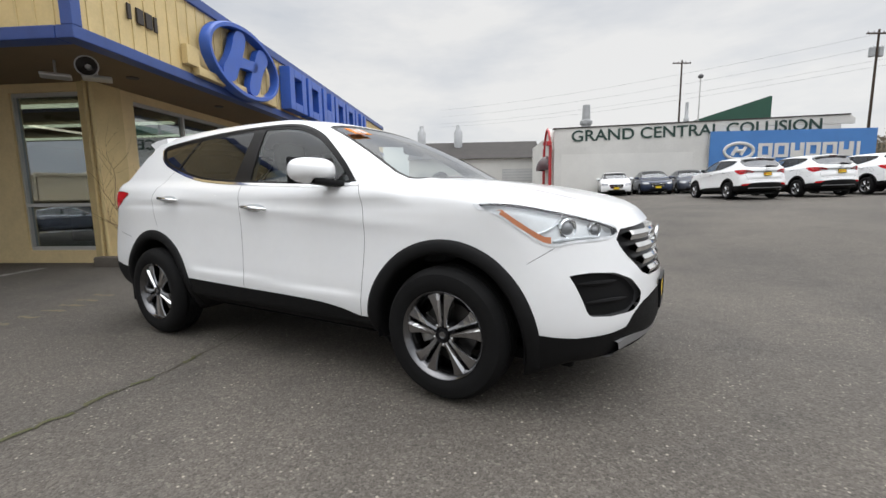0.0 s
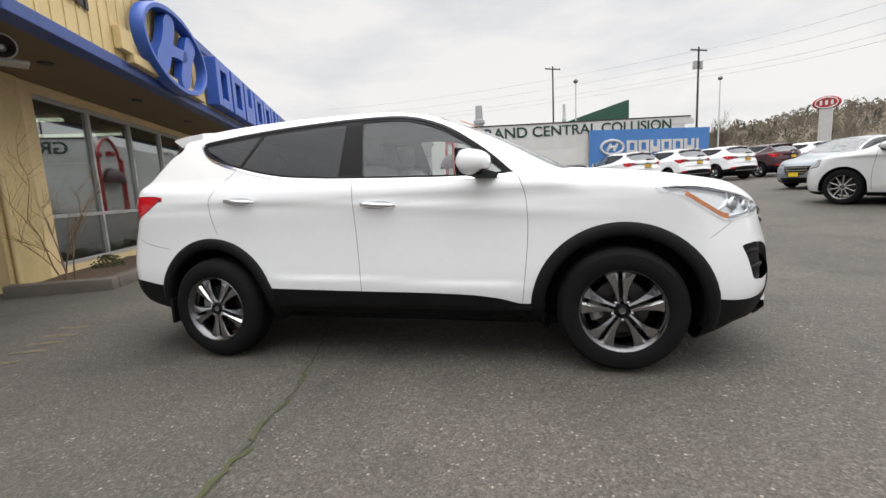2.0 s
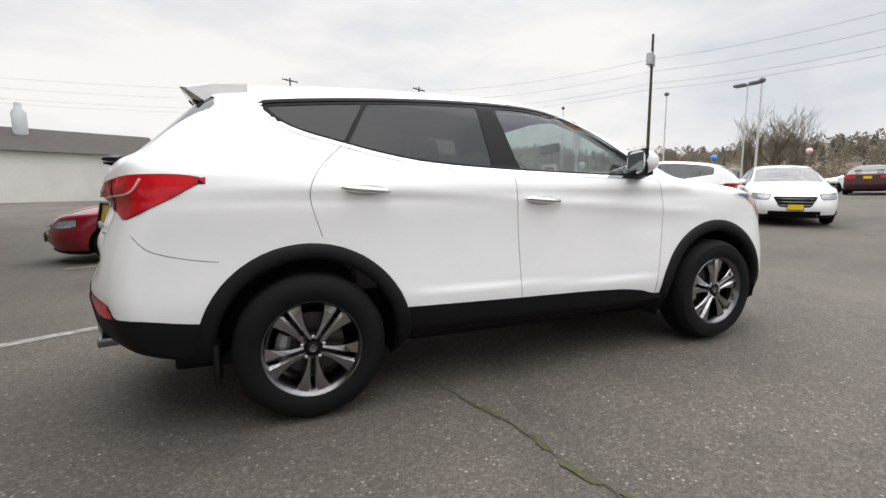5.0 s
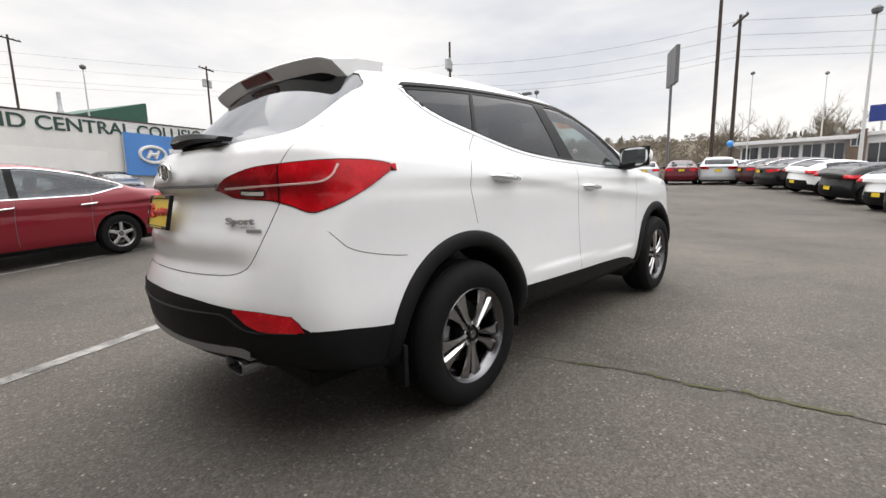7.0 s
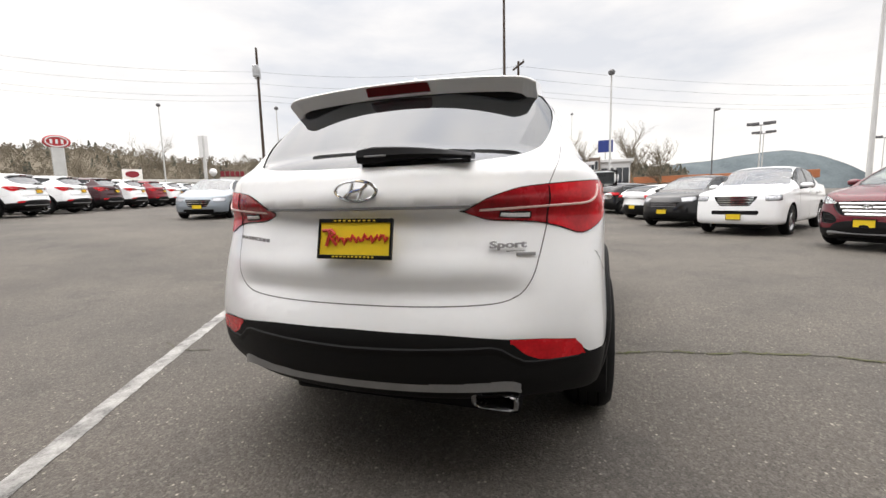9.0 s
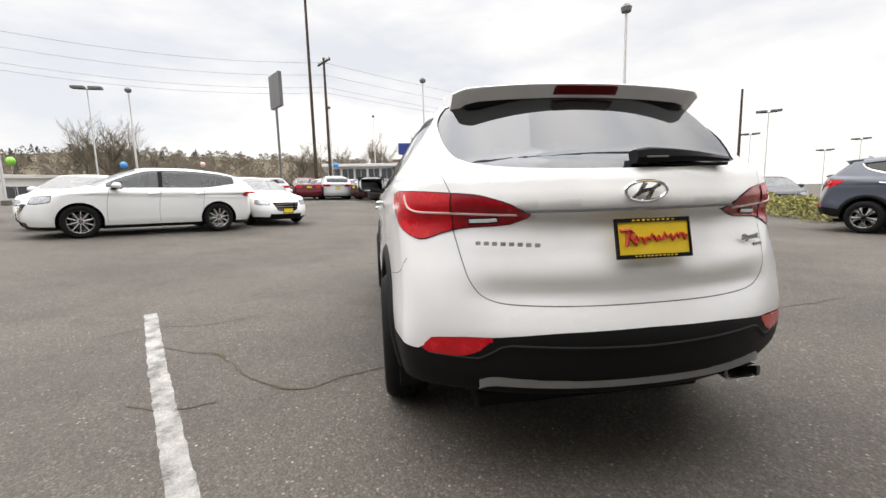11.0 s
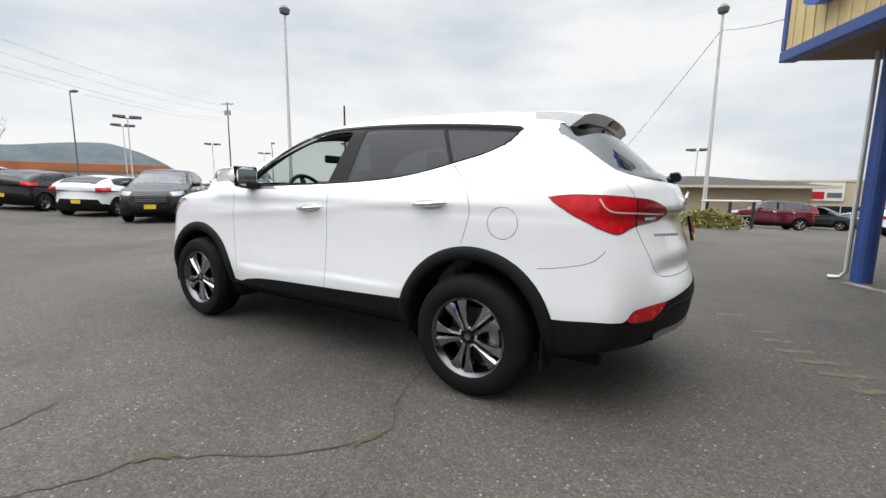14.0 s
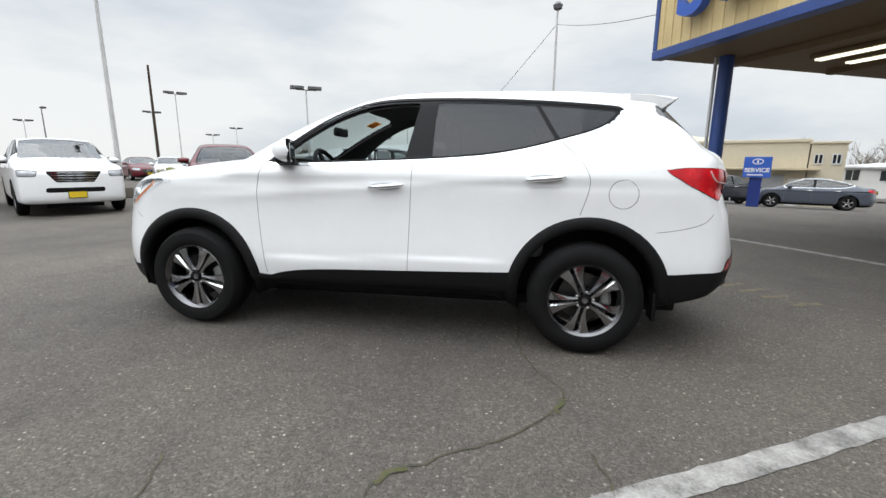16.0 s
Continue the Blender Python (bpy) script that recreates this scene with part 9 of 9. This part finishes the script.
def tree_shape(seed):
    """Trunk and crown meshes of a leafless tree one metre high."""
    if seed in TREE_SHAPES:
        return TREE_SHAPES[seed]
    rng = random.Random(seed)
    trunk, V, T = bmesh.new(), [], []

    def twig(pts, r0, r1):
        i0 = len(V)
        for k, p in enumerate(pts):
            r = r0 + (r1 - r0) * k / (len(pts) - 1)
            V.extend((p + Vector((r, 0, 0)), p + Vector((-0.5 * r, 0.87 * r, 0)), p + Vector((-0.5 * r, -0.87 * r, 0))))
        for k in range(len(pts) - 1):
            for j in range(3):
                a, b = i0 + 3 * k + j, i0 + 3 * k + (j + 1) % 3
                T.append((a, b, b + 3, a + 3))

    def grow(p, d, ln, r, lvl):
        pts, q, dd = [p], p.copy(), d.copy()
        for _ in range(3):
            dd = (dd + Vector((rng.uniform(-1, 1), rng.uniform(-1, 1), rng.uniform(-0.1, 0.4))) * 0.24).normalized()
            q = q + dd * ln / 3
            pts.append(q.copy())
        if lvl == 5:
            tube(trunk, pts, [r, r * 0.85, r * 0.75, r * 0.65], 7, False)
        else:
            twig(pts, r, r * 0.6)
        if lvl > 0:
            for k in range(5 if lvl > 3 else 4 if lvl > 1 else 3):
                nd = (dd + Vector((rng.uniform(-1, 1), rng.uniform(-1, 1), rng.uniform(-0.1, 0.55))) * 0.9).normalized()
                grow(pts[rng.randint(1, 3)], nd, ln * rng.uniform(0.55, 0.85), max(r * 0.55, 0.0008), lvl - 1)
    grow(Vector((0, 0, 0)), Vector((0, 0, 1)), 0.30, 0.022, 5)
    me = bpy.data.meshes.new("crown")
    me.from_pydata([tuple(v) for v in V], [], T)
    TREE_SHAPES[seed] = (trunk, me)
    return TREE_SHAPES[seed]


def bare_tree(x, y, height, seed):
    """A leafless tree: tapered trunk, limbs and many fine twigs."""
    trunk, crown = tree_shape(500 + seed % 4)
    root = empty("bare_tree", Matrix.Translation((x, y, ground_z(x, y) - 0.1)))
    m = Matrix.Rotation(seed * 1.7, 4, "Z") @ Matrix.Diagonal((height, height, height, 1))
    bm = trunk.copy()
    bm.transform(m)
    part("trunk", bm, M_TWIG, root, "", True)
    me = crown.copy()
    me.transform(m)
    me.materials.append(M_BRUSH)
    o = new("crown", me)
    o.parent = root
    tagged(o, "bare twiggy crown")
    tagged(root, "leafless tree with a fine twiggy crown", "tree", "bare trees")


for i, (x_, y_, h_) in enumerate(((68.5, -9.0, 12.0), (68.2, -12.5, 10.0), (68.8, 1.0, 12.0), (70.5, -2.5, 10.0), (68.1, 9.0, 10.0), (68.5, 5.1, 9.5), (71.0, 13.0, 10.0), (46.0, 58.0, 12.0), (39.0, 66.0, 10.0), (52.0, 50.0, 9.0), (23.0, 66.0, 10.5), (59.7, 34.2, 13.0), (58.8, 36.0, 12.0), (60.9, 32.0, 12.0),
                                     (-40.0, -60.0, 9.5), (-43.5, -58.0, 9.0), (-46.5, -56.5, 8.5), (-37.0, -60.5, 8.0), (34.0, -66.0, 9.0))):
    bare_tree(x_, y_, h_, i)


# ---- balloons tied to parked cars ----
def balloon(x, y, z, mat, r, label):
    root = empty("balloon", Matrix.Translation((x, y, z)))
    bm = bmesh.new()
    r *= 0.62
    bmesh.ops.create_uvsphere(bm, u_segments=16, v_segments=12, radius=r)
    for v in bm.verts:
        if v.co.z < 0:
            v.co.x *= 1 - 0.25 * (v.co.z / r) ** 2
            v.co.y *= 1 - 0.25 * (v.co.z / r) ** 2
            v.co.z *= 1.2
    part("bladder", bm, mat, root, "", True)
    bm = bmesh.new()
    tube(bm, [(0, 0, -1.2 * r), (0.03, 0.02, -1.2 * r - 0.4), (0.0, 0.0, ground_z(x, y) - z)], 0.005, 4)
    part("string", bm, M_POLEWHITE, root)
    tagged(root, label, "balloon", "balloons")


M_BALLOON = {k: material(k + "_balloon", c, rough=0.25, vary=0.1, scale=3) for k, c in (("blue", (0.05, 0.30, 0.75)), ("green", (0.25, 0.62, 0.08)), ("white", (0.8, 0.8, 0.8)), ("pink", (0.8, 0.5, 0.55)))}
balloon(31.0, 3.7, 3.45, M_BALLOON["blue"], 0.33, "shiny blue balloon tied above a parked car")
balloon(17.6, 20.9, 3.02, M_BALLOON["white"], 0.36, "shiny white balloon tied above a parked car")
balloon(16.9, 15.7, 2.92, M_BALLOON["green"], 0.27, "shiny green balloon tied above a parked car")
balloon(18.9, 12.5, 2.83, M_BALLOON["blue"], 0.24, "shiny blue balloon tied above a parked car")
balloon(22.2, 10.2, 3.04, M_BALLOON["pink"], 0.22, "shiny pink balloon tied above a parked car")
balloon(21.8, 20.8, 2.68, M_BALLOON["blue"], 0.22, "shiny blue balloon tied above a parked car")
